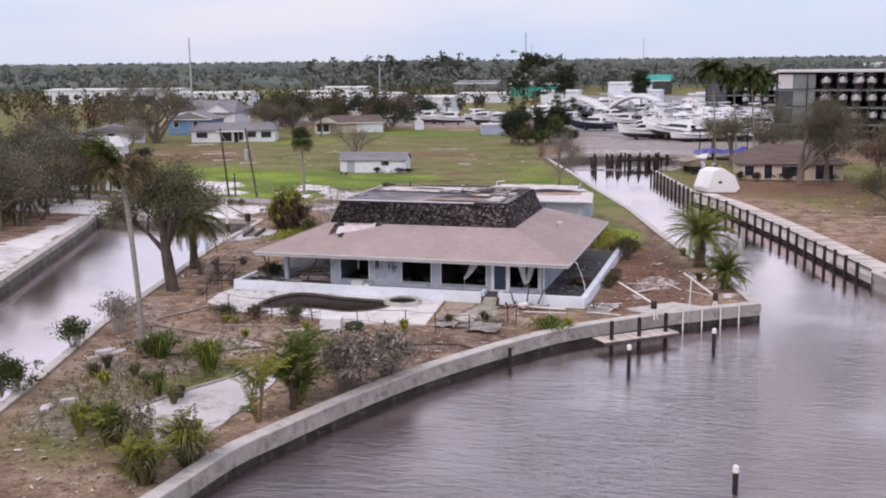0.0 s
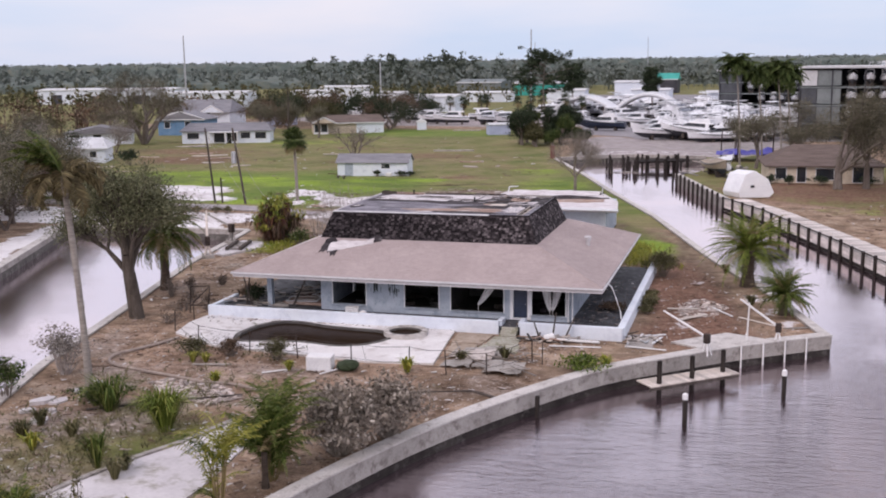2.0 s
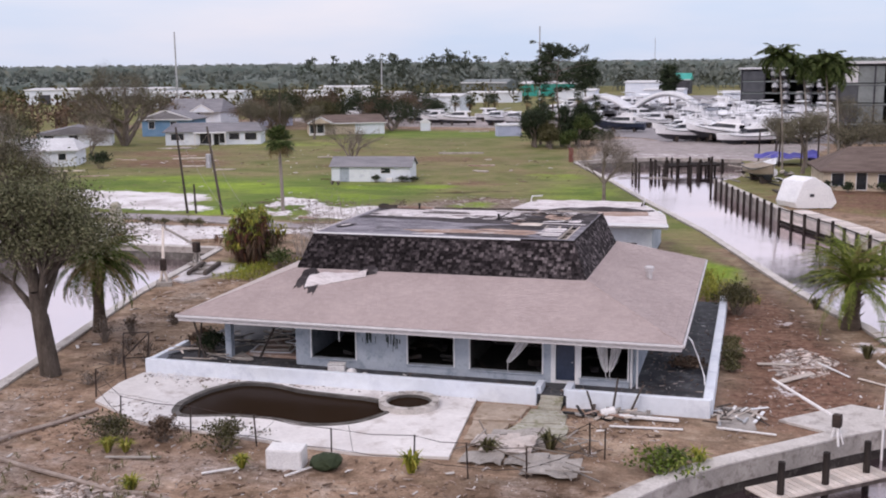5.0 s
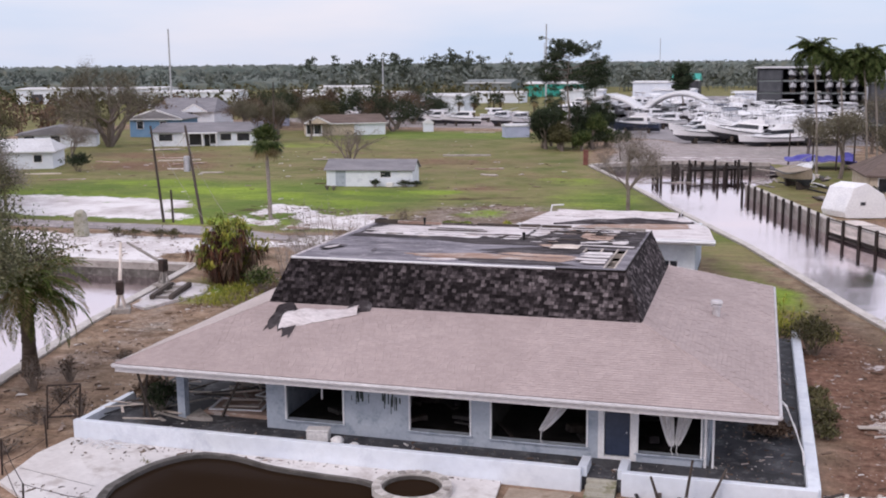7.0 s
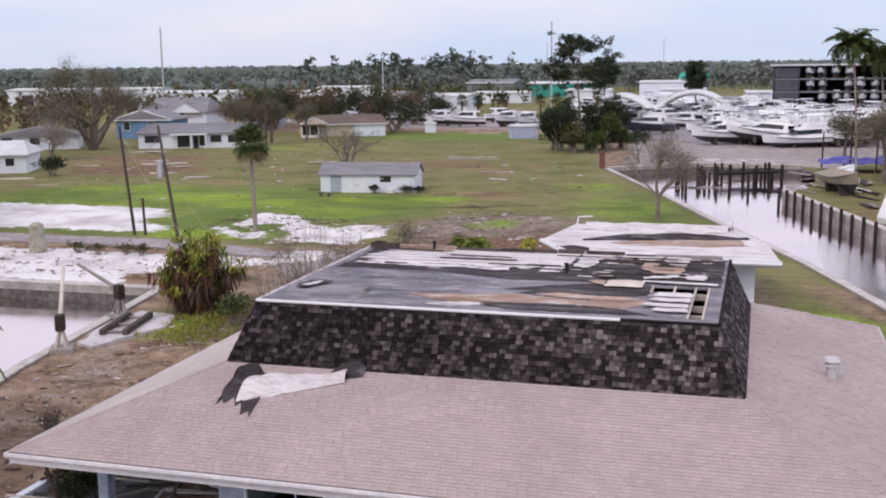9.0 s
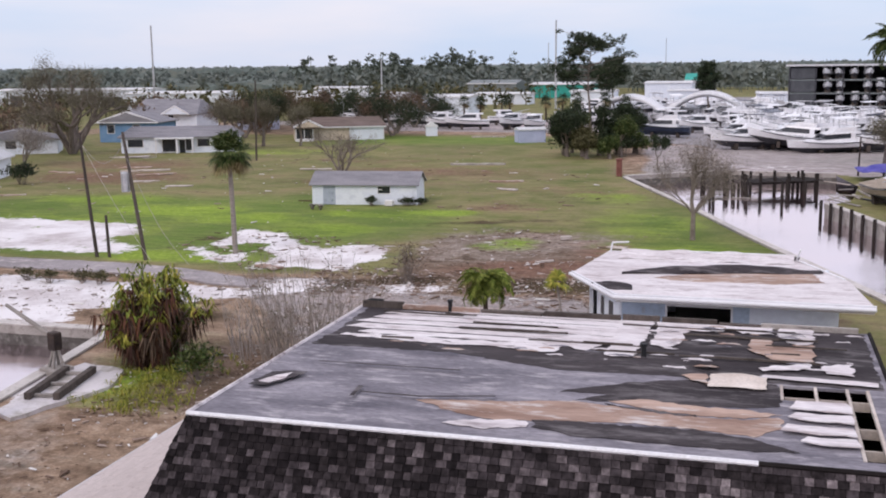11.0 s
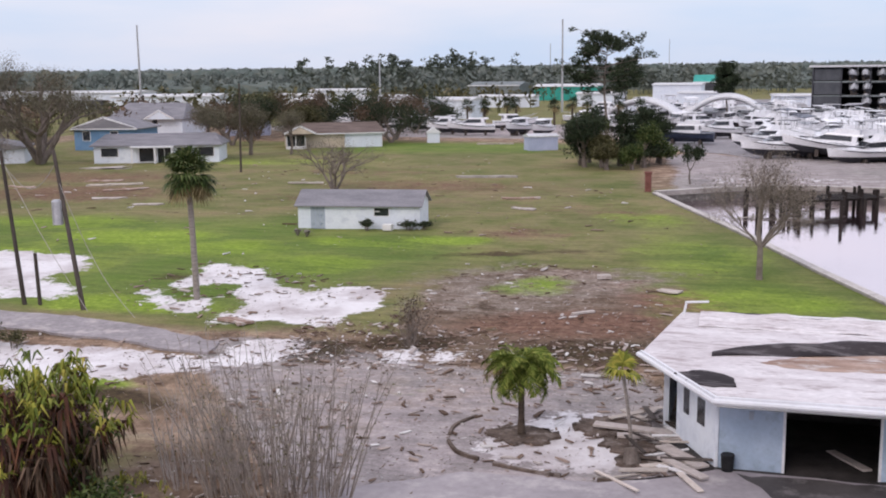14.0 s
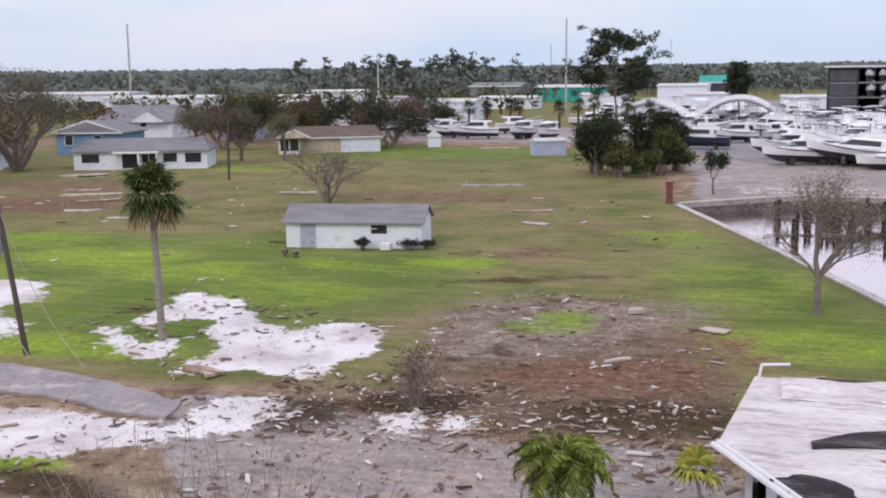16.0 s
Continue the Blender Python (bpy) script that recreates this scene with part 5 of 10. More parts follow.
# broken kerb of boards along the rear edge of the flat roof
rnd = random.Random(8)
x = 5.3
while x < 18.6:
    ln = min(rnd.uniform(0.8, 2.6), 18.8 - x)
    bm = B()
    box(bm, 0, ln, -0.07, 0.07, 0, rnd.uniform(0.08, 0.2), pose(x, 14.96, TZ + 0.015, rnd.uniform(-6, 6), 0, rnd.uniform(-0.8, 0.8)))
    part("roof_kerb", bm, rnd.choice(("dark_wood", "dark_wood", "tar", "plywood", "grey_wood")), house)
    x += ln + rnd.uniform(-0.02, 0.1)
# mushroom vent on the right slope
bm = B()
vz = EZ + (EX - 22.04) * (MZ - EZ) / (EX - MX1)
rod(bm, (22.04, 9.8, vz - 0.05), (22.04, 9.8, vz + 0.40), 0.15, 0.15, 12)
rod(bm, (22.04, 9.8, vz + 0.40), (22.04, 9.8, vz + 0.47), 0.23, 0.23, 14)
rod(bm, (22.04, 9.8, vz + 0.47), (22.04, 9.8, vz + 0.56), 0.16, 0.16, 12)
rod(bm, (22.04, 9.8, vz + 0.56), (22.04, 9.8, vz + 0.66), 0.27, 0.22, 14)
part("roof_vent", bm, "fascia", house, "pale metal roof vent")


def sheet(fn, nu, nv, thick):
    """A curled sheet with thickness from a function of (u, v) in 0..1."""
    verts, faces = [], []
    P = [[Vector(fn(i / nu, j / nv)) for j in range(nv + 1)] for i in range(nu + 1)]
    for s in (0, 1):
        for i in range(nu + 1):
            for j in range(nv + 1):
                du = P[min(nu, i + 1)][j] - P[max(0, i - 1)][j]
                dv = P[i][min(nv, j + 1)] - P[i][max(0, j - 1)]
                nn = du.cross(dv)
                nn = nn.normalized() if nn.length > 1e-9 else Vector((0, 0, 1))
                verts.append(tuple(P[i][j] - nn * (thick * s)))
    k = (nu + 1) * (nv + 1)
    idx = lambda i, j: i * (nv + 1) + j
    for i in range(nu):
        for j in range(nv):
            a, b_, c, d = idx(i, j), idx(i + 1, j), idx(i + 1, j + 1), idx(i, j + 1)
            faces += [(a, b_, c, d), (k + d, k + c, k + b_, k + a)]
    for i in range(nu):
        a, b_ = idx(i, 0), idx(i + 1, 0)
        faces.append((b_, a, k + a, k + b_))
        a, b_ = idx(i, nv), idx(i + 1, nv)
        faces.append((a, b_, k + b_, k + a))
    for j in range(nv):
        a, b_ = idx(0, j), idx(0, j + 1)
        faces.append((a, b_, k + b_, k + a))
        a, b_ = idx(nu, j), idx(nu, j + 1)
        faces.append((b_, a, k + a, k + b_))
    return verts, faces


def flap(u, v):
    x = 5.75 + 2.9 * u
    y = 2.45 + 1.05 * u + v * (1.05 - 0.68 * u)
    z = EZ + y * (MZ - EZ) / MY0 + 0.05 + 0.30 * math.sin(math.pi * v) * (0.6 + 0.4 * math.sin(7 * u)) + 0.08 * noise.noise((x * 2, y * 2, 0))
    return x, y, z


v, f = sheet(flap, 16, 10, 0.03)
roof_flap = pypart("roofing_flap", v, f, "membrane")
tagged(roof_flap, "crumpled white roofing sheet fallen on the tan shingles", "roofing sheet")


def flap2(u, v):
    x = 5.2 + 1.2 * u
    y = 2.3 + 1.5 * v + 0.25 * math.sin(5 * u) + 0.15 * math.sin(23 * u) * (1 - v)
    z = EZ + y * (MZ - EZ) / MY0 + 0.03 + 0.16 * abs(noise.noise((x * 3, y * 3, 4)))
    return x, y, z


v, f = sheet(flap2, 12, 8, 0.02)
tagged(pypart("tar_paper", v, f, "tar"), "torn black tar paper under a roofing sheet", "tar paper")
v, f = sheet(lambda u, v: (8.1 + 1.0 * u, 3.5 + 0.3 * u + 0.4 * v, EZ + (3.5 + 0.3 * u + 0.4 * v) * (MZ - EZ) / MY0 + 0.05 + 0.2 * math.sin(3 * u) * v), 10, 5, 0.02)
tagged(pypart("tar_paper", v, f, "tar"), "curled black tar paper strip below the mansard", "tar paper")

# wreckage inside the rooms and on the porch
rnd = random.Random(21)


def plank(name, p, ln, w, h, rz, ry, mat, label, cat="plank", rx=0.0):
    bm = B()
    box(bm, -ln / 2, ln / 2, -w / 2, w / 2, 0, h, bevel=min(w, h) * 0.12)
    ob = part(name, bm, mat)
    ob.matrix_basis = pose(*p, rx, ry, rz)
    return tagged(ob, label, cat)


for k in range(20):
    x, y = rnd.uniform(2.2, 5.0), rnd.uniform(3.6, 7.5)
    plank("plank", (x, y, FL + 0.05 + rnd.uniform(0, 0.4)), rnd.uniform(1.0, 3.2), rnd.uniform(0.08, 0.2), 0.04, rnd.uniform(0, 180), rnd.uniform(-14, 14), rnd.choice(("dark_wood", "pale_wood", "pale_wood", "white_paint", "plywood")), "broken board in a heap on the porch floor")
for k in range(26):
    x, y = rnd.uniform(-1.0, 1.8), rnd.uniform(0.6, 6.0)
    plank("plank", (x, y, FL + 0.05 + rnd.uniform(0, 0.3)), rnd.uniform(0.8, 2.4), rnd.uniform(0.06, 0.16), 0.04, rnd.uniform(0, 180), rnd.uniform(-16, 16), rnd.choice(("dark_wood", "grey_wood", "black", "pale_wood")), "broken board lying on the terrace")
# boards take dark materials to stand for the shade in the rooms
for k in range(22):
    x, y = rnd.uniform(6.4, 21.5), rnd.uniform(2.2, 6.8)
    plank("plank", (x, y, FL + 0.05 + rnd.uniform(0, 0.2)), rnd.uniform(0.6, 2.2), rnd.uniform(0.1, 0.5), rnd.uniform(0.04, 0.3), rnd.uniform(0, 180), rnd.uniform(-10, 10), rnd.choice(("dark_wood", "tar", "shadow_wall")), "broken board among wreckage in a dark room")
for x, y, tilt in ((0.2, 1.5, 8), (0.75, 1.2, -16), (3.3, 2.2, 28)):
    bm = B()
    rod(bm, (0, 0, 0), (0, 0, 2.3), 0.06, 0.05, 6)
    ob = part("leaning_pole", bm, "dark_wood")
    ob.matrix_basis = pose(x, y, FL, 0, tilt, 0)
    tagged(ob, "dark splintered pole leaning on the porch", "pole")

# a reddish rug on a raised dais with empty frames thrown on it
bm = B()
box(bm, 2.4, 5.3, 2.3, 5.6, FL, FL + 0.16, bevel=0.02)
tagged(part("porch_dais", bm, "plywood"), "reddish plywood dais on the open porch", "dais")
for k, (x, y, a_, w_, h_) in enumerate(((3.6, 3.3, 8, 2.2, 1.5), (3.7, 3.35, 10, 1.5, 0.95), (4.5, 4.6, -14, 1.3, 1.0), (3.0, 4.9, 30, 1.3, 0.9), (2.6, 6.6, -20, 1.5, 1.0))):
    fr_ = thing("empty_frame", (x, y, FL + (0.17 if k < 4 else 0.02) + 0.05 * k), "empty pale window frame thrown on the porch", "window frame", "thrown frames", rz=a_)
    for x0, x1, y0, y1 in ((-w_ / 2, w_ / 2, -h_ / 2, -h_ / 2 + 0.09), (-w_ / 2, w_ / 2, h_ / 2 - 0.09, h_ / 2), (-w_ / 2, -w_ / 2 + 0.09, -h_ / 2 + 0.09, h_ / 2 - 0.09), (w_ / 2 - 0.09, w_ / 2, -h_ / 2 + 0.09, h_ / 2 - 0.09)):
        bm = B()
        box(bm, x0, x1, y0, y1, 0, 0.06)
        part("rail", bm, "pale_wood" if k % 2 else "white_paint", fr_)

# torn curtains hanging in the openings: gathered at the rail, blown aside, one strand down to the sill
for x, w, sway, drop in ((17.15, 0.62, -0.75, 1.15), (20.75, 0.55, 0.22, 1.30), (21.45, 0.50, -0.30, 1.25)):
    def cloth(u, v, x=x, w=w, sway=sway, drop=drop):
        return (x + (u - 0.5) * w * (0.25 + 0.75 * v ** 0.6) + sway * (1 - v) ** 1.2, WY - 0.10 + 0.07 * math.sin(11 * u) * (0.4 + v), 2.46 - drop * (1 - v))
    v, f = sheet(cloth, 12, 10, 0.008)
    tagged(pypart("torn_curtain", v, f, "curtain"), "pale torn curtain blown aside in a broken window", "curtain", "torn curtains")
    bm = B()
    pipe(bm, [(x + sway, WY - 0.10, 2.47 - drop), (x + sway - 0.02, WY - 0.11, 1.0), (x + sway + 0.05, WY - 0.12, 0.86)], 0.02, 4)
    tagged(part("curtain_strand", bm, "curtain"), "thin strand of torn cloth hanging to the sill", "curtain strand")
# dark mildew runs on the wall between the first windows
rnd = random.Random(61)
for k in range(20):
    x = rnd.choice((rnd.uniform(9.05, 9.9), rnd.uniform(10.3, 11.25)))
    z1 = rnd.uniform(1.95, 2.5)
    ln = rnd.uniform(0.15, 0.65)
    bm = B()
    prism(bm, [(x, WY - 0.004), (x + rnd.uniform(0.02, 0.09), WY - 0.004), (x + 0.03, WY + 0.002), (x, WY + 0.002)], z1 - ln, z1)
    part("mildew_run", bm, "mildew", house)

# rubble in front of the low wall beside the steps, broken paving, a slab outside the side wall
for k, q in enumerate(([(18.1, -1.3), (19.7, -1.3), (19.9, -2.9), (18.0, -3.1)], [(17.9, -3.25), (20.0, -3.05), (20.2, -4.7), (17.6, -4.9)], [(15.75, -1.0), (17.95, -1.0), (17.8, -3.1), (15.9, -3.3)], [(16.0, -3.5), (17.6, -3.4), (17.4, -5.6), (16.2, -5.8)])):
    bm = B()
    prism(bm, rag(q, 0.4, 0.05, 60 + k), -0.05, 0.055 + 0.01 * k)
    tagged(part("paving_slab", bm, "path_green" if k < 2 else "mud_slab"), "stained broken paving slab before the steps", "paving slab", "paving slabs")
bm = B()
prism(bm, rag([(26.0, -1.9), (27.6, -1.7), (27.5, 1.2), (26.0, 1.0)], 0.4, 0.05, 70), -0.05, 0.06)
tagged(part("paving_slab", bm, "concrete"), "grey concrete slab beside the low wall", "paving slab", "paving slabs")
bm = B()
rod(bm, (21.2, -1.75, 0.22), (21.75, -1.5, 0.34), 0.20, 0.20, 12)
tagged(part("white_drum", bm, "pvc"), "white plastic drum in a rubble heap by the wall", "drum")
plank("plank", (23.2, -1.55, 0.10), 2.5, 0.22, 0.10, 5, 2, "pvc", "white board fallen by the low wall")
rnd = random.Random(23)
for k in range(30):
    x, y = rnd.gauss(21.4, 0.8), -1.35 + rnd.uniform(-0.55, 0.4)
    plank("plank", (x, y, 0.03 + rnd.uniform(0, 0.2)), rnd.uniform(0.4, 1.3), rnd.uniform(0.08, 0.35), 0.06, rnd.uniform(0, 180), rnd.uniform(-15, 15), rnd.choice(("dark_wood", "grey_wood", "plywood", "concrete", "black", "pale_wood")), "broken board in a rubble heap by the low wall")
for x, y, tilt, h in ((21.6, -1.2, 8, 1.7), (22.3, -1.0, 24, 1.5), (20.9, -1.4, -18, 1.2)):
    bm = B()
    rod(bm, (0, 0, 0), (0, 0, h), 0.06, 0.04, 6)
    ob = part("splintered_post", bm, "dark_wood")
    ob.matrix_basis = pose(x, y, 0, 0, tilt, 20)
    tagged(ob, "dark splintered post leaning out of rubble", "post")

# cooler, bag and small boxes on the terrace
def cooler(p, rz):
    t = thing("cooler", p, "white plastic cooler tipped on the terrace", "cooler", rz=rz)
    bm = B()
    box(bm, -0.42, 0.42, -0.25, 0.25, 0, 0.38, bevel=0.04)
    part("body", bm, "pvc", t)
    bm = B()
    box(bm, -0.44, 0.44, -0.27, 0.27, 0.385, 0.46, bevel=0.03)
    part("lid", bm, "pvc", t)
    return t


cooler((8.1, 0.7, FL), 12)
for p, r in (((9.0, 0.35, FL), 0.26), ((9.75, 0.1, FL), 0.2)):
    bm = B()
    bmesh.ops.create_icosphere(bm, subdivisions=2, radius=r)
    for q in bm.verts:
        q.co *= 1 + 0.25 * noise.noise(q.co * 5)
        q.co.z = max(q.co.z * 0.8, -r * 0.6)
    bmesh.ops.translate(bm, verts=bm.verts, vec=(p[0], p[1], p[2] + r * 0.6))
    tagged(part("plastic_bag", bm, "pvc"), "crumpled white plastic bag on the terrace", "bag")

# ---- pool and pool deck ----
POOL = smooth_line([(2.6, -4.6), (2.9, -2.5), (3.9, -1.1), (5.4, -0.95), (7.2, -1.5), (9.2, -1.75), (10.9, -1.9), (12.0, -2.6), (12.1, -3.7), (11.2, -5.2), (9.6, -5.9), (7.6, -5.6), (5.6, -5.7), (3.8, -6.2), (3.0, -5.8), (2.6, -4.6)], 5)[:-1]
CX, CY = 12.75, -2.35
SPA = [(CX + 1.36 * math.cos(a * math.pi / 12), CY + 1.30 * math.sin(a * math.pi / 12)) for a in range(24)]


def holed(outer, holes, z0, z1):
    """A plate over an outline with holes cut right through."""
    pts = [Vector(p) for p in outer]
    edges = [(i, (i + 1) % len(outer)) for i in range(len(outer))]
    for h in holes:
        o = len(pts)
        pts += [Vector(p) for p in h]
        edges += [(o + i, o + (i + 1) % len(h)) for i in range(len(h))]
    vs, _, fs, *_ = delaunay_2d_cdt(pts, edges, [], 0, 1e-5)
    keep = []
    for f in fs:
        c = (sum(vs[i].x for i in f) / 3, sum(vs[i].y for i in f) / 3)
        if inside(c, outer) and not any(inside(c, h) for h in holes):
            keep.append(f)
    bm = B()
    hi = [bm.verts.new((q.x, q.y, z1)) for q in vs]
    for f in keep:
        bm.faces.new([hi[i] for i in f])
    for e in [e for e in bm.edges if len(e.link_faces) == 1]:
        a, c = e.verts
        lo = [bm.verts.new((q.co.x, q.co.y, z0)) for q in (a, c)]
        bm.faces.new((a, c, lo[1], lo[0]))
    bmesh.ops.delete(bm, geom=[q for q in bm.verts if not q.link_faces], context='VERTS')
    bmesh.ops.recalc_face_normals(bm, faces=bm.faces[:])
    return bm


PD = [(-1.7, -0.64), (15.4, -0.64), (16.2, -8.0), (12.4, -8.5), (2.4, -7.4), (-1.4, -5.2), (-1.9, -2.5)]
pool_deck = part("pool_deck", holed(PD, [POOL], -0.05, 0.12), "deck")
tagged(pool_deck, "pale stained concrete deck round the pool", "pool deck", kind="structure")
pool = thing("swimming_pool", (0, 0, 0), "kidney-shaped pool of dark stagnant water", "swimming pool")
inner = [(8 + (x - 8) * 0.965, -3.6 + (y + 3.6) * 0.95) for x, y in POOL]
outer = [(8 + (x - 8) * 1.02, -3.6 + (y + 3.6) * 1.03) for x, y in POOL]
part("coping", holed(outer, [inner], 0.10, 0.17), "concrete_dark", pool, "grey pool coping")
bm = B()
n_ = len(POOL)
top = [bm.verts.new((x, y, 0.11)) for x, y in inner]
bot = [bm.verts.new((x, y, -0.7)) for x, y in inner]
for i in range(n_):
    bm.faces.new((top[i], bot[i], bot[(i + 1) % n_], top[(i + 1) % n_]))
part("pool_wall", bm, "pool_tile", pool)
bm = B()
prism(bm, inner, -0.30, 0.02)
part("pool_water", bm, "pool_water", pool, "dark stagnant water")
spa = thing("spa_tub", (0, 0, 0), "round white raised spa beside the pool", "spa")
ring = [(CX + (x - CX) * 0.76, CY + (y - CY) * 0.76) for x, y in SPA]
part("rim", holed(SPA, [ring], 0.12, 0.36), "cap_pale", spa)
lip = [(CX + (x - CX) * 0.70, CY + (y - CY) * 0.70) for x, y in SPA]
part("tile_band", holed(ring, [lip], 0.12, 0.31), "concrete_dark", spa, "stained tile band")
for k in range(26):
    a = 6.2832 * k / 26
    bm = B()
    box(bm, 1.06, 1.33, -0.125, 0.125, 0.362, 0.385, pose(CX, CY, 0, 0, 0, math.degrees(a)))
    part("rim_stone", bm, "cap_pale" if k % 3 else "concrete", spa)
bm = B()
prism(bm, lip, 0.13, 0.20)
part("spa_water", bm, "pool_water", spa)
bm = B()
for a, c in (((-1.6, -3.9), (2.1, -4.7)), ((12.4, -8.4), (11.0, -5.3)), ((8.0, -8.0), (7.8, -5.7)), ((6.5, -0.7), (6.6, -1.3))):
    d = (Vector(c) - Vector(a)).normalized()
    s = Vector((-d.y, d.x)) * 0.012
    prism(bm, [(a[0] + s.x, a[1] + s.y), (c[0] + s.x, c[1] + s.y), (c[0] - s.x, c[1] - s.y), (a[0] - s.x, a[1] - s.y)], 0.118, 0.1235)
tagged(part("deck_joints", bm, "concrete_dark"), "dark joints in the pool deck", "joint", kind="structure")

# ---- plants ----


def leaf_quads(verts, faces, p, size, rnd, flat=0.0, n=1):
    for _ in range(n):
        a = Vector((rnd.gauss(0, 1), rnd.gauss(0, 1), rnd.gauss(0, 1) * (1 - flat))).normalized()
        b_ = a.cross(Vector((rnd.gauss(0, 1), rnd.gauss(0, 1), rnd.gauss(0, 1)))).normalized()
        s = size * rnd.uniform(0.6, 1.3)
        i = len(verts)
        p = Vector(p)
        verts += [tuple(p - a * s), tuple(p + b_ * s * 0.45), tuple(p + a * s), tuple(p - b_ * s * 0.45)]
        faces.append((i, i + 1, i + 2, i + 3))


def limb(verts, faces, p0, p1, r0, r1, n=5):
    p0, p1 = Vector(p0), Vector(p1)
    d = p1 - p0
    if d.length < 1e-5:
        return
    q = d.to_track_quat('Z', 'Y')
    i = len(verts)
    for p, r in ((p0, r0), (p1, r1)):
        for k in range(n):
            a = 2 * math.pi * k / n
            verts.append(tuple(p + q @ Vector((math.cos(a) * r, math.sin(a) * r, 0))))
    for k in range(n):
        j = (k + 1) % n
        faces.append((i + k, i + j, i + n + j, i + n + k))


def grow(verts, faces, tips, p, d, ln, r, depth, rnd, spread, up, n=5, kids=3):
    """Limbs that fork and thin out; collects the tips."""
    bend = Vector((rnd.gauss(0, 0.12), rnd.gauss(0, 0.12), rnd.gauss(0, 0.06)))
    mid = p + d * ln * 0.5 + bend * ln * 0.5
    end = p + d * ln + bend * ln * 0.4
    limb(verts, faces, p, mid, r, r * 0.82, n)
    limb(verts, faces, mid, end, r * 0.82, r * 0.62, n)
    if depth == 0:
        tips.append((end, d))
        tips.append((mid, d))
        return
    for _ in range(kids if rnd.random() < 0.7 else kids - 1):
        nd = (d + Vector((rnd.gauss(0, spread), rnd.gauss(0, spread), rnd.gauss(0, spread * 0.6) + up))).normalized()
        grow(verts, faces, tips, end if rnd.random() < 0.7 else mid, nd, ln * rnd.uniform(0.58, 0.82), r * rnd.uniform(0.42, 0.6), depth - 1, rnd, spread, up, max(3, n - 1), kids)


def tree(name, at, h, seed, label, leaf="leaf_olive", leaves=2500, leaf_size=0.09, depth=4, spread=0.5, up=0.12, trunk=0.16, bark="bark", lean=(0, 0), kids=3, fork=0.28, group="", stems=1, fuzz=0.35, straight=False):
    rnd = random.Random(seed)
    t = thing(name, at, label, "tree", group)
    verts, faces, tips = [], [], []
    for s in range(stems):
        a = 2 * math.pi * s / max(1, stems) + rnd.uniform(0, 1)
        off = 0.55 if stems > 1 else 0.0
        d = Vector((lean[0] + off * math.cos(a), lean[1] + off * math.sin(a), 1)).normalized()
        foot = Vector((0, 0, -0.1))
        if straight:
            limb(verts, faces, foot, foot + d * h * 0.26, trunk * 1.25, trunk, 9)
            foot = foot + d * h * 0.25
            for _ in range(4):
                a = rnd.uniform(0, 6.283)
                grow(verts, faces, tips, foot, Vector((math.cos(a) * 0.7 + lean[0] * 3.6, math.sin(a) * 0.7 + lean[1] * 3.6, 0.75)).normalized(), h * fork * 0.95, trunk * 0.55, depth - 1, rnd, spread, up, 6, kids)
        grow(verts, faces, tips, foot, d, h * fork, trunk * (1 if stems == 1 else 0.65), depth, rnd, spread, up, 7, kids)
    top = max(v[2] for v in verts)
    k = h / top
    verts = [(x * k, y * k, z * k if z > 0 else z) for x, y, z in verts]
    pypart("trunk", verts, faces, bark, t, smooth=True)
    if leaves:
        lv, lf = [], []
        per = max(1, leaves // len(tips))
        for p, d in tips:
            for _ in range(per):
                q = p * k + Vector((rnd.gauss(0, fuzz), rnd.gauss(0, fuzz), rnd.gauss(0, fuzz * 0.8)))
                if q.z > 0.3:
                    leaf_quads(lv, lf, q, leaf_size, rnd)
        pypart("crown", lv, lf, leaf, t)
    return t


def frond_geo(verts, faces, base, yaw, pitch, ln, droop, rnd, leaflets=26, lw=0.035, ll=0.55, tilt=0.5):
    """One feather frond: an arched rib with narrow leaflets on both sides."""
    pts = []
    p = Vector(base)
    a = pitch
    steps = 9
    for i in range(steps + 1):
        pts.append(p.copy())
        p = p + Vector((math.cos(yaw) * math.cos(a), math.sin(yaw) * math.cos(a), math.sin(a))) * (ln / steps)
        a -= droop / steps * (0.5 + i / steps)
    for i in range(steps):
        limb(verts, faces, pts[i], pts[i + 1], 0.028 * (1 - i / steps) + 0.006, 0.028 * (1 - (i + 1) / steps) + 0.006, 3)
    side = Vector((-math.sin(yaw), math.cos(yaw), 0))
    for k in range(leaflets):
        u = 0.12 + 0.88 * k / leaflets
        f = u * steps
        i = min(steps - 1, int(f))
        q = pts[i].lerp(pts[i + 1], f - i)
        d = (pts[i + 1] - pts[i]).normalized()
        L = ll * math.sin(math.pi * min(1, 0.25 + 0.72 * u)) * rnd.uniform(0.8, 1.15)
        for s in (-1, 1):
            w = (side * s * 0.8 + d * 0.6 + Vector((0, 0, rnd.uniform(-tilt, 0.15)))).normalized()
            n_ = w.cross(d).normalized() * 0.3 + d * 0.7
            m = len(verts)
            mid = q + w * L * 0.5
            end = q + w * L + Vector((0, 0, -0.12 * L))
            verts += [tuple(q), tuple(mid + n_ * lw), tuple(end), tuple(mid - n_ * lw)]
            faces.append((m, m + 1, m + 2, m + 3))


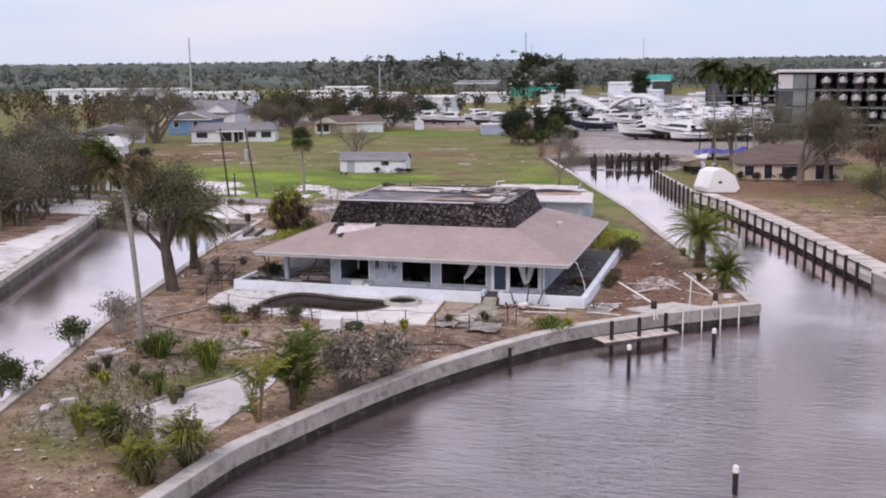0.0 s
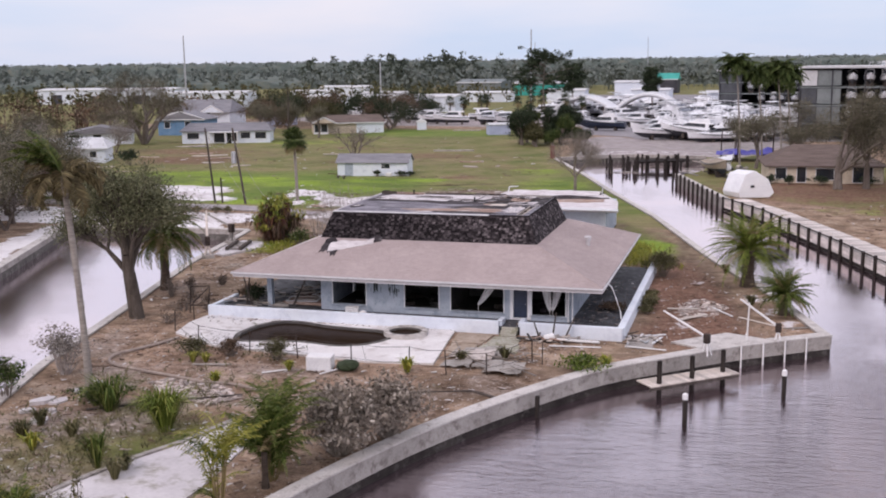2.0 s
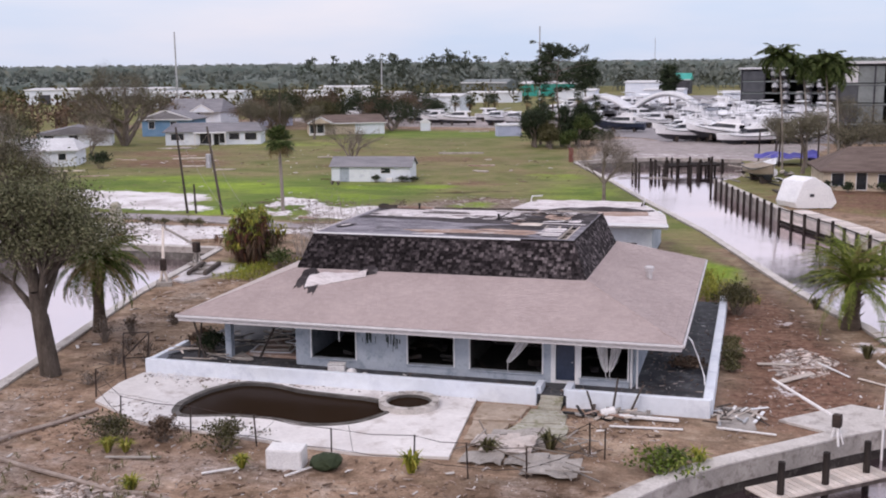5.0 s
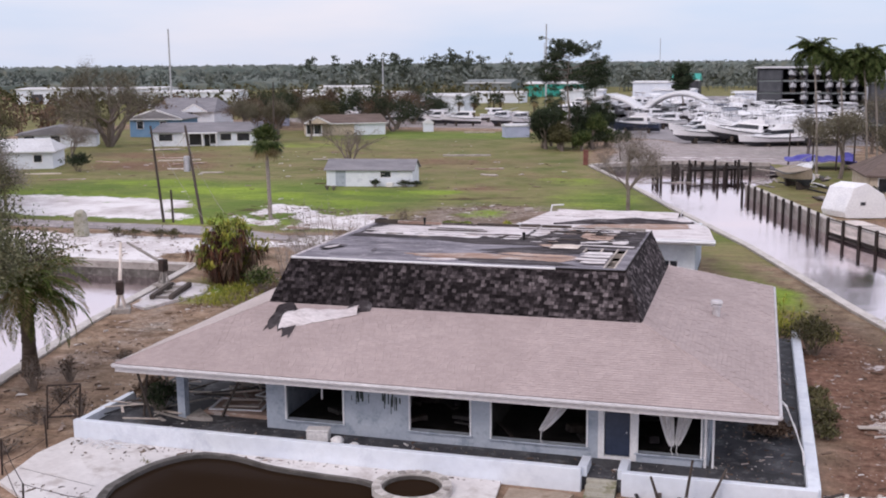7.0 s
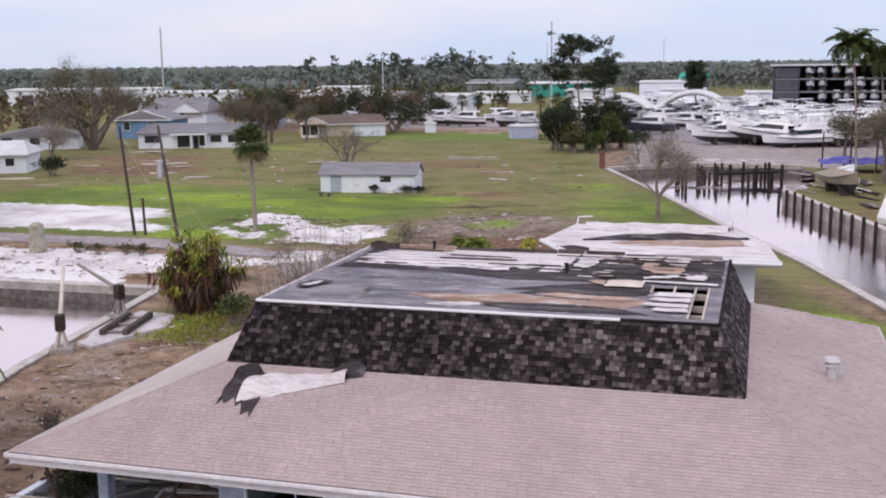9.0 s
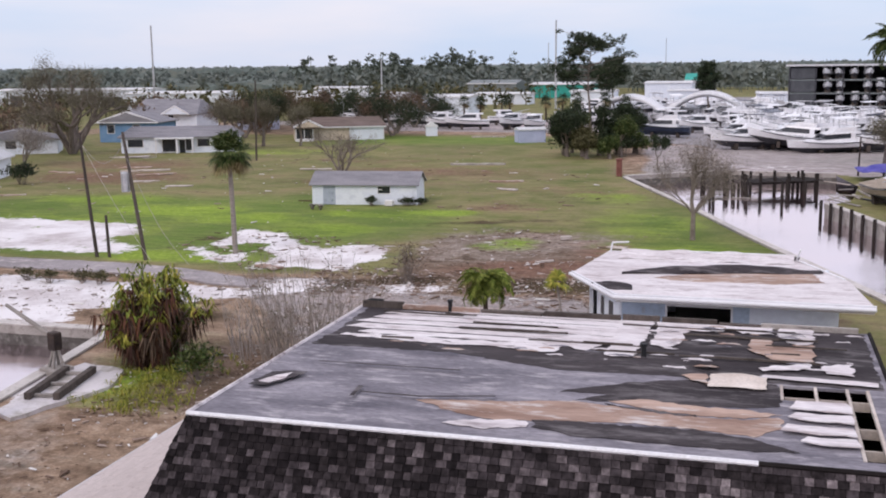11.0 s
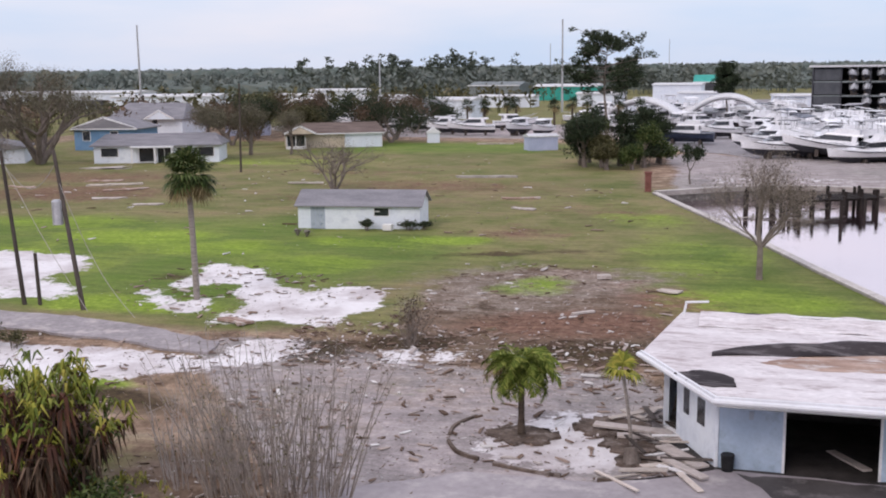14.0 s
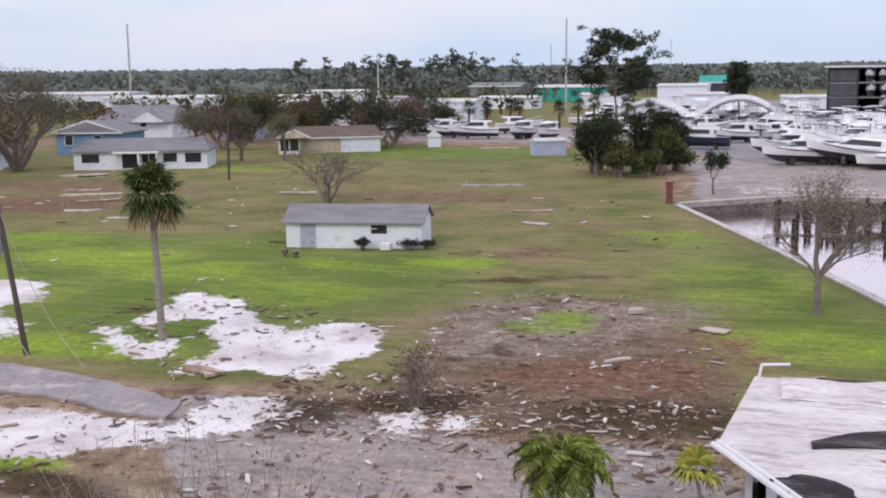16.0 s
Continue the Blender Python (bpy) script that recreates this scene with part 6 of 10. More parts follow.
def feather_palm(name, at, h, seed, label, fronds=26, ln=2.4, r=0.2, bark="palm_bark", mat="frond", lean=(0, 0), droop=1.6, pitch=(-0.6, 1.3), ll=0.5, skirt=0, curve=0.0, arc=(0, 6.283), lw=0.04, leaflets=30, dry=0.2):
    rnd = random.Random(seed)
    t = thing(name, at, label, "palm tree")
    verts, faces = [], []
    n = 10
    top = Vector((lean[0], lean[1], h))
    pts = [Vector((lean[0] * (i / n) ** 1.6 + curve * math.sin(math.pi * i / n), lean[1] * (i / n) ** 1.6, -0.1 + (h + 0.1) * i / n)) for i in range(n + 1)]
    for i in range(n):
        rr = r * (1.25 - 0.35 * min(1, i / 3)) if i < 3 else r * 0.92
        limb(verts, faces, pts[i], pts[i + 1], rr * 1.05, rr * 0.92, 9)
    if skirt:
        for k in range(60):
            a, z = rnd.uniform(0, 6.28), h - rnd.uniform(0, skirt)
            o = Vector((math.cos(a), math.sin(a), 0))
            limb(verts, faces, Vector((0, 0, z)) + o * r * 0.8, Vector((0, 0, z + 0.25)) + o * (r + 0.16), 0.05, 0.02, 4)
    pypart("trunk", verts, faces, bark, t, smooth=True)
    for k in range(fronds):
        fv, ff = [], []
        frond_geo(fv, ff, pts[-1], rnd.uniform(*arc) if arc[1] < 6 else 6.283 * k / fronds * 2.618 + rnd.uniform(-0.2, 0.2), rnd.uniform(*pitch), ln * rnd.uniform(0.8, 1.15), droop * rnd.uniform(0.75, 1.25), rnd, leaflets=leaflets, lw=lw, ll=ll)
        pypart("frond", fv, ff, mat if rnd.random() >= dry else "frond_dry", t)
    return t


def fan_palm(name, at, h, seed, label, fans=34, size=0.85, r=0.16, mat="frond", dead=0.25, bark="palm_bark", lean=(0, 0), crown=0.5):
    """A cabbage palm: a round head of fan leaves, the lowest hanging dry."""
    rnd = random.Random(seed)
    t = thing(name, at, label, "palm tree")
    verts, faces = [], []
    pts = [Vector((lean[0] * (i / 8) ** 1.5, lean[1] * (i / 8) ** 1.5, -0.1 + (h + 0.1) * i / 8)) for i in range(9)]
    for i in range(8):
        limb(verts, faces, pts[i], pts[i + 1], r * (1.2 - 0.03 * i), r * (1.17 - 0.03 * i), 8)
    pypart("trunk", verts, faces, bark, t, smooth=True)
    for k in range(fans):
        fv, ff = [], []
        yaw = rnd.uniform(0, 6.283)
        el = 1.35 - 2.5 * (k / fans) ** 0.9
        d = Vector((math.cos(yaw) * math.cos(el), math.sin(yaw) * math.cos(el), math.sin(el)))
        hub = pts[-1] + d * crown * rnd.uniform(0.7, 1.2) + Vector((0, 0, 0.15))
        limb(fv, ff, pts[-1], hub, 0.02, 0.012, 3)
        side = d.cross(Vector((0, 0, 1)))
        side = side.normalized() if side.length > 0.05 else Vector((1, 0, 0))
        upv = side.cross(d).normalized()
        for j in range(15):
            a = -1.9 + 3.8 * j / 14
            w = (d * math.cos(a) + side * math.sin(a)).normalized()
            L = size * rnd.uniform(0.75, 1.1) * (0.75 + 0.25 * math.cos(a))
            end = hub + w * L + Vector((0, 0, -0.28 * L))
            mid = hub + w * L * 0.55 + upv * 0.05
            s = w.cross(upv) * 0.055
            m = len(fv)
            fv += [tuple(hub), tuple(mid + s), tuple(end), tuple(mid - s)]
            ff.append((m, m + 1, m + 2, m + 3))
        pypart("fan_leaf", fv, ff, "frond_dry" if k > fans * (1 - dead) else mat, t)
    return t


def shrub(name, at, w, h, seed, label, leaf="leaf_green", leaves=900, leaf_size=0.08, stems=14, stem_mat="twig", upright=0.5, category="shrub"):
    """Many thin stems from one foot, with leaves along them."""
    rnd = random.Random(seed)
    t = thing(name, at, label, category)
    verts, faces, lv, lf = [], [], [], []
    ends = []
    for k in range(stems):
        a, s = rnd.uniform(0, 6.283), abs(rnd.gauss(0, 0.5))
        e = Vector((math.cos(a) * s * w * 0.6, math.sin(a) * s * w * 0.6, h * rnd.uniform(0.55, 1.0) * (1 - 0.35 * min(1, s))))
        b0 = Vector((math.cos(a) * w * 0.08, math.sin(a) * w * 0.08, -0.05))
        m = b0.lerp(e, 0.5) + Vector((rnd.gauss(0, 0.05 * w), rnd.gauss(0, 0.05 * w), 0.08 * h))
        limb(verts, faces, b0, m, 0.022, 0.016, 4)
        limb(verts, faces, m, e, 0.016, 0.007, 3)
        ends.append((b0, m, e))
        for _ in range(4):
            q = m.lerp(e, rnd.random())
            x = q + Vector((rnd.gauss(0, 0.14 * w), rnd.gauss(0, 0.14 * w), rnd.uniform(0.0, 0.18 * h)))
            limb(verts, faces, q, x, 0.008, 0.004, 3)
            ends.append((q, q.lerp(x, 0.5), x))
    pypart("stem", verts, faces, stem_mat, t)
    for _ in range(leaves):
        b0, m, e = rnd.choice(ends)
        u = rnd.random() ** upright
        q = m.lerp(e, u) + Vector((rnd.gauss(0, 0.07 * w), rnd.gauss(0, 0.07 * w), rnd.gauss(0, 0.06 * h)))
        if q.z > 0.02:
            leaf_quads(lv, lf, q, leaf_size, rnd)
    if leaves:
        pypart("foliage", lv, lf, leaf, t)
    return t


def clump(name, at, w, h, seed, label, mat="leaf_yellow", blades=70, bw=0.05, category="grass clump"):
    """Long arching blades from one foot."""
    rnd = random.Random(seed)
    fv, ff = [], []
    for k in range(blades):
        a, s = rnd.uniform(0, 6.283), rnd.uniform(0.1, 1.0)
        o = Vector((math.cos(a), math.sin(a), 0))
        side = Vector((-o.y, o.x, 0)) * bw
        b0 = o * 0.12 * w * rnd.random()
        m = b0 + o * s * w * 0.28 + Vector((0, 0, h * rnd.uniform(0.6, 0.95)))
        e = b0 + o * s * w * 0.62 + Vector((0, 0, h * rnd.uniform(0.45, 1.05)))
        i = len(fv)
        fv += [tuple(b0 - side * 0.5), tuple(b0 + side * 0.5), tuple(m + side), tuple(m - side), tuple(e)]
        ff += [(i, i + 1, i + 2, i + 3), (i + 3, i + 2, i + 4)]
    ob = pypart(name, fv, ff, mat)
    ob.matrix_basis = pose(*at)
    return tagged(ob, label, category)


def blades(verts, faces, p, rnd, n, ln, bw, lift, drop):
    """A tuft of long narrow leaves that rise and then hang."""
    for _ in range(n):
        a = rnd.uniform(0, 6.283)
        o = Vector((math.cos(a), math.sin(a), 0))
        side = Vector((-o.y, o.x, rnd.uniform(-0.5, 0.5))) * bw
        L = ln * rnd.uniform(0.6, 1.2)
        m = p + o * L * 0.4 + Vector((0, 0, L * lift * rnd.uniform(0.5, 1.2)))
        e = p + o * L * 0.85 + Vector((0, 0, L * (lift - drop) * rnd.uniform(0.6, 1.3)))
        i = len(verts)
        verts += [tuple(p), tuple(m + side), tuple(e), tuple(m - side)]
        faces.append((i, i + 1, i + 2, i + 3))


# ---- the yard ----
tree("broadleaf_tree", (-6.3, -1.7, 0), 10.4, 4, "half-stripped broadleaf tree with a grey trunk on the canal bank", "leaf_feather", 40000, 0.085, 5, 0.42, 0.15, 0.36, "bark_dark", lean=(-0.13, 0.0), fork=0.22, kids=4, fuzz=0.55, straight=True)
feather_palm("date_palm", (-9.0, 6.6, 0), 4.2, 8, "shaggy dark-trunked palm with drooping fronds", 100, 3.5, 0.36, "palm_dark", "frond", droop=1.7, pitch=(-0.6, 1.3), ll=0.55, skirt=1.4, lw=0.035, leaflets=44, dry=0.3)
tall_palm = feather_palm("coconut_palm", (0.6, -17.2, 0), 11.0, 5, "tall leaning palm with storm-torn drooping fronds", 22, 3.0, 0.18, "palm_bark", "frond_brown", lean=(-1.7, 1.4), droop=2.5, pitch=(-0.2, 1.2), ll=0.75, lw=0.07, leaflets=44)
rnd = random.Random(58)
for k in range(9):
    fv, ff = [], []
    frond_geo(fv, ff, Vector((-1.7, 1.4, 10.95)), rnd.uniform(2.9, 4.1), rnd.uniform(0.75, 1.25), rnd.uniform(2.8, 3.6), rnd.uniform(1.0, 1.7), rnd, leaflets=44, lw=0.06, ll=0.7)
    pypart("frond", fv, ff, "frond", tall_palm, "green frond swept aside by wind")
feather_palm("date_palm", (32.7, 17.4, 0), 2.7, 6, "stout green palm with a dark fibrous trunk by the seawall", 120, 3.6, 0.48, "palm_dark", "frond_lime", droop=1.35, pitch=(-0.35, 1.4), ll=0.42, skirt=2.2, lw=0.026, leaflets=52, dry=0.12)
feather_palm("date_palm", (35.0, 8.6, 0), 1.25, 16, "bushy young green palm leaning over the seawall", 110, 2.2, 0.30, "palm_dark", "frond", droop=1.5, pitch=(-0.1, 1.5), ll=0.36, skirt=0.9, lw=0.022, leaflets=40, dry=0.1)

rnd = random.Random(14)
croton = thing("croton_shrub", (-10.2, 28.8, 0), "large ragged shrub, yellow-green shoots over dead rusty leaves", "shrub")
sv, sf, foliage = [], [], {"leaf_dead": ([], []), "leaf_rust": ([], []), "leaf_yellow": ([], []), "frond_lime": ([], []), "leaf_green": ([], [])}
for k in range(80):
    a, lean_ = rnd.uniform(0, 6.283), math.sqrt(rnd.random())
    o = Vector((math.cos(a), math.sin(a), 0))
    hh = rnd.uniform(2.0, 4.5) * (1.0 - 0.45 * lean_ * lean_)
    b0 = o * 0.5 * lean_ + Vector((0, 0, -0.05))
    tip = o * 2.45 * lean_ * rnd.uniform(0.7, 1.15) + Vector((0, 0, hh))
    mid = b0.lerp(tip, 0.55) + Vector((rnd.gauss(0, 0.12), rnd.gauss(0, 0.12), 0.25))
    limb(sv, sf, b0, mid, 0.035, 0.022, 4)
    limb(sv, sf, mid, tip, 0.022, 0.010, 4)
    for q in range(9):
        u = q / 8
        p = (b0.lerp(mid, u * 2) if u < 0.5 else mid.lerp(tip, u * 2 - 1)) + Vector((rnd.gauss(0, 0.14), rnd.gauss(0, 0.14), rnd.gauss(0, 0.08)))
        if p.z < 0.25:
            continue
        r_ = rnd.random()
        if (u > 0.80 and p.z > 2.0) or (p.x < -0.8 and u > 0.55 and p.z > 1.0) or (p.x < -1.0 and p.z < 1.3):
            m = "leaf_yellow" if r_ < 0.42 else "frond_lime" if r_ < 0.8 else "leaf_rust"
        elif p.x > 0.7 and p.z < 1.9:
            m = "leaf_green" if r_ < 0.5 else "leaf_yellow" if r_ < 0.75 else "leaf_dead"
        else:
            m = "leaf_rust" if r_ < 0.5 else "leaf_dead" if r_ < 0.9 else "leaf_yellow"
        dry_ = m in ("leaf_dead", "leaf_rust")
        blades(*foliage[m], p, rnd, 12 if dry_ else 9, 0.72 if dry_ else 0.66, 0.05 if dry_ else 0.05, 0.12 if dry_ else 0.8, 1.25 if dry_ else 0.5)
pypart("stem", sv, sf, "twig", croton)
for m, (fv, ff) in foliage.items():
    pypart("foliage", fv, ff, m, croton, {"leaf_dead": "dead brown hanging leaves", "leaf_rust": "rusty purple leaves", "frond_lime": "lime-green shoots", "leaf_yellow": "yellow-green shoots", "leaf_green": "dark green leaves"}[m])


def whips(name, at, rx, ry, h, count, seed, label, mat="twig_pale"):
    """A thicket of thin upright leafless stems with a few side twigs."""
    rnd = random.Random(seed)
    t = thing(name, at, label, "shrub")
    verts, faces = [], []
    for k in range(count):
        a, q = rnd.uniform(0, 6.283), math.sqrt(rnd.random())
        p = Vector((math.cos(a) * q * rx, math.sin(a) * q * ry, -0.05))
        d = Vector((p.x * 0.12 + rnd.gauss(0, 0.12), p.y * 0.12 + rnd.gauss(0, 0.12), 1)).normalized()
        L = h * rnd.uniform(0.45, 1.0)
        m = p + d * L * 0.5 + Vector((rnd.gauss(0, 0.1), rnd.gauss(0, 0.1), 0))
        e = m + (d + Vector((rnd.gauss(0, 0.15), rnd.gauss(0, 0.15), 0))) * L * 0.5
        limb(verts, faces, p, m, 0.024, 0.017, 4)
        limb(verts, faces, m, e, 0.017, 0.007, 3)
        for _ in range(5):
            u = p.lerp(m, rnd.uniform(0.5, 1)) if rnd.random() < 0.4 else m.lerp(e, rnd.random())
            w = u + Vector((rnd.gauss(0, 0.28), rnd.gauss(0, 0.28), rnd.uniform(0.2, 0.7)))
            limb(verts, faces, u, w, 0.009, 0.004, 3)
    pypart("stem", verts, faces, mat, t)
    lv, lf = [], []
    for _ in range(count * 9):
        q = verts[rnd.randrange(len(verts))]
        if q[2] > 0.8:
            leaf_quads(lv, lf, Vector(q) + Vector((rnd.gauss(0, 0.1), rnd.gauss(0, 0.1), 0)), 0.05, rnd)
    pypart("foliage", lv, lf, "leaf_mid", t, "a few dry leaves")
    return t


shrub("weedy_shrub", (-6.8, 26.6, 0), 2.2, 1.7, 17, "low green shrub beside a bigger one", "leaf_green", 900, 0.10, 18)
whips("bare_shrub", (-3.0, 30.2, 0), 2.4, 1.5, 5.4, 140, 18, "thicket of tall grey leafless stems", "twig_mid")
whips("bare_shrub", (-6.0, 31.0, 0), 1.4, 1.0, 3.4, 40, 19, "low thicket of pale leafless stems")
rnd = random.Random(71)
fv, ff = [], []
for k in range(260):
    x = rnd.gauss(-8.0, 1.1)
    y = 21.5 + 9.0 * rnd.random()
    x += -0.16 * (y - 25)
    blades(fv, ff, Vector((x, y, 0.0)), rnd, 7, 0.38, 0.02, 0.9, 0.3)
tagged(pypart("weed_patch", fv, ff, "leaf_yellow"), "yellow-green weeds growing along bare soil", "weeds", kind="stuff")
fv, ff = [], []
for k in range(300):
    x, y = rnd.gauss(23.6, 1.2), 22 + 11 * rnd.random()
    blades(fv, ff, Vector((x - 0.25 * (y - 26), y, 0.0)), rnd, 9, 0.6, 0.022, 0.95, 0.3)
tagged(pypart("weed_patch", fv, ff, "leaf_yellow"), "yellow-green weeds growing behind the house", "weeds", kind="stuff")
fv, ff = [], []
for k in range(520):
    x, y = rnd.gauss(5.0, 2.8), rnd.gauss(-24.0, 5.5)
    if x < 7.4 + 0.3 * (y + 26) and x > -1.5:
        blades(fv, ff, Vector((x, y, 0.0)), rnd, 7, 0.34, 0.02, 0.9, 0.35)
tagged(pypart("weed_patch", fv, ff, "leaf_mid"), "olive weeds spread over the front yard", "weeds", kind="stuff")
# front corner planting
feather_palm("young_palm", (14.7, -26.2, 0), 1.5, 21, "young green palm with a short trunk", 20, 2.0, 0.14, "palm_dark", "frond", droop=1.1, pitch=(0.4, 1.45), ll=0.4)
shrub("dry_shrub", (16.2, -22.0, 0), 3.9, 3.2, 23, "beige leafless shrub full of dry tangled twigs", "leaf_beige", 3400, 0.13, 190, "twig_beige", 1.4)
shrub("dry_shrub", (17.6, -19.6, 0), 3.6, 2.9, 24, "beige leafless shrub full of dry tangled twigs", "leaf_beige", 2900, 0.13, 170, "twig_beige", 1.4)
shrub("dry_shrub", (14.2, -17.8, 0), 2.8, 1.7, 124, "low beige leafless shrub", "leaf_beige", 1100, 0.10, 70, "twig_beige", 1.4)


def areca(at, canes, h, seed, label, mat="frond_yellow", fronds=3, low=0.05):
    """A clump of thin canes, each with a few arched yellow-green fronds."""
    rnd = random.Random(seed)
    t = thing("areca_palm", at, label, "palm tree")
    for k in range(canes):
        a, s = rnd.uniform(0, 6.283), rnd.uniform(0.05, 0.42)
        b0 = Vector((math.cos(a) * s * 0.4, math.sin(a) * s * 0.4, -0.05))
        hh = h * rnd.uniform(low, 0.52)
        e = b0 + Vector((math.cos(a) * s * 0.9, math.sin(a) * s * 0.9, hh))
        cv, cf = [], []
        limb(cv, cf, b0, e, 0.035, 0.022, 5)
        pypart("cane", cv, cf, "frond_dry", t)
        for q in range(fronds):
            fv, ff = [], []
            frond_geo(fv, ff, e, rnd.uniform(0, 6.283), rnd.uniform(1.0, 1.5), h * rnd.uniform(0.45, 0.62), rnd.uniform(1.2, 2.4), rnd, leaflets=28, lw=0.028, ll=0.40, tilt=0.8)
            pypart("frond", fv, ff, mat if rnd.random() < 0.75 else "frond", t)
    return t


areca((12.6, -36.9, 0), 9, 2.8, 27, "yellow-green cane palm near the seawall")
areca((12.6, -33.6, 0), 9, 2.6, 28, "yellow-green cane palm near the seawall")
areca((8.6, -33.4, 0), 6, 2.6, 128, "yellow-green cane palm in weeds")
shrub("thin_shrub", (12.0, -36.0, 0), 1.6, 4.2, 29, "thin leafless stems standing in weeds", "leaf_olive", 260, 0.07, 12, "twig")
PATH_L = [(9.9, -19.4), (9.0, -22.7), (8.0, -24.9), (6.9, -28.4), (6.6, -30.4)]
PATH_R = [(11.6, -20.4), (12.2, -24.8), (12.3, -29.0), (12.2, -32.2), (10.6, -33.2), (8.6, -31.6)]
path_ = rag(PATH_R + PATH_L[::-1], 1.0, 0.10, 7)
bm = B()
prism(bm, path_, -0.05, 0.05)
tagged(part("garden_path", bm, "path"), "pale wet concrete garden path", "path", kind="structure")
bm = B()
strip(bm, PATH_L, -0.26, 0.0, -0.05, 0.14)
tagged(part("path_kerb", bm, "concrete"), "raised concrete kerb along the garden path", "kerb", kind="structure")
areca((13.9, -28.5, 0), 9, 4.3, 130, "tall yellow-green cane palm by the seawall")
areca((14.6, -25.4, 0), 16, 5.0, 131, "tall upright green cane palm by the seawall", "frond", 4, 0.02)
areca((14.5, -24.4, 0), 10, 4.7, 138, "tall upright green cane palm by the seawall", "frond", 4, 0.02)
shrub("weedy_shrub", (24.3, -7.4, 0), 2.6, 0.9, 139, "bright green weeds behind the seawall", "leaf_lime", 900, 0.11, 40)
shrub("weedy_shrub", (-1.4, -28.2, 0), 2.6, 2.4, 136, "dark green weeds on the canal edge", "leaf_green", 1500, 0.11, 26)
shrub("dark_shrub", (1.8, -18.3, 0), 2.4, 0.9, 34, "low dark shrub at the foot of a palm", "leaf_green", 700, 0.10, 18)
shrub("canal_shrub", (-3.2, -18.8, 0), 2.2, 2.2, 36, "dark green shrub on the canal edge", "leaf_green", 1400, 0.10, 24)
shrub("silver_shrub", (-2.9, -14.4, 0), 3.0, 2.8, 37, "silvery grey leggy shrub on the canal edge", "leaf_grey", 1500, 0.09, 40, "twig_pale")
shrub("canal_shrub", (-0.8, -27.4, 0), 2.0, 2.0, 38, "dark green shrub on the canal edge", "leaf_green", 1100, 0.10, 20)
for k, (x, y, w, h, m) in enumerate(((2.2, -9.3, 2.1, 1.1, "leaf_olive"), (4.3, -8.9, 1.7, 1.0, "leaf_dead"), (7.2, -8.9, 1.9, 1.25, "leaf_olive"), (26.4, 7.0, 1.1, 0.6, "leaf_olive"), (26.4, 8.6, 1.2, 0.7, "leaf_olive"), (26.3, 10.2, 1.1, 0.6, "leaf_mid"), (26.3, 12.2, 1.0, 0.5, "leaf_mid"))):
    shrub("round_shrub", (x, y, 0), w, h, 70 + k, "small rounded half-dead shrub", m, 1300, 0.07, 40)
shrub("hedge_bush", (26.4, 19.4, 0), 2.4, 2.0, 80, "rounded olive-brown bush by the side wall", "leaf_olive", 3600, 0.08, 50)
for k, (x, y, w, h, m, n_) in enumerate(((7.3, -21.2, 3.0, 1.9, "frond_lime", 300), (3.1, -19.3, 3.2, 1.6, "frond", 170), (2.0, -18.8, 1.4, 1.1, "frond", 90), (6.9, -26.0, 1.5, 1.5, "frond", 70), (8.4, -27.0, 1.2, 0.9, "leaf_mid", 80), (13.4, -34.4, 3.2, 1.4, "leaf_mid", 320), (13.3, -34.2, 2.6, 1.9, "frond_yellow", 110), (12.7, -36.8, 2.8, 1.5, "leaf_mid", 260), (12.6, -36.6, 2.2, 1.9, "frond_yellow", 70), (9.4, -33.0, 3.4, 1.4, "leaf_mid", 320), (8.4, -32.4, 3.0, 1.3, "leaf_mid", 260), (7.7, -32.2, 1.8, 1.7, "frond", 150), (6.4, -32.2, 1.6, 1.6, "frond_yellow", 120), (6.0, -31.0, 1.4, 1.0, "leaf_mid", 120), (3.6, -23.0, 1.3, 0.8, "leaf_mid", 90), (5.2, -24.2, 1.5, 0.7, "leaf_mid", 90), (1.4, -23.6, 1.5, 0.8, "leaf_olive", 90), (4.8, -19.0, 1.4, 0.7, "leaf_mid", 80))):
    clump("grass_clump", (x, y, 0), w, h, 640 + k, {"leaf_mid": "clump of dry olive grass on bare soil", "leaf_olive": "clump of dull olive grass on bare soil", "frond_yellow": "yellow-green spiky grass clump in the yard"}.get(m, "bright green clump of long blades in the yard"), m, n_, 0.03)
# thin canes with a few leaves at their tips
for k, (x, y, h) in enumerate(((10.0, -31.8, 3.2), (9.3, -33.0, 2.8), (13.2, -34.0, 2.9), (13.7, -34.2, 3.3), (12.6, -36.4, 3.4), (6.6, -31.6, 2.2))):
    shrub("thin_shrub", (x, y, 0), 0.7, h, 660 + k, "thin bare canes with a few leaves at the tips", "leaf_mid", 120, 0.09, 4, "twig", 0.9)
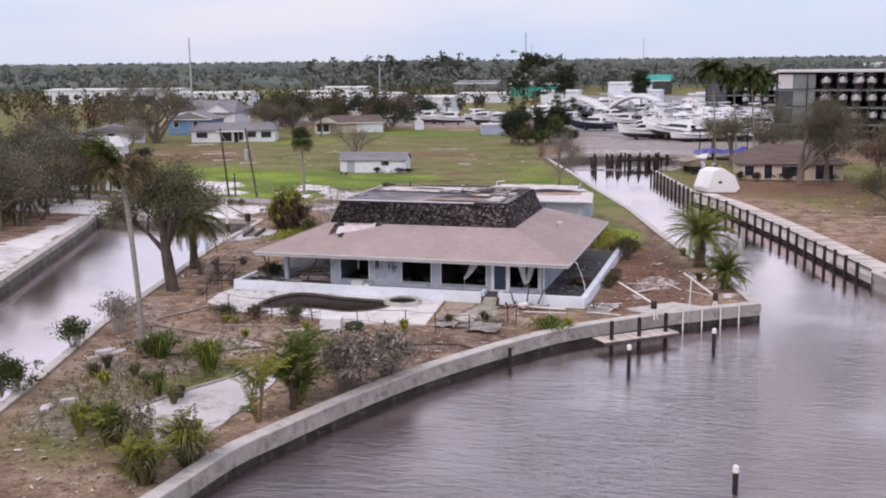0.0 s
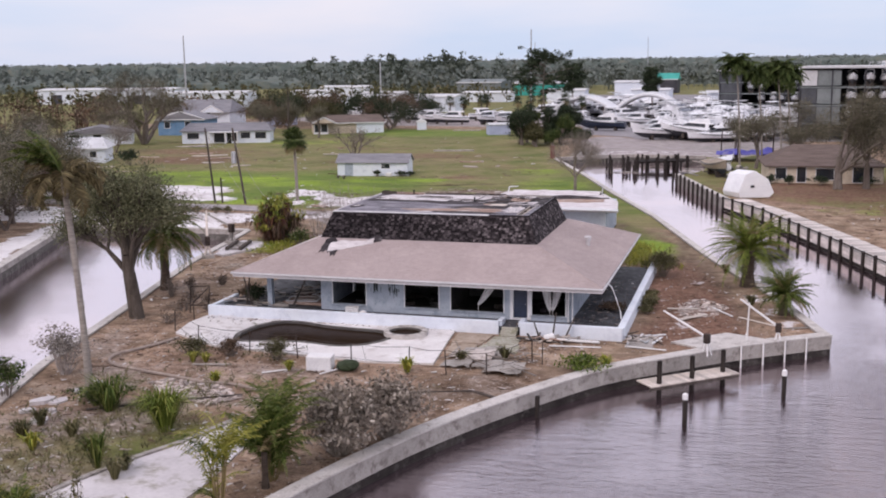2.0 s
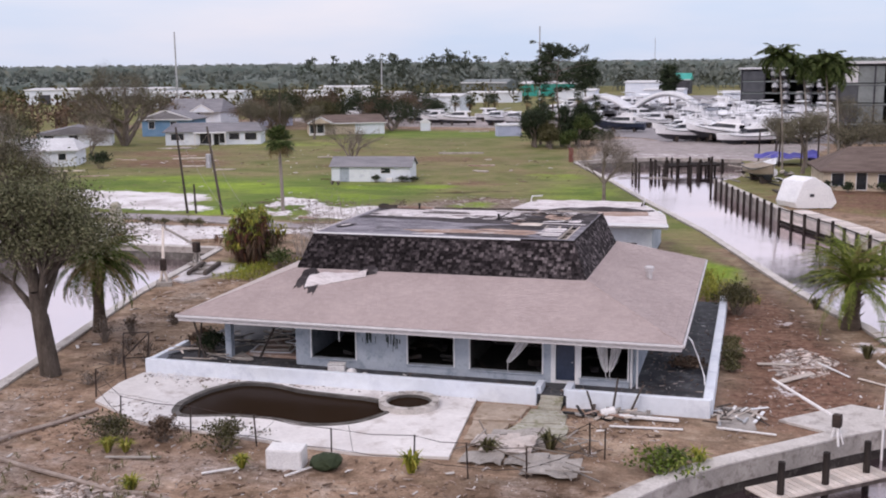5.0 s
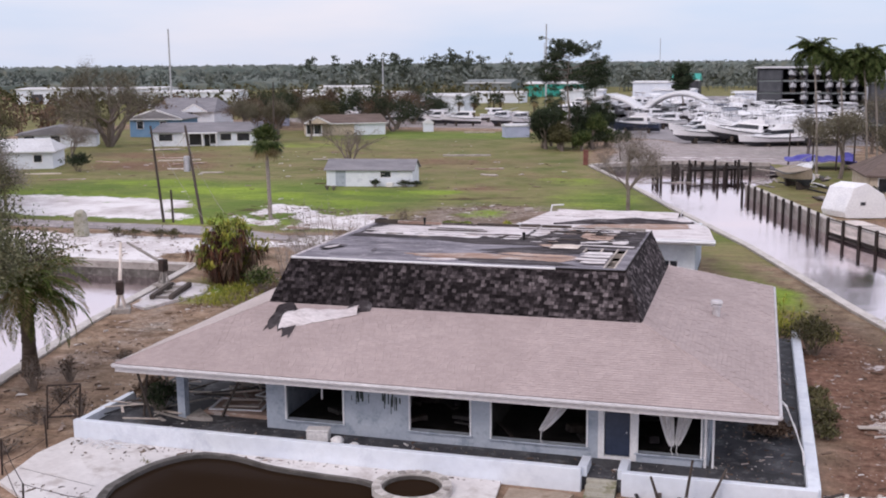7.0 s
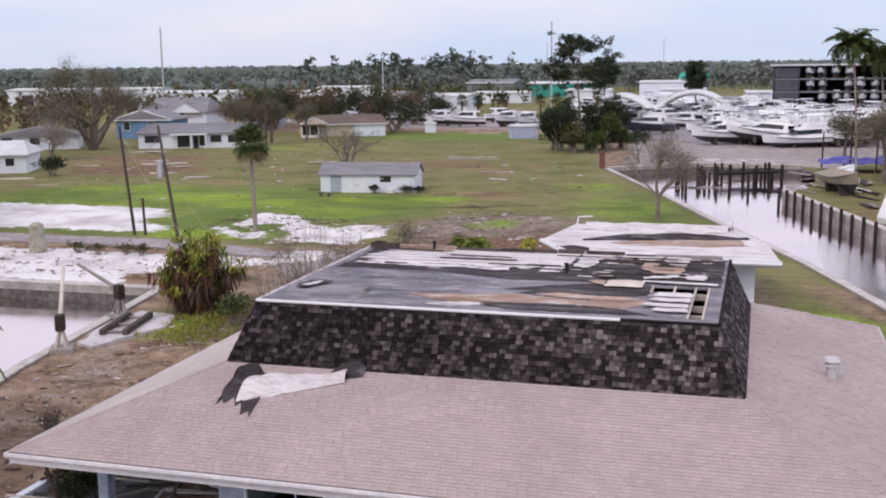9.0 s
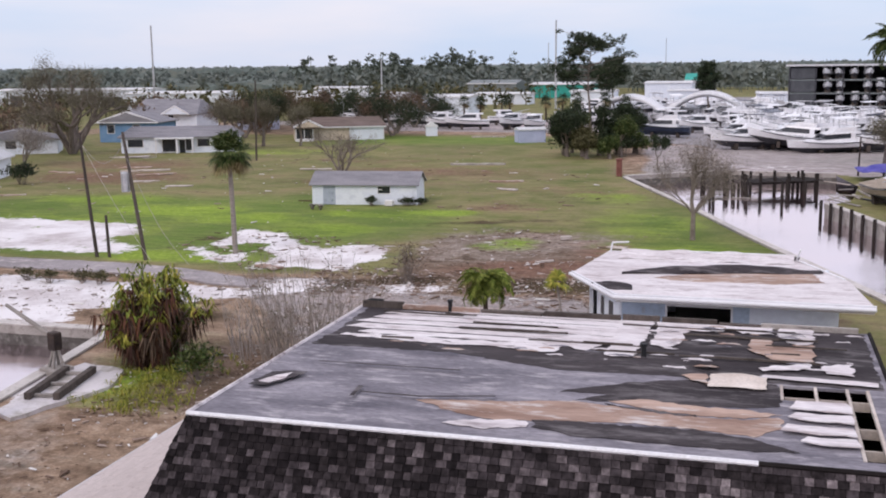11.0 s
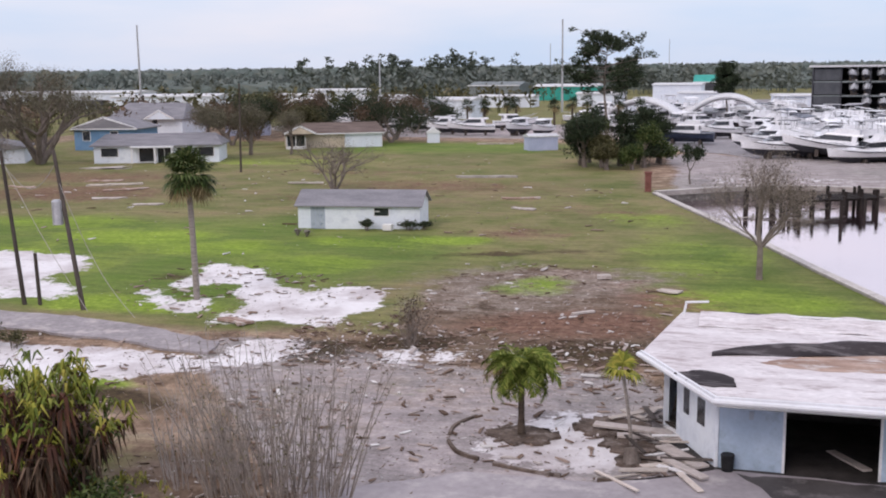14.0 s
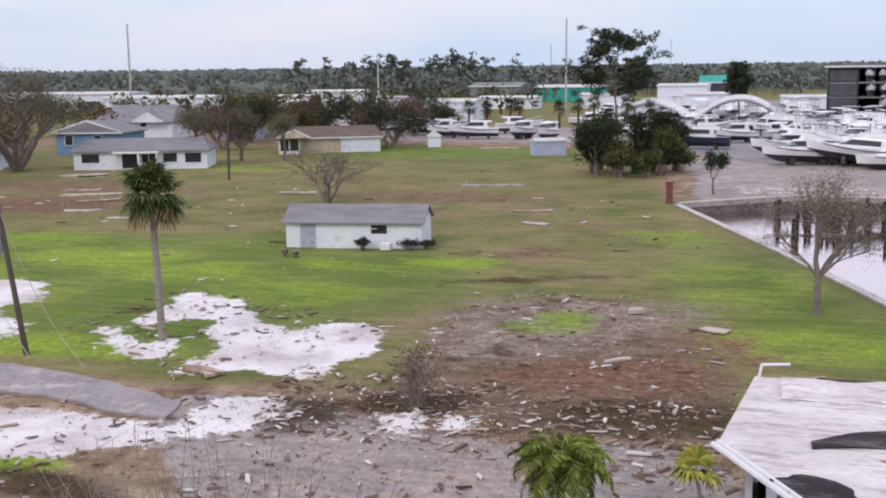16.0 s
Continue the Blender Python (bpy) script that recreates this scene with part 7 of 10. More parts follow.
# pale flat stones and slabs of broken concrete at the canal side
rnd = random.Random(77)
for k, (x, y, r_) in enumerate(((0.7, -21.5, 0.5), (-0.1, -18.7, 0.45), (-0.3, -17.0, 0.35), (0.0, -15.6, 0.3), (-1.0, -18.9, 0.55), (0.3, -20.2, 0.4), (2.7, -27.9, 0.35), (2.4, -29.3, 0.4), (-0.8, -20.4, 0.35), (0.9, -16.2, 0.25))):
    bm = B()
    n_ = rnd.randint(5, 7)
    a0 = rnd.uniform(0, 6.28)
    prism(bm, [(r_ * rnd.uniform(0.65, 1.2) * math.cos(a0 + 6.283 * i / n_) * 1.3, r_ * rnd.uniform(0.6, 1.0) * math.sin(a0 + 6.283 * i / n_)) for i in range(n_)], -0.05, rnd.uniform(0.08, 0.16))
    t_ = part("flat_stone", bm, "path")
    t_.matrix_basis = pose(x, y, 0, rnd.uniform(-3, 3), rnd.uniform(-3, 3), rnd.uniform(0, 360))
    tagged(t_, "pale flat stone lying on bare soil", "stone", "flat stones")
# snapped branches under the broadleaf tree and the palm
for k, (x, y, w, h) in enumerate(((-7.4, 4.6, 1.4, 1.6), (-6.6, 6.2, 1.2, 1.3), (-4.2, 0.8, 2.2, 0.9), (-3.4, -2.6, 2.0, 0.7), (-5.0, 3.4, 1.8, 0.8), (-2.9, 1.6, 1.4, 1.2), (-5.8, 9.4, 1.6, 0.7))):
    shrub("brush_heap", (x, y, 0), w, h, 680 + k, "tangle of snapped bare branches on the soil", "leaf_dead", 140, 0.07, 34, "twig")
# dead brush washed onto the terraces
for k, (x, y, w, h, m) in enumerate(((24.3, 5.6, 1.8, 0.5, "leaf_dead"), (0.5, 2.2, 1.3, 1.3, "leaf_dark"), (-0.5, 3.4, 1.3, 1.0, "leaf_dead"))):
    shrub("brush_heap", (x, y, 0.45), w, h, 300 + k, "heap of dead tangled brush on the terrace", m, 1500, 0.09, 50, "twig")
shrub("weedy_shrub", (22.6, 26.5, 0), 3.4, 1.5, 81, "yellow-green weeds behind the house", "leaf_yellow", 1300, 0.09, 30)
shrub("weedy_shrub", (20.6, 30.0, 0), 3.0, 1.4, 82, "yellow-green weeds behind the house", "leaf_olive", 1200, 0.09, 30)
for k, (x, y, s, m) in enumerate(((24.6, -7.0, 1.0, "leaf_green"), (25.5, -6.4, 0.8, "leaf_yellow"), (15.2, -9.6, 0.9, "leaf_yellow"), (17.6, -7.2, 0.8, "leaf_olive"), (19.8, -6.0, 0.8, "leaf_olive"), (6.0, -14.0, 0.7, "leaf_yellow"), (8.8, -10.8, 0.6, "leaf_yellow"), (1.2, -22.0, 0.9, "leaf_olive"), (2.9, -24.9, 0.9, "leaf_yellow"), (2.8, -10.6, 0.7, "frond_yellow"), (3.5, -10.4, 0.6, "frond_yellow"), (8.2, -26.0, 0.8, "leaf_olive"), (33.0, 11.0, 0.8, "leaf_olive"), (31.0, 22.0, 0.8, "leaf_olive"))):
    clump("weed_tuft", (x, y, 0), 1.5 * s, 0.9 * s, 90 + k, "tuft of weeds in bare soil", m, 60, 0.04)

# drive palms, field palm, trees in the field
feather_palm("garden_palm", (3.1, 38.0, 0), 2.5, 3, "short yellow-green palm in a sandy bed", 70, 1.75, 0.13, "palm_dark", "frond_lime", droop=2.6, pitch=(-0.3, 1.3), ll=0.5, lw=0.045, leaflets=26, dry=0.05)
for k, (x, y, r_) in enumerate(((3.1, 38.0, 1.0), (7.1, 37.8, 0.8), (6.2, 39.6, 1.1), (7.6, 36.4, 0.7))):
    bm = B()
    prism(bm, rag([(x + r_ * 1.3 * math.cos(i * 0.5236), y + r_ * math.sin(i * 0.5236)) for i in range(12)], 0.14, 0.20, 20 + k), -0.05, 0.055)
    tagged(part("mulch_ring", bm, "mulch_dark"), "dark mulch patch in the sandy bed", "mulch")
bm = B()
for run in (((1.0, 39.6), (0.5, 38.4), (0.55, 37.4)), ((0.7, 36.7), (1.3, 35.7), (2.2, 35.2)), ((2.8, 34.9), (4.0, 34.5), (5.2, 34.35)), ((6.4, 34.3), (7.6, 34.5), (9.2, 35.4))):
    strip(bm, smooth_line(list(run)), -0.06, 0.06, -0.05, 0.10)
tagged(part("garden_edging", bm, "mulch_dark"), "dark edging round the sandy palm bed", "edging", kind="structure")
fan_palm("sabal_palm", (7.1, 37.8, 0), 2.6, 13, "thin young palm with a small yellow head", 9, 0.7, 0.06, "leaf_yellow", 0.2, "palm_bark", lean=(-0.35, 0.1), crown=0.25)
fan_palm("sabal_palm", (-20.3, 56.4, 0), 7.2, 23, "tall cabbage palm with a round dark head", 90, 1.1, 0.17, "leaf_green", 0.25, "palm_bark", lean=(-0.3, 0.2), crown=0.95)
tree("bare_tree", (11.4, 70.0, 0), 8.0, 31, "leafless grey tree with spreading branches on the canal bank", "leaf_beige", 13000, 0.05, 5, 0.5, 0.14, 0.17, "twig", kids=4, fork=0.24, stems=1, fuzz=0.5, straight=True)
tree("bare_tree", (-33.0, 109.3, 0), 6.6, 32, "small sparse tree with olive twigs behind a shed", "leaf_twig", 2600, 0.07, 4, 0.6, 0.08, 0.14, "twig", kids=4, fork=0.2, stems=4, fuzz=0.4)
shrub("young_bush", (-4.8, 49.2, 0), 3.0, 2.6, 41, "reddish thin bush in a heap of brown mulch", "leaf_dead", 500, 0.07, 36, "twig")
tree("young_tree", (3.9, 124.6, 0), 4.2, 33, "small dark evergreen tree on a concrete apron", "leaf_dark", 2200, 0.12, 3, 0.35, 0.3, 0.10, fork=0.3, fuzz=0.32)

# ---- dock, pilings, davits ----
dock = thing("dock", (0, 0, 0), "small weathered floating dock along the seawall", "dock")
da, db = Vector((27.0, -6.9)), Vector((31.4, -3.2))
dd = (db - da).normalized()
dn = Vector((dd.y, -dd.x))
for k in range(20):
    p = da.lerp(db, (k + 0.5) / 20)
    bm = B()
    box(bm, -0.13, 0.13, 0.35, 1.75, -0.36, -0.30)
    ob = part("deck_board", bm, "pale_wood", dock)
    ob.matrix_basis = pose(p.x, p.y, 0, 0, 0, math.degrees(math.atan2(dd.y, dd.x))) @ pose(0, 0, 0, 0, 0, 180) @ pose(0, 0, 0)
for o in (0.45, 1.65):
    bm = B()
    a, c = da + dn * o, db + dn * o
    d = (c - a).normalized()
    s = Vector((-d.y, d.x)) * 0.05
    prism(bm, [(a.x + s.x, a.y + s.y), (c.x + s.x, c.y + s.y), (c.x - s.x, c.y - s.y), (a.x - s.x, a.y - s.y)], -0.55, -0.36)
    part("joist", bm, "dark_wood", dock)


def piling(p, h, r, label, cap=False, group="pilings", mat="tarred", bottom=-3.0):
    t = thing("piling", (p[0], p[1], 0), label, "piling", group)
    bm = B()
    rod(bm, (0, 0, bottom), (0.02, 0.01, h), r * 1.1, r, 9)
    part("shaft", bm, mat, t)
    if cap:
        bm = B()
        rod(bm, (0.02, 0.01, h - 0.22), (0.02, 0.01, h + 0.04), r * 1.15, r * 1.15, 9)
        rod(bm, (0.02, 0.01, h + 0.04), (0.02, 0.01, h + 0.12), r * 1.15, r * 0.3, 9)
        part("cap", bm, "pvc", t, "white plastic piling cap")
    return t


for p in ((28.45, -7.5), (30.05, -6.1), (31.6, -4.5)):
    piling(p, 0.92, 0.13, "dark timber piling holding the dock")
piling((22.9, -12.4), 0.1, 0.12, "short dark timber piling against the seawall")
piling((30.05, -11.9), 0.55, 0.12, "dark piling with a white cap standing in open water", True)
piling((34.75, -6.2), 0.42, 0.12, "dark piling with a white cap standing in open water", True)
piling((36.5, -29.2), 0.2, 0.12, "dark piling with a white cap standing in open water", True)
bm = B()
prism(bm, [(28.5, -0.2), (31.6, 2.7), (34.2, 1.6), (31.0, -1.7)], -0.02, 0.09)
tagged(part("concrete_pad", bm, "cap_pale"), "pale concrete pad at the water's edge", "concrete pad", kind="structure")
for k in range(4):
    p = Vector((32.3, -0.9)).lerp(Vector((36.2, 2.0)), k / 3.2)
    bm = B()
    rod(bm, (p.x + 0.22, p.y - 0.2, -1.3), (p.x + 0.22, p.y - 0.2, 0.28), 0.05, 0.05, 8)
    tagged(part("mooring_pipe", bm, "pvc"), "white pipe strapped to the seawall face", "pipe", "mooring pipes")


def davit(p, yaw, ln, label, rise=0.30, mat="pvc", size=1.0):
    """A boat davit: splayed feet, motor head and a long raised arm."""
    t = thing("boat_davit", (p[0], p[1], 0), label, "boat davit", "davits", rz=yaw)
    t.scale = (size, size, size)
    if size > 1:
        bm = B()
        box(bm, -0.36, 0.36, -0.36, 0.36, -0.1, 0.2, bevel=0.03)
        part("footing", bm, "concrete", t, "concrete footing")
    for a in (0.6, 2.2, 3.9, 5.4):
        bm = B()
        rod(bm, (0.28 * math.cos(a), 0.28 * math.sin(a), 0.0), (0.05 * math.cos(a), 0.05 * math.sin(a), 0.75), 0.05, 0.05, 6)
        part("leg", bm, mat, t)
    bm = B()
    box(bm, -0.17, 0.17, -0.15, 0.15, 0.72, 1.25, bevel=0.03)
    part("winch_head", bm, "dark_metal", t, "rusty dark winch head")
    bm = B()
    rod(bm, (0.1, 0, 1.1), (ln, 0, 1.1 + ln * rise), 0.075, 0.055, 8)
    part("arm", bm, mat, t)
    return t


davit((30.65, -2.5), 158, 2.7, "white boat davit with its arm swung over the yard", 0.42)
davit((34.55, 1.0), 186, 2.2, "white boat davit with its arm swung over the yard", 0.70)
bm = B()
rod(bm, (32.8, 1.3, 0), (32.88, 1.2, 2.35), 0.045, 0.045, 8)
tagged(part("white_post", bm, "pvc"), "thin white pipe post standing in the yard", "post")
davit((-12.3, 19.2), 118, 1.5, "weathered grey boat davit with a steeply raised arm", 0.95, "pale_wood", 1.5)
davit((-13.6, 26.2), 160, 2.4, "weathered grey boat davit with a raised arm", 0.28, "grey_wood", 1.5)
bm = B()
prism(bm, rag([(-12.4, 20.6), (-11.2, 20.0), (-9.9, 24.8), (-10.8, 27.2), (-13.2, 27.6), (-13.4, 26.0), (-12.9, 23.4)], 0.8, 0.10, 3), -0.05, 0.14)
tagged(part("boat_lift_slab", bm, "path"), "pale concrete slab between two boat davits", "slab", kind="structure")
lift = thing("boat_cradle", (-11.9, 24.2, 0.145), "grey timber boat cradle on a concrete slab", "boat cradle", rz=103)
for y in (-0.6, 0.6):
    bm = B()
    box(bm, -2.0, 2.0, y - 0.14, y + 0.14, 0.0, 0.3, bevel=0.02)
    part("bunk", bm, "dark_wood", lift)
for x in (-1.6, 0, 1.6):
    bm = B()
    box(bm, x - 0.08, x + 0.08, -0.46, 0.46, 0.02, 0.14)
    part("cross_beam", bm, "grey_wood", lift)

# garden fence of wire on pipe posts, bent in places
FENCE = [(-2.1, -1.6), (-1.9, -4.4), (1.6, -7.8), (5.1, -8.1), (8.3, -8.5), (11.7, -8.9), (15.1, -9.0), (17.4, -9.6), (19.5, -9.1), (21.4, -6.2), (22.0, -6.4)]
fence = thing("wire_fence", (0, 0, 0), "sagging wire fence on thin dark pipe posts", "fence")
rnd = random.Random(9)
tops = []
for k, (x, y) in enumerate(FENCE):
    h = rnd.uniform(1.15, 1.4)
    tx, ty = rnd.gauss(0, 0.06), rnd.gauss(0, 0.06)
    bm = B()
    rod(bm, (x, y, -0.1), (x + tx, y + ty, h), 0.035, 0.035, 6)
    part("post", bm, "dark_metal", fence)
    tops.append(Vector((x + tx, y + ty, h)))
for a, c in zip(tops[:-1], tops[1:]):
    for f in (0.98, 0.3):
        bm = B()
        pa, pc = Vector((a.x, a.y, a.z * f)), Vector((c.x, c.y, c.z * f))
        m = pa.lerp(pc, 0.5) - Vector((0, 0, 0.10))
        pipe(bm, [pa, m, pc], 0.016, 4)
        part("wire", bm, "dark_metal", fence)
gate = thing("bent_gate", (-3.4, 0.2, 0), "bent dark metal gate frame standing at the deck corner", "gate", rz=30)
for a, c in (((0, 0, 0), (0.1, 0, 1.8)), ((1.2, 0, 0), (1.35, 0.1, 1.75)), ((0.1, 0, 1.8), (1.35, 0.1, 1.75)), ((0.05, 0, 0.5), (1.25, 0.05, 0.45)), ((0.05, 0, 0.5), (1.33, 0.1, 1.7))):
    bm = B()
    rod(bm, a, c, 0.035, 0.035, 6)
    part("bar", bm, "dark_metal", gate)

# hoses, pipes, planks and household wreckage in the yard
hose = B()
hp = smooth_line([(-0.6, -6.2), (-1.2, -8.2), (-2.2, -10.6), (-1.4, -12.2), (0.8, -13.0), (3.2, -13.6), (5.4, -14.2), (7.0, -14.2), (9.0, -14.8)], 6)
pipe(hose, [(x, y, 0.10) for x, y in hp], 0.09, 7)
tagged(part("drain_hose", hose, "hose"), "long grey corrugated hose snaking over the soil", "hose")
bm = B()
pipe(bm, [(2.0, -19.6, 0.06), (5.2, -17.6, 0.10), (8.4, -15.6, 0.06)], 0.06, 6)
tagged(part("dark_pipe", bm, "dark_wood"), "dark pipe lying across the yard", "pipe")
bm = B()
pipe(bm, [(14.8, -14.6, 0.08), (17.0, -13.2, 0.12), (19.6, -12.4, 0.12), (21.2, -13.2, 0.08)], 0.07, 6)
tagged(part("dark_pipe", bm, "dark_wood"), "dark bent pipe lying across the yard", "pipe")
for p, ln, w, rz, mat, lab in (((23.2, -2.6, 0.05), 3.0, 0.14, 6, "pvc", "white board fallen by the low wall"), ((27.2, -2.0, 0.05), 2.4, 0.12, -8, "pvc", "white board lying on brown soil"), ((26.6, 0.6, 0.05), 1.3, 0.12, 80, "pvc", "white board lying on brown soil"), ((4.2, -11.0, 0.05), 2.2, 0.14, 14, "grey_wood", "grey board lying in the yard"), ((8.2, -11.4, 0.05), 1.4, 0.12, 40, "pvc", "white board lying in the yard"), ((11.2, -10.6, 0.05), 1.6, 0.1, 60, "pvc", "white board lying in the yard"), ((33.4, 6.0, 0.05), 3.0, 0.14, 140, "pale_wood", "pale board lying near the seawall"), ((36.0, 5.0, 0.05), 2.2, 0.16, 20, "grey_wood", "grey board lying near the seawall"), ((29.4, 6.4, 0.05), 2.4, 0.4, 50, "pale_wood", "pale board lying on brown soil"), ((28.6, 8.6, 0.05), 2.0, 0.3, 10, "pale_wood", "pale board lying on brown soil"), ((31.2, 8.2, 0.05), 2.6, 0.12, 120, "pvc", "white board lying on brown soil")):
    plank("plank", p, ln, w, 0.05, rz, 0, mat, lab)
box_ = thing("toppled_cabinet", (10.4, -10.2, 0), "white toppled cabinet in the yard", "cabinet", rz=8)
bm = B()
box(bm, -0.7, 0.7, -0.45, 0.45, 0, 0.8, bevel=0.03)
part("body", bm, "pvc", box_)
bm = B()
box(bm, -0.64, 0.64, -0.475, -0.452, 0.06, 0.74)
part("door", bm, "white_paint", box_)
bm = B()
bmesh.ops.create_icosphere(bm, subdivisions=3, radius=0.62)
for q in bm.verts:
    q.co *= 1 + 0.2 * noise.noise(q.co * 3)
    q.co.z = max(q.co.z * 0.55, -0.2)
bmesh.ops.translate(bm, verts=bm.verts, vec=(11.9, -9.9, 0.22))
tagged(part("crumpled_tarp", bm, "leaf_dark"), "dark green crumpled tarp bundle", "tarp")
rnd = random.Random(77)
for k in range(9):
    x, y = rnd.uniform(17.2, 20.8), rnd.uniform(-8.4, -5.2)
    v, f = sheet(lambda u, v, x=x, y=y, s=rnd.uniform(0.5, 1.1), q=rnd.uniform(0, 9): (x + (u - 0.5) * 2 * s, y + (v - 0.5) * 1.4 * s, 0.08 + 0.3 * s * abs(noise.noise((u * 2 + q, v * 2, q))) + 0.25 * s * u * v), 6, 6, 0.03)
    tagged(pypart("crumpled_sheet", v, f, rnd.choice(("concrete", "grey_wood", "gravel", "membrane"))), "crumpled pale sheet in a rubble heap by the fence", "debris sheet")
for k in range(26):
    x, y = rnd.uniform(16.6, 21.6), rnd.uniform(-9.0, -4.6)
    plank("branch", (x, y, 0.06 + rnd.uniform(0, 0.3)), rnd.uniform(0.6, 2.0), 0.05, 0.05, rnd.uniform(0, 180), rnd.uniform(-18, 18), rnd.choice(("twig", "bark", "grey_wood")), "broken branch in a rubble heap by the fence", "branch")
for k in range(10):
    x, y = rnd.uniform(25.9, 27.2), rnd.uniform(-1.6, 0.8)
    plank("plank", (x, y, 0.05 + rnd.uniform(0, 0.3)), rnd.uniform(0.4, 1.2), 0.1, 0.05, rnd.uniform(0, 180), rnd.uniform(-20, 20), rnd.choice(("pvc", "dark_wood", "metal")), "broken scrap beside the low wall")

# ---- garage behind the house ----
GX0, GX1, GY0, GY1 = 10.0, 19.7, 36.3, 44.6
garage = thing("garage", (0, 0, 0), "white and blue-grey flat-roofed garage with its roofing peeled", "garage")


def gpart(name, x0, x1, y0, y1, z0, z1, mat, label="", bevel=0.0):
    bm = B()
    box(bm, x0, x1, y0, y1, z0, z1, bevel=bevel)
    return part(name, bm, mat, garage, label)


# slab colour carries the shade inside the garage
gpart("slab", 8.4, GX1, 36.0, GY1, -0.1, 0.08, "shaded_floor")
bm = B()
prism(bm, rag([(-2.4, 30.6), (0.4, 32.6), (2.0, 33.8), (6.4, 34.0), (9.0, 35.2), (10.0, 36.0), (19.6, 36.0), (20.6, 30.0), (19.0, 23.6), (0.2, 23.6), (-1.0, 27.0)], 0.8, 0.08, 5), -0.05, 0.10)
tagged(part("driveway", bm, "drive"), "smooth grey driveway behind the house", "driveway", kind="structure")
bm = B()
prism(bm, rag([(10.6, 35.7), (19.6, 35.95), (20.0, 31.0), (16.0, 31.2), (12.6, 32.6)], 0.6, 0.22, 6), 0.09, 0.106)
tagged(part("garage_apron", bm, "drive_wet"), "dark wet apron before the garage opening", "apron", kind="structure")
gpart("wall", 10.12, 12.15, GY0, GY0 + 0.2, 0.08, 2.68, "garage_blue", "blue door panel")
gpart("wall", GX0, 10.10, GY0, GY0 + 0.2, 0.08, 2.68, "white_wall")
gpart("wall", 12.15, 15.12, GY0, GY0 + 0.2, 2.28, 2.68, "white_paint", "lintel")
gpart("wall", 15.12, 15.88, GY0, GY0 + 0.2, 0.08, 2.68, "garage_blue")
gpart("wall", 15.88, GX1, GY0, GY0 + 0.2, 1.32, 2.68, "white_wall")
gpart("wall", 15.88, GX1, GY0, GY0 + 0.2, 0.08, 0.38, "white_wall")
gpart("wall", 18.6, GX1, GY0, GY0 + 0.2, 0.38, 1.32, "white_wall")
bm = B()
prism(bm, [(10.0, 36.3), (10.2, 36.5), (8.75, 39.25), (8.55, 39.1)], 0.08, 2.68)
part("wall", bm, "white_wall", garage)
bm = B()
prism(bm, [(9.60, 37.02), (9.64, 37.05), (9.38, 37.53), (9.34, 37.50)], 1.2, 2.1)
part("window_pane", bm, "glass", garage)
bm = B()
prism(bm, [(9.02, 38.14), (9.06, 38.17), (8.86, 38.53), (8.82, 38.50)], 1.2, 2.1)
part("window_pane", bm, "glass", garage)
bm = B()
prism(bm, [(8.55, 39.1), (8.75, 39.25), (8.2, 40.25), (8.02, 40.12)], 2.15, 2.68)
part("lintel", bm, "white_wall", garage)
gpart("wall", 8.0, 8.2, 40.2, GY1, 0.08, 2.68, "white_wall")
gpart("wall", 8.2, GX0, GY1 - 0.2, GY1, 0.08, 2.68, "white_wall")
gpart("wall", GX0, GX1, GY1 - 0.2, GY1, 0.08, 2.68, "white_wall")
gpart("wall", GX1 - 0.2, GX1, GY0 + 0.2, GY1 - 0.2, 0.08, 2.68, "blue_wall")
gpart("wall", 12.2, GX1 - 0.3, 42.0, 42.15, 0.08, 2.6, "shadow_wall")
for x in (12.12, 15.06):
    gpart("door_jamb", x, x + 0.09, GY0 - 0.03, GY0, 0.08, 2.3, "white_paint")
gpart("door_header", 12.21, 15.06, GY0 - 0.03, GY0, 2.22, 2.3, "white_paint")
gpart("wall_lamp", 11.05, 11.2, GY0 - 0.12, GY0, 1.85, 2.1, "blue_wall")
for k in range(5):
    x = 15.95 + 0.54 * k
    gpart("window_pane", x, x + 0.46, GY0 + 0.06, GY0 + 0.09, 0.42, 1.28, "glass")
    gpart("window_bar", x + 0.46, x + 0.54, GY0 + 0.02, GY0 + 0.12, 0.38, 1.32, "white_paint")
gpart("window_bar", 15.88, 18.6, GY0 + 0.01, GY0 + 0.05, 0.82, 0.87, "white_paint")
GROOF = [(7.25, 39.6), (10.05, 34.9), (21.0, 34.6), (20.4, 40.0), (18.4, 45.6), (8.2, 46.4)]
bm = B()
prism(bm, GROOF, 2.68, 3.0)
part("roof", bm, "membrane", garage, "white weathered flat roof")
bm = B()
prism(bm, [(7.17, 39.58), (10.0, 34.5), (21.05, 34.5), (21.05, 34.6), (10.05, 34.6), (7.25, 39.6)], 2.80, 3.06)
part("fascia", bm, "fascia_white", garage)
bm = B()
pipe(bm, [(7.10, 39.55, 2.92), (9.96, 34.42, 2.92), (21.05, 34.42, 2.90)], 0.09, 8)
part("gutter", bm, "fascia_white", garage, "white gutter")
bm = B()
prism(bm, [(7.35, 39.55), (10.1, 34.62), (21.0, 34.62), (21.0, 36.2), (10.1, 36.2), (8.2, 40.0)], 2.685, 2.70)
part("soffit", bm, "soffit", garage)
bm = B()
prism(bm, rag([(9.9, 45.4), (10.2, 46.1), (14.0, 45.95), (18.2, 45.6), (18.1, 45.1), (14.0, 45.3)], 0.4, 0.12, 14), 3.002, 3.16)
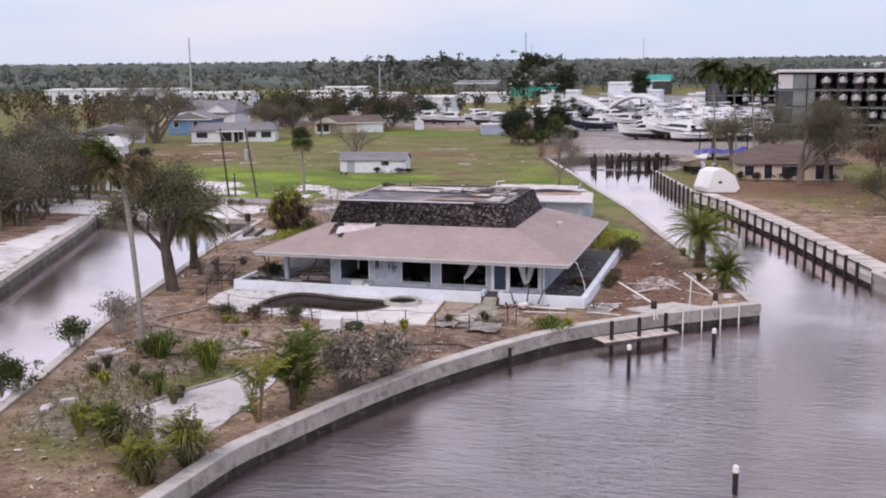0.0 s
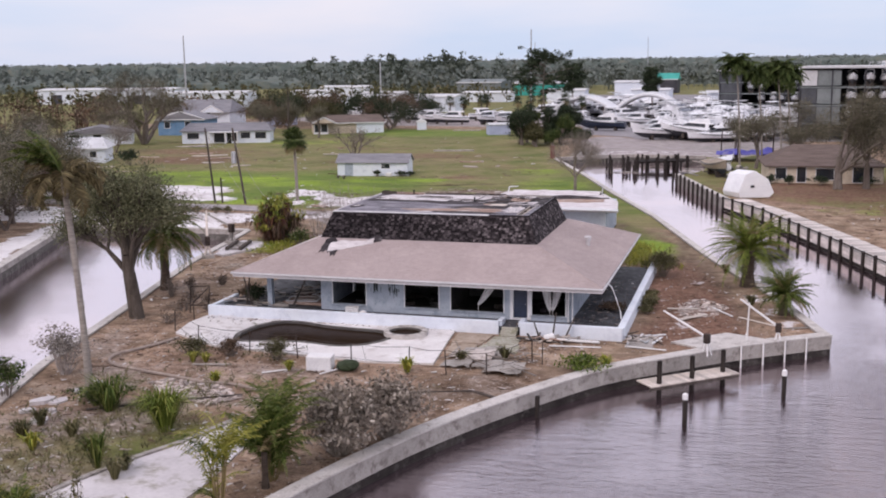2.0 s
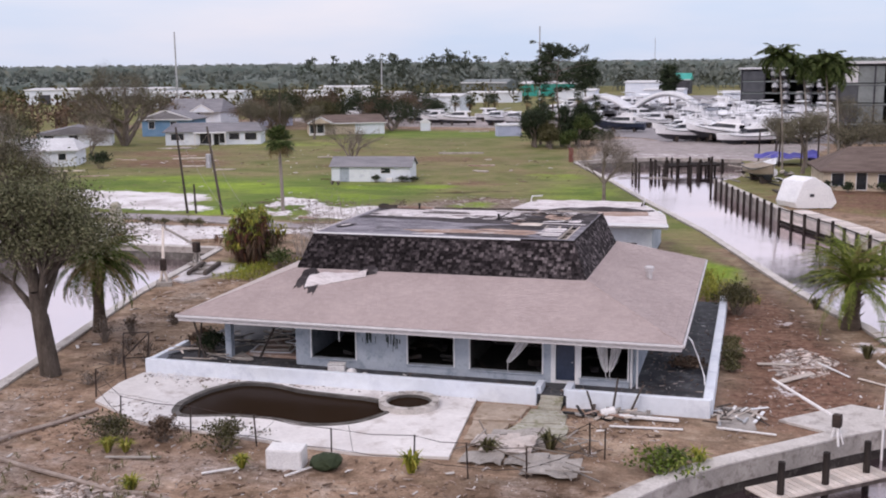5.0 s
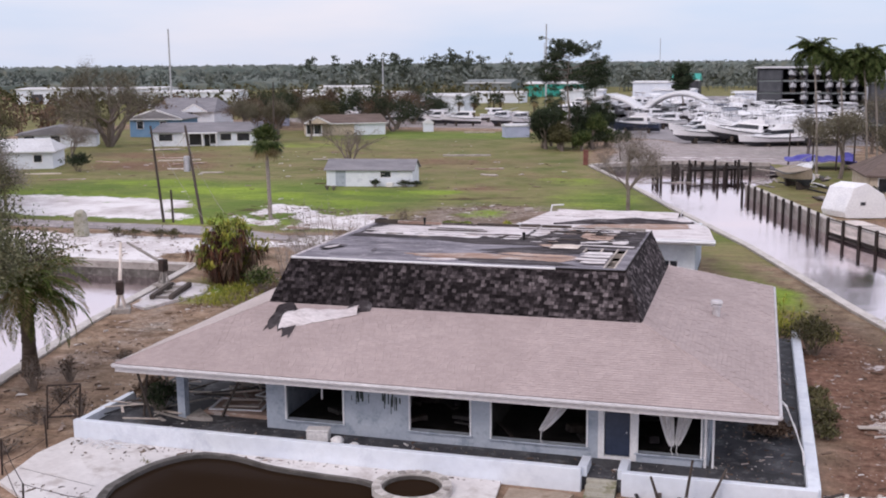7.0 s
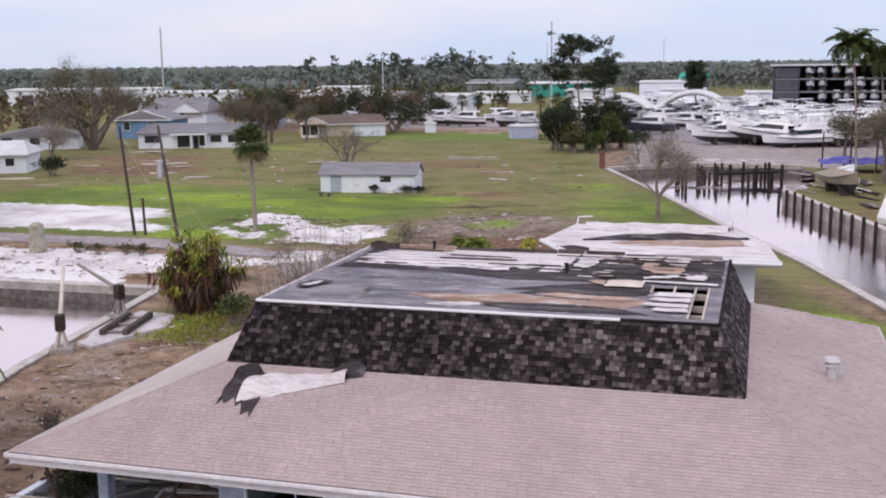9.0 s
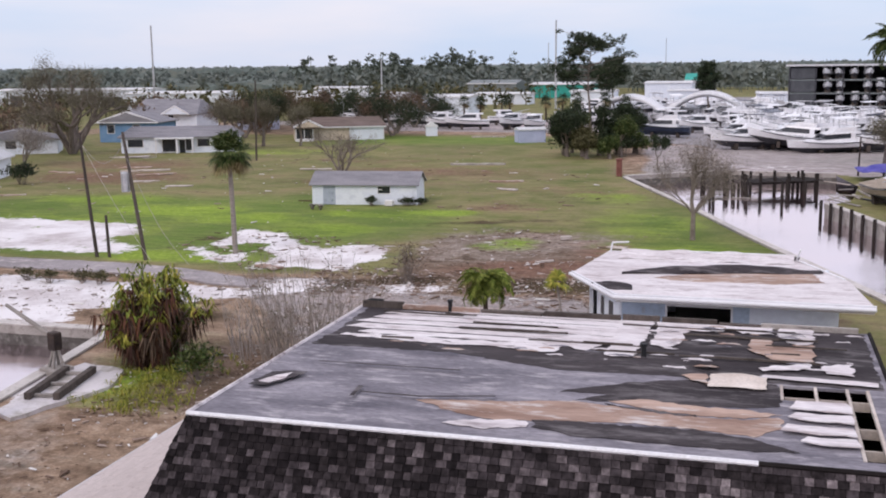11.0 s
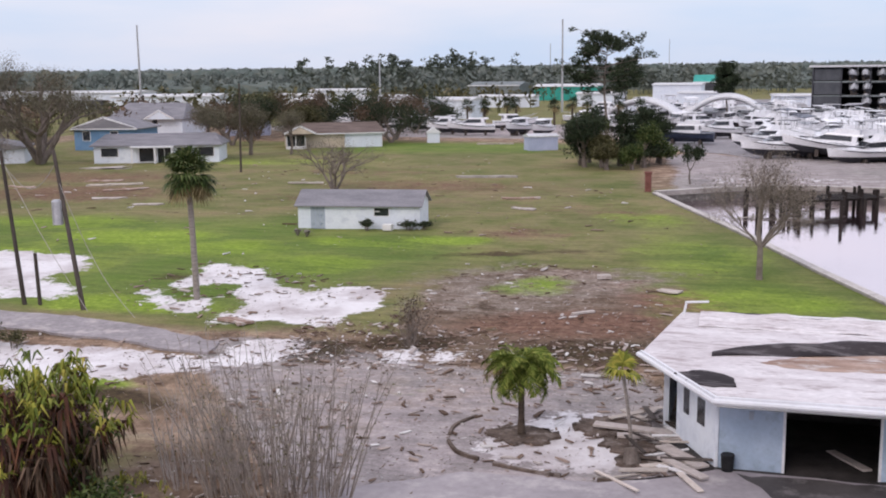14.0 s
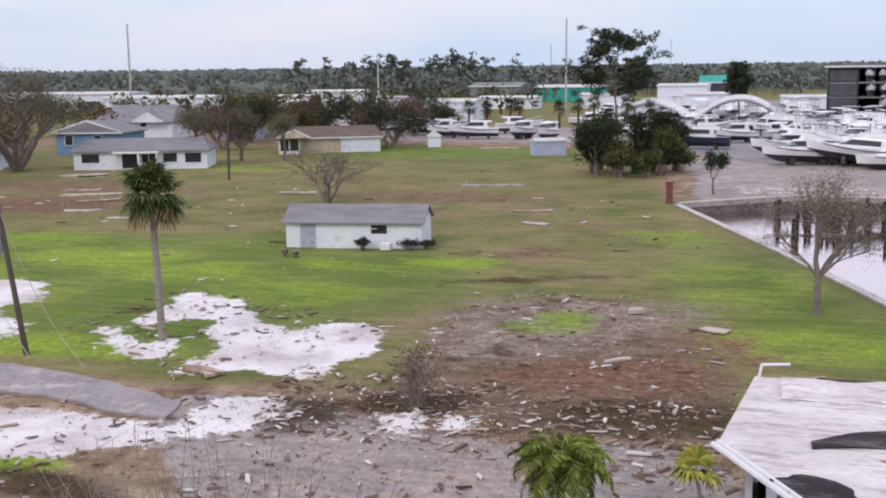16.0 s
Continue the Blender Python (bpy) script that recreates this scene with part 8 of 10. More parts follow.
part("torn_parapet", bm, "tar", garage, "black torn roofing along the rear edge")
bm = B()
prism(bm, rag([(8.6, 36.95), (9.4, 37.5), (10.0, 37.3), (10.5, 36.8), (10.6, 35.8), (9.9, 35.7), (9.25, 35.9)], 0.2, 0.05, 3), 3.0, 3.05)
part("roof_scar", bm, "tar", garage, "dark torn patch")
bm = B()
prism(bm, rag([(11.4, 39.1), (12.4, 39.9), (13.6, 40.6), (15.7, 41.3), (18.8, 41.6), (19.2, 39.4), (17.0, 38.6), (15.4, 38.7), (13.5, 38.4), (12.2, 38.6)], 0.25, 0.09, 4), 3.004, 3.012)
part("roof_scar", bm, "plywood", garage, "bare reddish roof deck")
v, f = sheet(lambda u, v: (9.7 + 9.6 * u, 39.5 + 2.2 * u + v * (0.35 + 1.5 * math.sin(math.pi * (0.08 + 0.8 * u))) + 0.10 * math.sin(13 * u), 3.04 + (0.10 + 0.38 * u) * math.sin(math.pi * v) * math.sin(math.pi * min(1, 0.1 + u)) * (0.8 + 0.6 * noise.noise((u * 6, v, 2))) + 0.04 * math.sin(20 * u + 5 * v)), 34, 8, 0.03)
tagged(pypart("peeled_roofing", v, f, "tar"), "dark peeled roofing rolled up on a white roof", "roofing sheet")
v, f = sheet(lambda u, v: (9.0 + 9.0 * u, 43.9 + v * 1.6, 3.03 + 0.25 * v + 0.1 * noise.noise((u * 7, v * 2, 5))), 24, 5, 0.03)
tagged(pypart("lifted_roofing", v, f, "membrane"), "white roofing lifted at the rear of the roof", "roofing sheet")
for a, c in (((8.3, 45.9, 2.98), (8.4, 46.0, 3.55)), ((8.4, 46.0, 3.52), (9.3, 46.1, 3.56)), ((12.5, 45.4, 3.26), (17.6, 45.3, 3.26)), ((18.1, 45.2, 2.98), (18.3, 44.6, 3.7)), ((18.2, 45.0, 3.05), (20.2, 40.4, 3.02))):
    bm = B()
    rod(bm, a, c, 0.05, 0.05, 6)
    tagged(part("bent_flashing", bm, "white_paint"), "bent white metal edge trim on the roof", "trim")
for k in range(24):
    rnd2 = random.Random(300 + k)
    x, y = rnd2.uniform(6.8, 10.4), rnd2.uniform(34.2, 41.5)
    if x > 9.7 and y > 36.0:
        x -= 1.4
    plank("plank", (x, y, 0.05 + rnd2.uniform(0, 0.25)), rnd2.uniform(0.8, 2.6), rnd2.uniform(0.08, 0.3), 0.05, rnd2.uniform(0, 180), rnd2.uniform(-8, 8), rnd2.choice(("grey_wood", "dark_wood", "pvc", "pale_wood")), "broken board heaped beside the garage")
plank("plank", (14.3, 37.9, 0.09), 2.2, 0.34, 0.07, 118, 3, "gravel", "pale board lying on the dark garage floor")

# pale slabs, a stump and a dark bin against the garage wall
for p, ln, w, rz in (((8.9, 36.9, 0.10), 2.4, 0.55, 128), ((9.0, 35.7, 0.16), 2.3, 0.34, 132), ((7.0, 39.3, 0.12), 2.9, 0.5, -4), ((7.6, 38.7, 0.06), 2.2, 0.4, 8)):
    plank("plank", p, ln, w, 0.09, rz, 1, "gravel", "pale broken slab leaning by the garage wall")
bm = B()
rod(bm, (7.3, 36.2, 0.0), (7.25, 36.3, 0.5), 0.32, 0.17, 11)
for q in bm.verts:
    q.co += Vector((0.05 * noise.noise(q.co * 4), 0.05 * noise.noise(q.co * 4 + Vector((5, 0, 0))), 0))
tagged(part("tree_stump", bm, "bark"), "grey broken stump under a young palm", "stump")
bm = B()
rod(bm, (10.42, 36.05, 0.08), (10.42, 36.05, 0.62), 0.19, 0.22, 12)
rod(bm, (10.42, 36.05, 0.62), (10.42, 36.05, 0.66), 0.24, 0.22, 12)
tagged(part("dark_bin", bm, "black"), "small black bin against a blue garage wall", "bin")

# ---- shed in the field ----
shed = thing("shed", (-26.2, 84.4, 0), "long white shed with a grey roof and a blue-grey door", "shed", rz=7.5)
SWD, SDP = 10.5, 4.2


def spart(name, x0, x1, y0, y1, z0, z1, mat, label=""):
    bm = B()
    box(bm, x0, x1, y0, y1, z0, z1)
    return part(name, bm, mat, shed, label)


spart("wall", 0, 1.1, 0, 0.12, -0.1, 2.0, "white_wall")
spart("wall", 2.35, 6.55, 0, 0.12, -0.1, 2.0, "white_wall")
spart("wall", 7.9, SWD, 0, 0.12, -0.1, 2.0, "white_wall")
spart("wall", 6.55, 7.9, 0, 0.12, -0.1, 1.02, "white_wall")
spart("wall", 6.55, 7.9, 0, 0.12, 1.74, 2.0, "white_wall")
spart("door", 1.1, 2.35, 0.02, 0.09, -0.05, 2.0, "lav_paint", "blue-grey plank door")
for k in range(3):
    spart("door_batten", 1.14 + 0.4 * k, 1.50 + 0.4 * k, -0.015, 0.018, 0.02, 1.92, "blue_wall")
win = thing("window", (6.55, 0, 1.02))
win.parent = shed
for b6, mt in (((0, 1.35, 0.05, 0.07, 0, 0.72), "glass"), ((0, 0.06, -0.03, 0.05, 0, 0.72), "white_paint"), ((1.29, 1.35, -0.03, 0.05, 0, 0.72), "white_paint"), ((0.06, 1.29, -0.03, 0.05, 0, 0.06), "white_paint"), ((0.06, 0.5, -0.02, 0.045, 0.4, 0.46), "white_paint")):
    bm = B()
    box(bm, *b6)
    part("pane" if mt == "glass" else "frame", bm, mt, win)
for x in (0, SWD - 0.12):
    bm = B()
    vs = [(x, 0.12, -0.1), (x, SDP, -0.1), (x, SDP, 2.0), (x, SDP / 2, 2.95), (x, 0.12, 2.0)]
    lo = [bm.verts.new(p) for p in vs]
    hi = [bm.verts.new((p[0] + 0.12, p[1], p[2])) for p in vs]
    bm.faces.new(lo)
    bm.faces.new(hi[::-1])
    for i in range(5):
        bm.faces.new((lo[i], hi[i], hi[(i + 1) % 5], lo[(i + 1) % 5]))
    bmesh.ops.recalc_face_normals(bm, faces=bm.faces[:])
    part("gable", bm, "white_wall", shed)
spart("wall", 0.12, SWD - 0.12, SDP - 0.12, SDP, -0.1, 2.0, "white_wall")
for s in (0, 1):
    y0, y1 = (-0.3, SDP / 2) if s == 0 else (SDP + 0.3, SDP / 2)
    bm = B()
    pts = [(-0.25, y0, 1.93), (SWD + 0.25, y0, 1.93), (SWD + 0.25, y1, 3.08), (-0.25, y1, 3.08)]
    vs = [bm.verts.new(p) for p in pts]
    lo = [bm.verts.new((p[0], p[1], p[2] - 0.09)) for p in pts]
    bm.faces.new(vs)
    bm.faces.new(lo[::-1])
    for i in range(4):
        bm.faces.new((vs[i], lo[i], lo[(i + 1) % 4], vs[(i + 1) % 4]))
    bmesh.ops.recalc_face_normals(bm, faces=bm.faces[:])
    part("roof_slope", bm, "roof_greyblue", shed)
for k, (x, y, w, h) in enumerate(((-20.0, 84.4, 1.4, 1.0), (-16.6, 85.2, 1.8, 0.9), (-15.4, 85.6, 1.4, 0.7))):
    shrub("dark_shrub", (x, y, 0), w, h, 140 + k, "low dark shrub against the shed wall", "leaf_dark", 600, 0.09, 16)
bm = B()
box(bm, -18.6, -17.8, 84.2, 84.8, 0, 0.55, bevel=0.06)
tagged(part("white_bin", bm, "pvc"), "small white bin standing by the shed", "bin")

# ---- utility poles ----


def utility_pole(p, h, lean, label, box_at=None, arm=True, r=0.15):
    t = thing("utility_pole", (p[0], p[1], 0), label, "utility pole", "utility poles")
    bm = B()
    top = Vector((lean[0], lean[1], h))
    rod(bm, (0, 0, -0.3), top, r, r * 0.68, 9)
    part("pole", bm, "dark_wood", t)
    if arm:
        bm = B()
        q = Vector((0, 0, 0)).lerp(top, 0.94)
        box(bm, q.x - 0.9, q.x + 0.9, q.y - 0.06, q.y + 0.06, q.z - 0.06, q.z + 0.06)
        part("crossarm", bm, "dark_wood", t)
        for s in (-0.8, 0.8):
            bm = B()
            rod(bm, (q.x + s, q.y, q.z + 0.06), (q.x + s, q.y, q.z + 0.24), 0.04, 0.03, 6)
            part("insulator", bm, "metal", t)
    if box_at is not None:
        q = Vector((0, 0, 0)).lerp(top, box_at)
        bm = B()
        rod(bm, (q.x - 0.42, q.y - 0.1, q.z - 0.75), (q.x - 0.42, q.y - 0.1, q.z + 0.55), 0.30, 0.30, 12)
        rod(bm, (q.x - 0.42, q.y - 0.1, q.z + 0.55), (q.x - 0.42, q.y - 0.1, q.z + 0.65), 0.32, 0.2, 12)
        part("transformer", bm, "metal", t, "grey drum transformer")
    return t


utility_pole((-29.5, 52.9), 8.9, (-1.0, 0.2), "leaning timber utility pole beside the lane", arm=False, r=0.14)
utility_pole((-25.2, 52.4), 9.0, (-1.5, 0.3), "leaning timber utility pole carrying a grey transformer", 0.62, False, 0.15)
bm = B()
rod(bm, (-28.7, 53.2, -0.2), (-28.8, 53.2, 3.0), 0.12, 0.10, 8)
tagged(part("stub_pole", bm, "dark_wood"), "short broken timber pole", "pole")
utility_pole((-54.3, 129.4), 11.6, (0.3, 0), "tall thin timber utility pole in the field", None, False, 0.16)
for k, (a, c, s) in enumerate((((-30.3, 53.1, 8.0), (-24.0, 51.0, 0.3), 0.3), ((-26.5, 52.6, 7.4), (-20.8, 50.6, 0.2), 1.0), ((-30.3, 53.1, 8.0), (-26.6, 52.7, 8.3), 1.4))):
    bm = B()
    pts = [Vector(a).lerp(Vector(c), i / 10) - Vector((0, 0, s * math.sin(math.pi * i / 10))) for i in range(11)]
    pipe(bm, pts, 0.02, 4)
    tagged(part("fallen_cable", bm, "grey_wood"), "slack cable hanging from a utility pole", "cable")

# ---- distant houses ----


def ridge_roof(bm, x0, x1, y0, y1, z, h, along_x=True, over=0.5, hip=0.0):
    x0, x1, y0, y1 = x0 - over, x1 + over, y0 - over, y1 + over
    if along_x:
        ym = (y0 + y1) / 2
        a, c = (x0 + hip, ym, z + h), (x1 - hip, ym, z + h)
    else:
        xm = (x0 + x1) / 2
        a, c = (xm, y0 + hip, z + h), (xm, y1 - hip, z + h)
    P = [bm.verts.new(p) for p in ((x0, y0, z), (x1, y0, z), (x1, y1, z), (x0, y1, z), a, c)]
    Q = [bm.verts.new((p[0], p[1], z - 0.18)) for p in ((x0, y0), (x1, y0), (x1, y1), (x0, y1))]
    if along_x:
        fs = ((0, 1, 5, 4), (2, 3, 4, 5), (1, 2, 5), (3, 0, 4))
    else:
        fs = ((1, 2, 5, 4), (3, 0, 4, 5), (0, 1, 4), (2, 3, 5))
    for f in fs:
        bm.faces.new([P[i] for i in f])
    for i in range(4):
        j = (i + 1) % 4
        bm.faces.new((P[i], Q[i], Q[j], P[j]))
    bm.faces.new(Q[::-1])
    bmesh.ops.recalc_face_normals(bm, faces=bm.faces[:])


def far_house(at, rz, size, wall, roof, label, wins=(), doors=(), rise=1.6, along_x=True, hip=0.0, zt=2.6, gable_band=None, extra=()):
    """A plain bungalow: walls, roof, and each window and door on the front face."""
    t = thing("house", (at[0], at[1], 0), label, "house", "houses", rz=rz)
    w, d = size
    bm = B()
    box(bm, 0, w, 0, d, -0.1, zt)
    part("wall", bm, wall, t)
    bm = B()
    ridge_roof(bm, 0, w, 0, d, zt + 0.02, rise, along_x, 0.5, hip)
    part("roof", bm, roof, t)
    for x, z, ww, hh in wins:
        wn_ = thing("window", (x, -0.05, z))
        wn_.parent = t
        bm = B()
        box(bm, 0, ww, -0.02, 0.03, 0, hh)
        part("pane", bm, "glass", wn_)
        for b4 in ((-0.09, 0, -0.09, hh + 0.09), (ww, ww + 0.09, -0.09, hh + 0.09), (0, ww, -0.09, 0), (0, ww, hh, hh + 0.09)):
            bm = B()
            box(bm, b4[0], b4[1], -0.05, 0.03, b4[2], b4[3])
            part("frame", bm, "white_paint", wn_)
    for x, ww, hh in doors:
        bm = B()
        box(bm, x, x + ww, -0.07, -0.02, 0, hh)
        part("door", bm, "glass", t)
    for name, b6, mat in extra:
        bm = B()
        box(bm, *b6)
        part(name, bm, mat, t)
    return t


def gable(t, x0, x1, y0, y1, z, h, wall, roof):
    """A front-facing gable with white barge boards on a house."""
    bm = B()
    ridge_roof(bm, x0, x1, y0, y1, z, h, False, 0.35)
    part("gable_roof", bm, roof, t)
    bm = B()
    xm = (x0 + x1) / 2
    f0 = [bm.verts.new(p) for p in ((x0, y0 - 0.40, z - 0.05), (x1, y0 - 0.40, z - 0.05), (xm, y0 - 0.40, z + h - 0.25))]
    f1 = [bm.verts.new((q.co.x, q.co.y + 0.12, q.co.z)) for q in f0]
    bm.faces.new(f0)
    bm.faces.new(f1[::-1])
    for i in range(3):
        j = (i + 1) % 3
        bm.faces.new((f0[i], f1[i], f1[j], f0[j]))
    bmesh.ops.recalc_face_normals(bm, faces=bm.faces[:])
    part("gable_wall", bm, wall, t)
    for xa in (x0 - 0.35, x1 + 0.35):
        bm = B()
        d = Vector((xm - xa, 0, h)).normalized()
        n_ = Vector((-d.z, 0, d.x)) * 0.16
        p, q = Vector((xa, y0 - 0.47, z)), Vector((xm, y0 - 0.47, z + h))
        vs = [bm.verts.new(w) for w in (p + n_, q + n_, q - n_, p - n_)]
        vs2 = [bm.verts.new(w.co + Vector((0, 0.06, 0))) for w in vs]
        bm.faces.new(vs)
        bm.faces.new(vs2[::-1])
        for i in range(4):
            j = (i + 1) % 4
            bm.faces.new((vs[i], vs2[i], vs2[j], vs[j]))
        bmesh.ops.recalc_face_normals(bm, faces=bm.faces[:])
        part("barge_board", bm, "white_paint", t)


far_house((-82.2, 137.8), 19, (18.2, 7.5), "white_wall", "roof_greyblue", "long white bungalow with a grey roof and gutted windows", ((1.1, 1.0, 2.4, 1.2), (6.6, 0.2, 2.4, 2.0), (10.3, 0.4, 1.2, 1.8), (12.2, 1.0, 1.9, 1.2), (15.2, 0.9, 2.2, 1.3)), ((9.3, 0.9, 2.1),), 1.5, True, 1.5, 2.6, extra=(("porch_roof", (5.6, 11.8, -1.6, -0.5, 2.3, 2.5), "white_paint"), ("porch_post", (5.7, 5.9, -1.5, -1.3, 0, 2.3), "white_paint"), ("porch_post", (9.0, 9.25, -1.5, -1.3, 0, 2.3), "white_paint"), ("porch_post", (11.5, 11.7, -1.5, -1.3, 0, 2.3), "white_paint")))
h_ = far_house((-101.5, 160.8), 8, (11.2, 9.0), "blue_paint", "roof_greyblue", "mid-blue gabled house with white trim", ((1.6, 1.7, 1.3, 1.5), (6.6, 1.7, 1.3, 1.5)), (), 1.7, False, 0, 3.7, extra=(("trim", (-0.5, 11.7, -0.62, -0.52, 3.55, 3.75), "white_paint"),))
gable(h_, 0.2, 11.0, 0.0, 4.0, 3.75, 1.9, "blue_paint", "roof_greyblue")
h_ = far_house((-121.0, 201.0), 5, (16.5, 12), "white_wall", "roof_greyblue", "large house with a broad grey-blue hip roof", ((9.8, 2.4, 1.2, 1.4),), (), 3.2, True, 2.0, 3.4)
gable(h_, 9.0, 15.0, -1.0, 5.0, 3.4, 1.8, "white_wall", "roof_greyblue")
h_ = far_house((-93.4, 200.0), 24, (9.0, 9.5), "lav_paint", "roof_greyblue", "pale blue gabled house", ((1.4, 1.2, 1.0, 1.1), (5.6, 1.2, 1.0, 1.1)), (), 1.9, False, 0, 3.6)
gable(h_, 0.2, 8.8, 0.0, 4.0, 3.65, 2.0, "lav_paint", "roof_greyblue")
h_ = far_house((-66.0, 169.4), 26, (16.5, 8.0), "cream", "roof_brown", "low brown-roofed bungalow with a pale wing", ((12.5, 0.9, 1.2, 1.2),), (), 1.6, True, 1.0, 2.5, extra=(("wing_wall", (10.0, 16.4, -0.22, -0.1, 0, 2.4), "white_wall"), ("porch_wall", (0.0, 3.3, -1.8, -0.6, 0, 0.5), "white_paint"), ("porch_screen", (0.1, 3.2, -1.7, -0.6, 0.5, 2.2), "glass"), ("porch_post", (0.0, 0.2, -1.82, -1.7, 0.5, 2.3), "white_paint"), ("porch_post", (3.1, 3.3, -1.82, -1.7, 0.5, 2.3), "white_paint"), ("porch_post", (1.55, 1.7, -1.82, -1.7, 0.5, 2.3), "white_paint"), ("porch_roof", (-0.3, 3.6, -2.1, -0.4, 2.3, 2.6), "roof_brown"), ("fascia", (3.6, 16.9, -0.66, -0.52, 2.3, 2.5), "white_paint")))
gable(h_, 0.0, 4.6, -2.2, 3.0, 2.62, 1.3, "cream", "roof_brown")
far_house((-105.0, 130.0), 30, (13.5, 8.0), "white_wall", "roof_greyblue", "white gabled bungalow with blue trim", ((1.0, 0.9, 1.8, 1.2), (5.6, 0.9, 1.6, 1.2)), ((4.0, 0.6, 1.7),), 1.4, False, 0, 2.4)
far_house((-92.0, 89.0), 24, (20.0, 8.0), "white_wall", "roof_metal", "long white house with a pale roof", ((17.4, 1.0, 1.1, 1.0), (11.0, 1.0, 1.1, 1.0)), (), 1.6, True, 1.5, 2.5)
box_house = thing("storage_hut", (-24.0, 170.0, 0), "small lavender-blue storage hut in the field", "hut", rz=28)
bm = B()
box(bm, 0, 4.8, 0, 3.0, 0, 2.3)
part("wall", bm, "lav_paint", box_house)
bm = B()
ridge_roof(bm, 0, 4.8, 0, 3.0, 2.32, 0.35, True, 0.15)
part("roof", bm, "roof_metal", box_house)
hut = thing("garden_hut", (-45.9, 186.0, 0), "tiny white gabled hut in the field", "hut", rz=20)
bm = B()
box(bm, 0, 2.2, 0, 2.0, 0, 1.9)
part("wall", bm, "white_wall", hut)
bm = B()
ridge_roof(bm, 0, 2.2, 0, 2.0, 1.9, 0.9, False, 0.15)
part("roof", bm, "white_paint", hut)

# ---- marina sheds and yards ----


def barn(name, at, rz, w, d, h, wall, roof, label, rise=0.8, along_x=True, doors=()):
    t = thing(name, (at[0], at[1], 0), label, "warehouse", "warehouses", rz=rz)
    bm = B()
    box(bm, 0, w, 0, d, 0, h)
    part("wall", bm, wall, t)
    bm = B()
    ridge_roof(bm, 0, w, 0, d, h + 0.02, rise, along_x, 0.4)
    part("roof", bm, roof, t)
    bm = B()
    box(bm, -0.45, w + 0.45, -0.5, -0.42, h - 0.25, h + 0.12)
    part("fascia", bm, "white_paint", t)
    for x, ww, hh in doors:
        bm = B()
        box(bm, x, x + ww, -0.06, -0.01, 0, hh)
        part("door", bm, "rack_steel", t)
    return t


barn("warehouse", (-77.4, 273), 2, 16.6, 14, 5.0, "white_wall", "roof_metal", "white low warehouse with a pale metal roof", 0.6, True, ((2, 3, 3.4),))
barn("warehouse", (-104, 300), 3, 14, 12, 4.2, "white_wall", "roof_metal", "white low warehouse with a pale metal roof", 0.5)
barn("warehouse", (-128, 310), 4, 20, 12, 4.0, "white_wall", "roof_metal", "white low warehouse with a pale metal roof", 0.5)
barn("warehouse", (-103, 430), -2, 21, 18, 6.0, "green_steel", "green_steel", "grey-green steel warehouse with pitched roof", 1.4, True)
barn("warehouse", (-75, 426), -2, 25, 16, 5.6, "teal", "roof_metal", "teal steel warehouse with a pale roof", 0.8)
barn("warehouse", (-28, 420), -2, 18, 16, 6.0, "white_wall", "roof_metal", "white marina building with flat roof", 0.6)
barn("warehouse", (-14.5, 452), -2, 11.5, 12, 6.4, "rack_steel", "teal", "marina hall with a bright teal hip roof", 2.8, True)
barn("warehouse", (-260, 330), 8, 60, 18, 6.0, "white_wall", "roof_metal", "long white commercial building", 0.6, True, ((6, 5, 4), (24, 10, 3.4), (42, 8, 3.4)))
barn("warehouse", (-185, 300), 8, 34, 16, 5.5, "white_wall", "roof_metal", "long white commercial building", 0.6, True, ((4, 5, 4), (16, 10, 3.2)))
barn("warehouse", (-160, 400), 4, 22, 12, 5, "white_wall", "roof_metal", "white low warehouse with a pale metal roof", 0.6)
for k in range(16):
    rnd = random.Random(600 + k)
    x, y = rnd.uniform(60, 620), rnd.uniform(900, 1500)
    barn("warehouse", (x, y), rnd.uniform(-10, 10), rnd.uniform(18, 50), 16, rnd.uniform(5, 9), "white_wall", "roof_metal", "far white building among trees", 1.5)
for k in range(8):
    rnd = random.Random(640 + k)
    barn("warehouse", (-150 + 34 * k + rnd.uniform(-8, 8), 350 + rnd.uniform(-10, 40)), rnd.uniform(-6, 6), rnd.uniform(10, 20), 10, rnd.uniform(3, 4.5), "white_wall", "roof_metal", "white low building in a yard", 0.5)

bm = B()
prism(bm, [(-3.8, 174), (6, 168), (11, 160), (34, 158), (60, 160), (75, 430), (-40, 430), (-26, 245), (-8, 200)], -0.1, 0.06)
tagged(part("boat_yard", bm, "tarmac"), "grey tarmac yard of the marina", "boat yard", kind="structure")

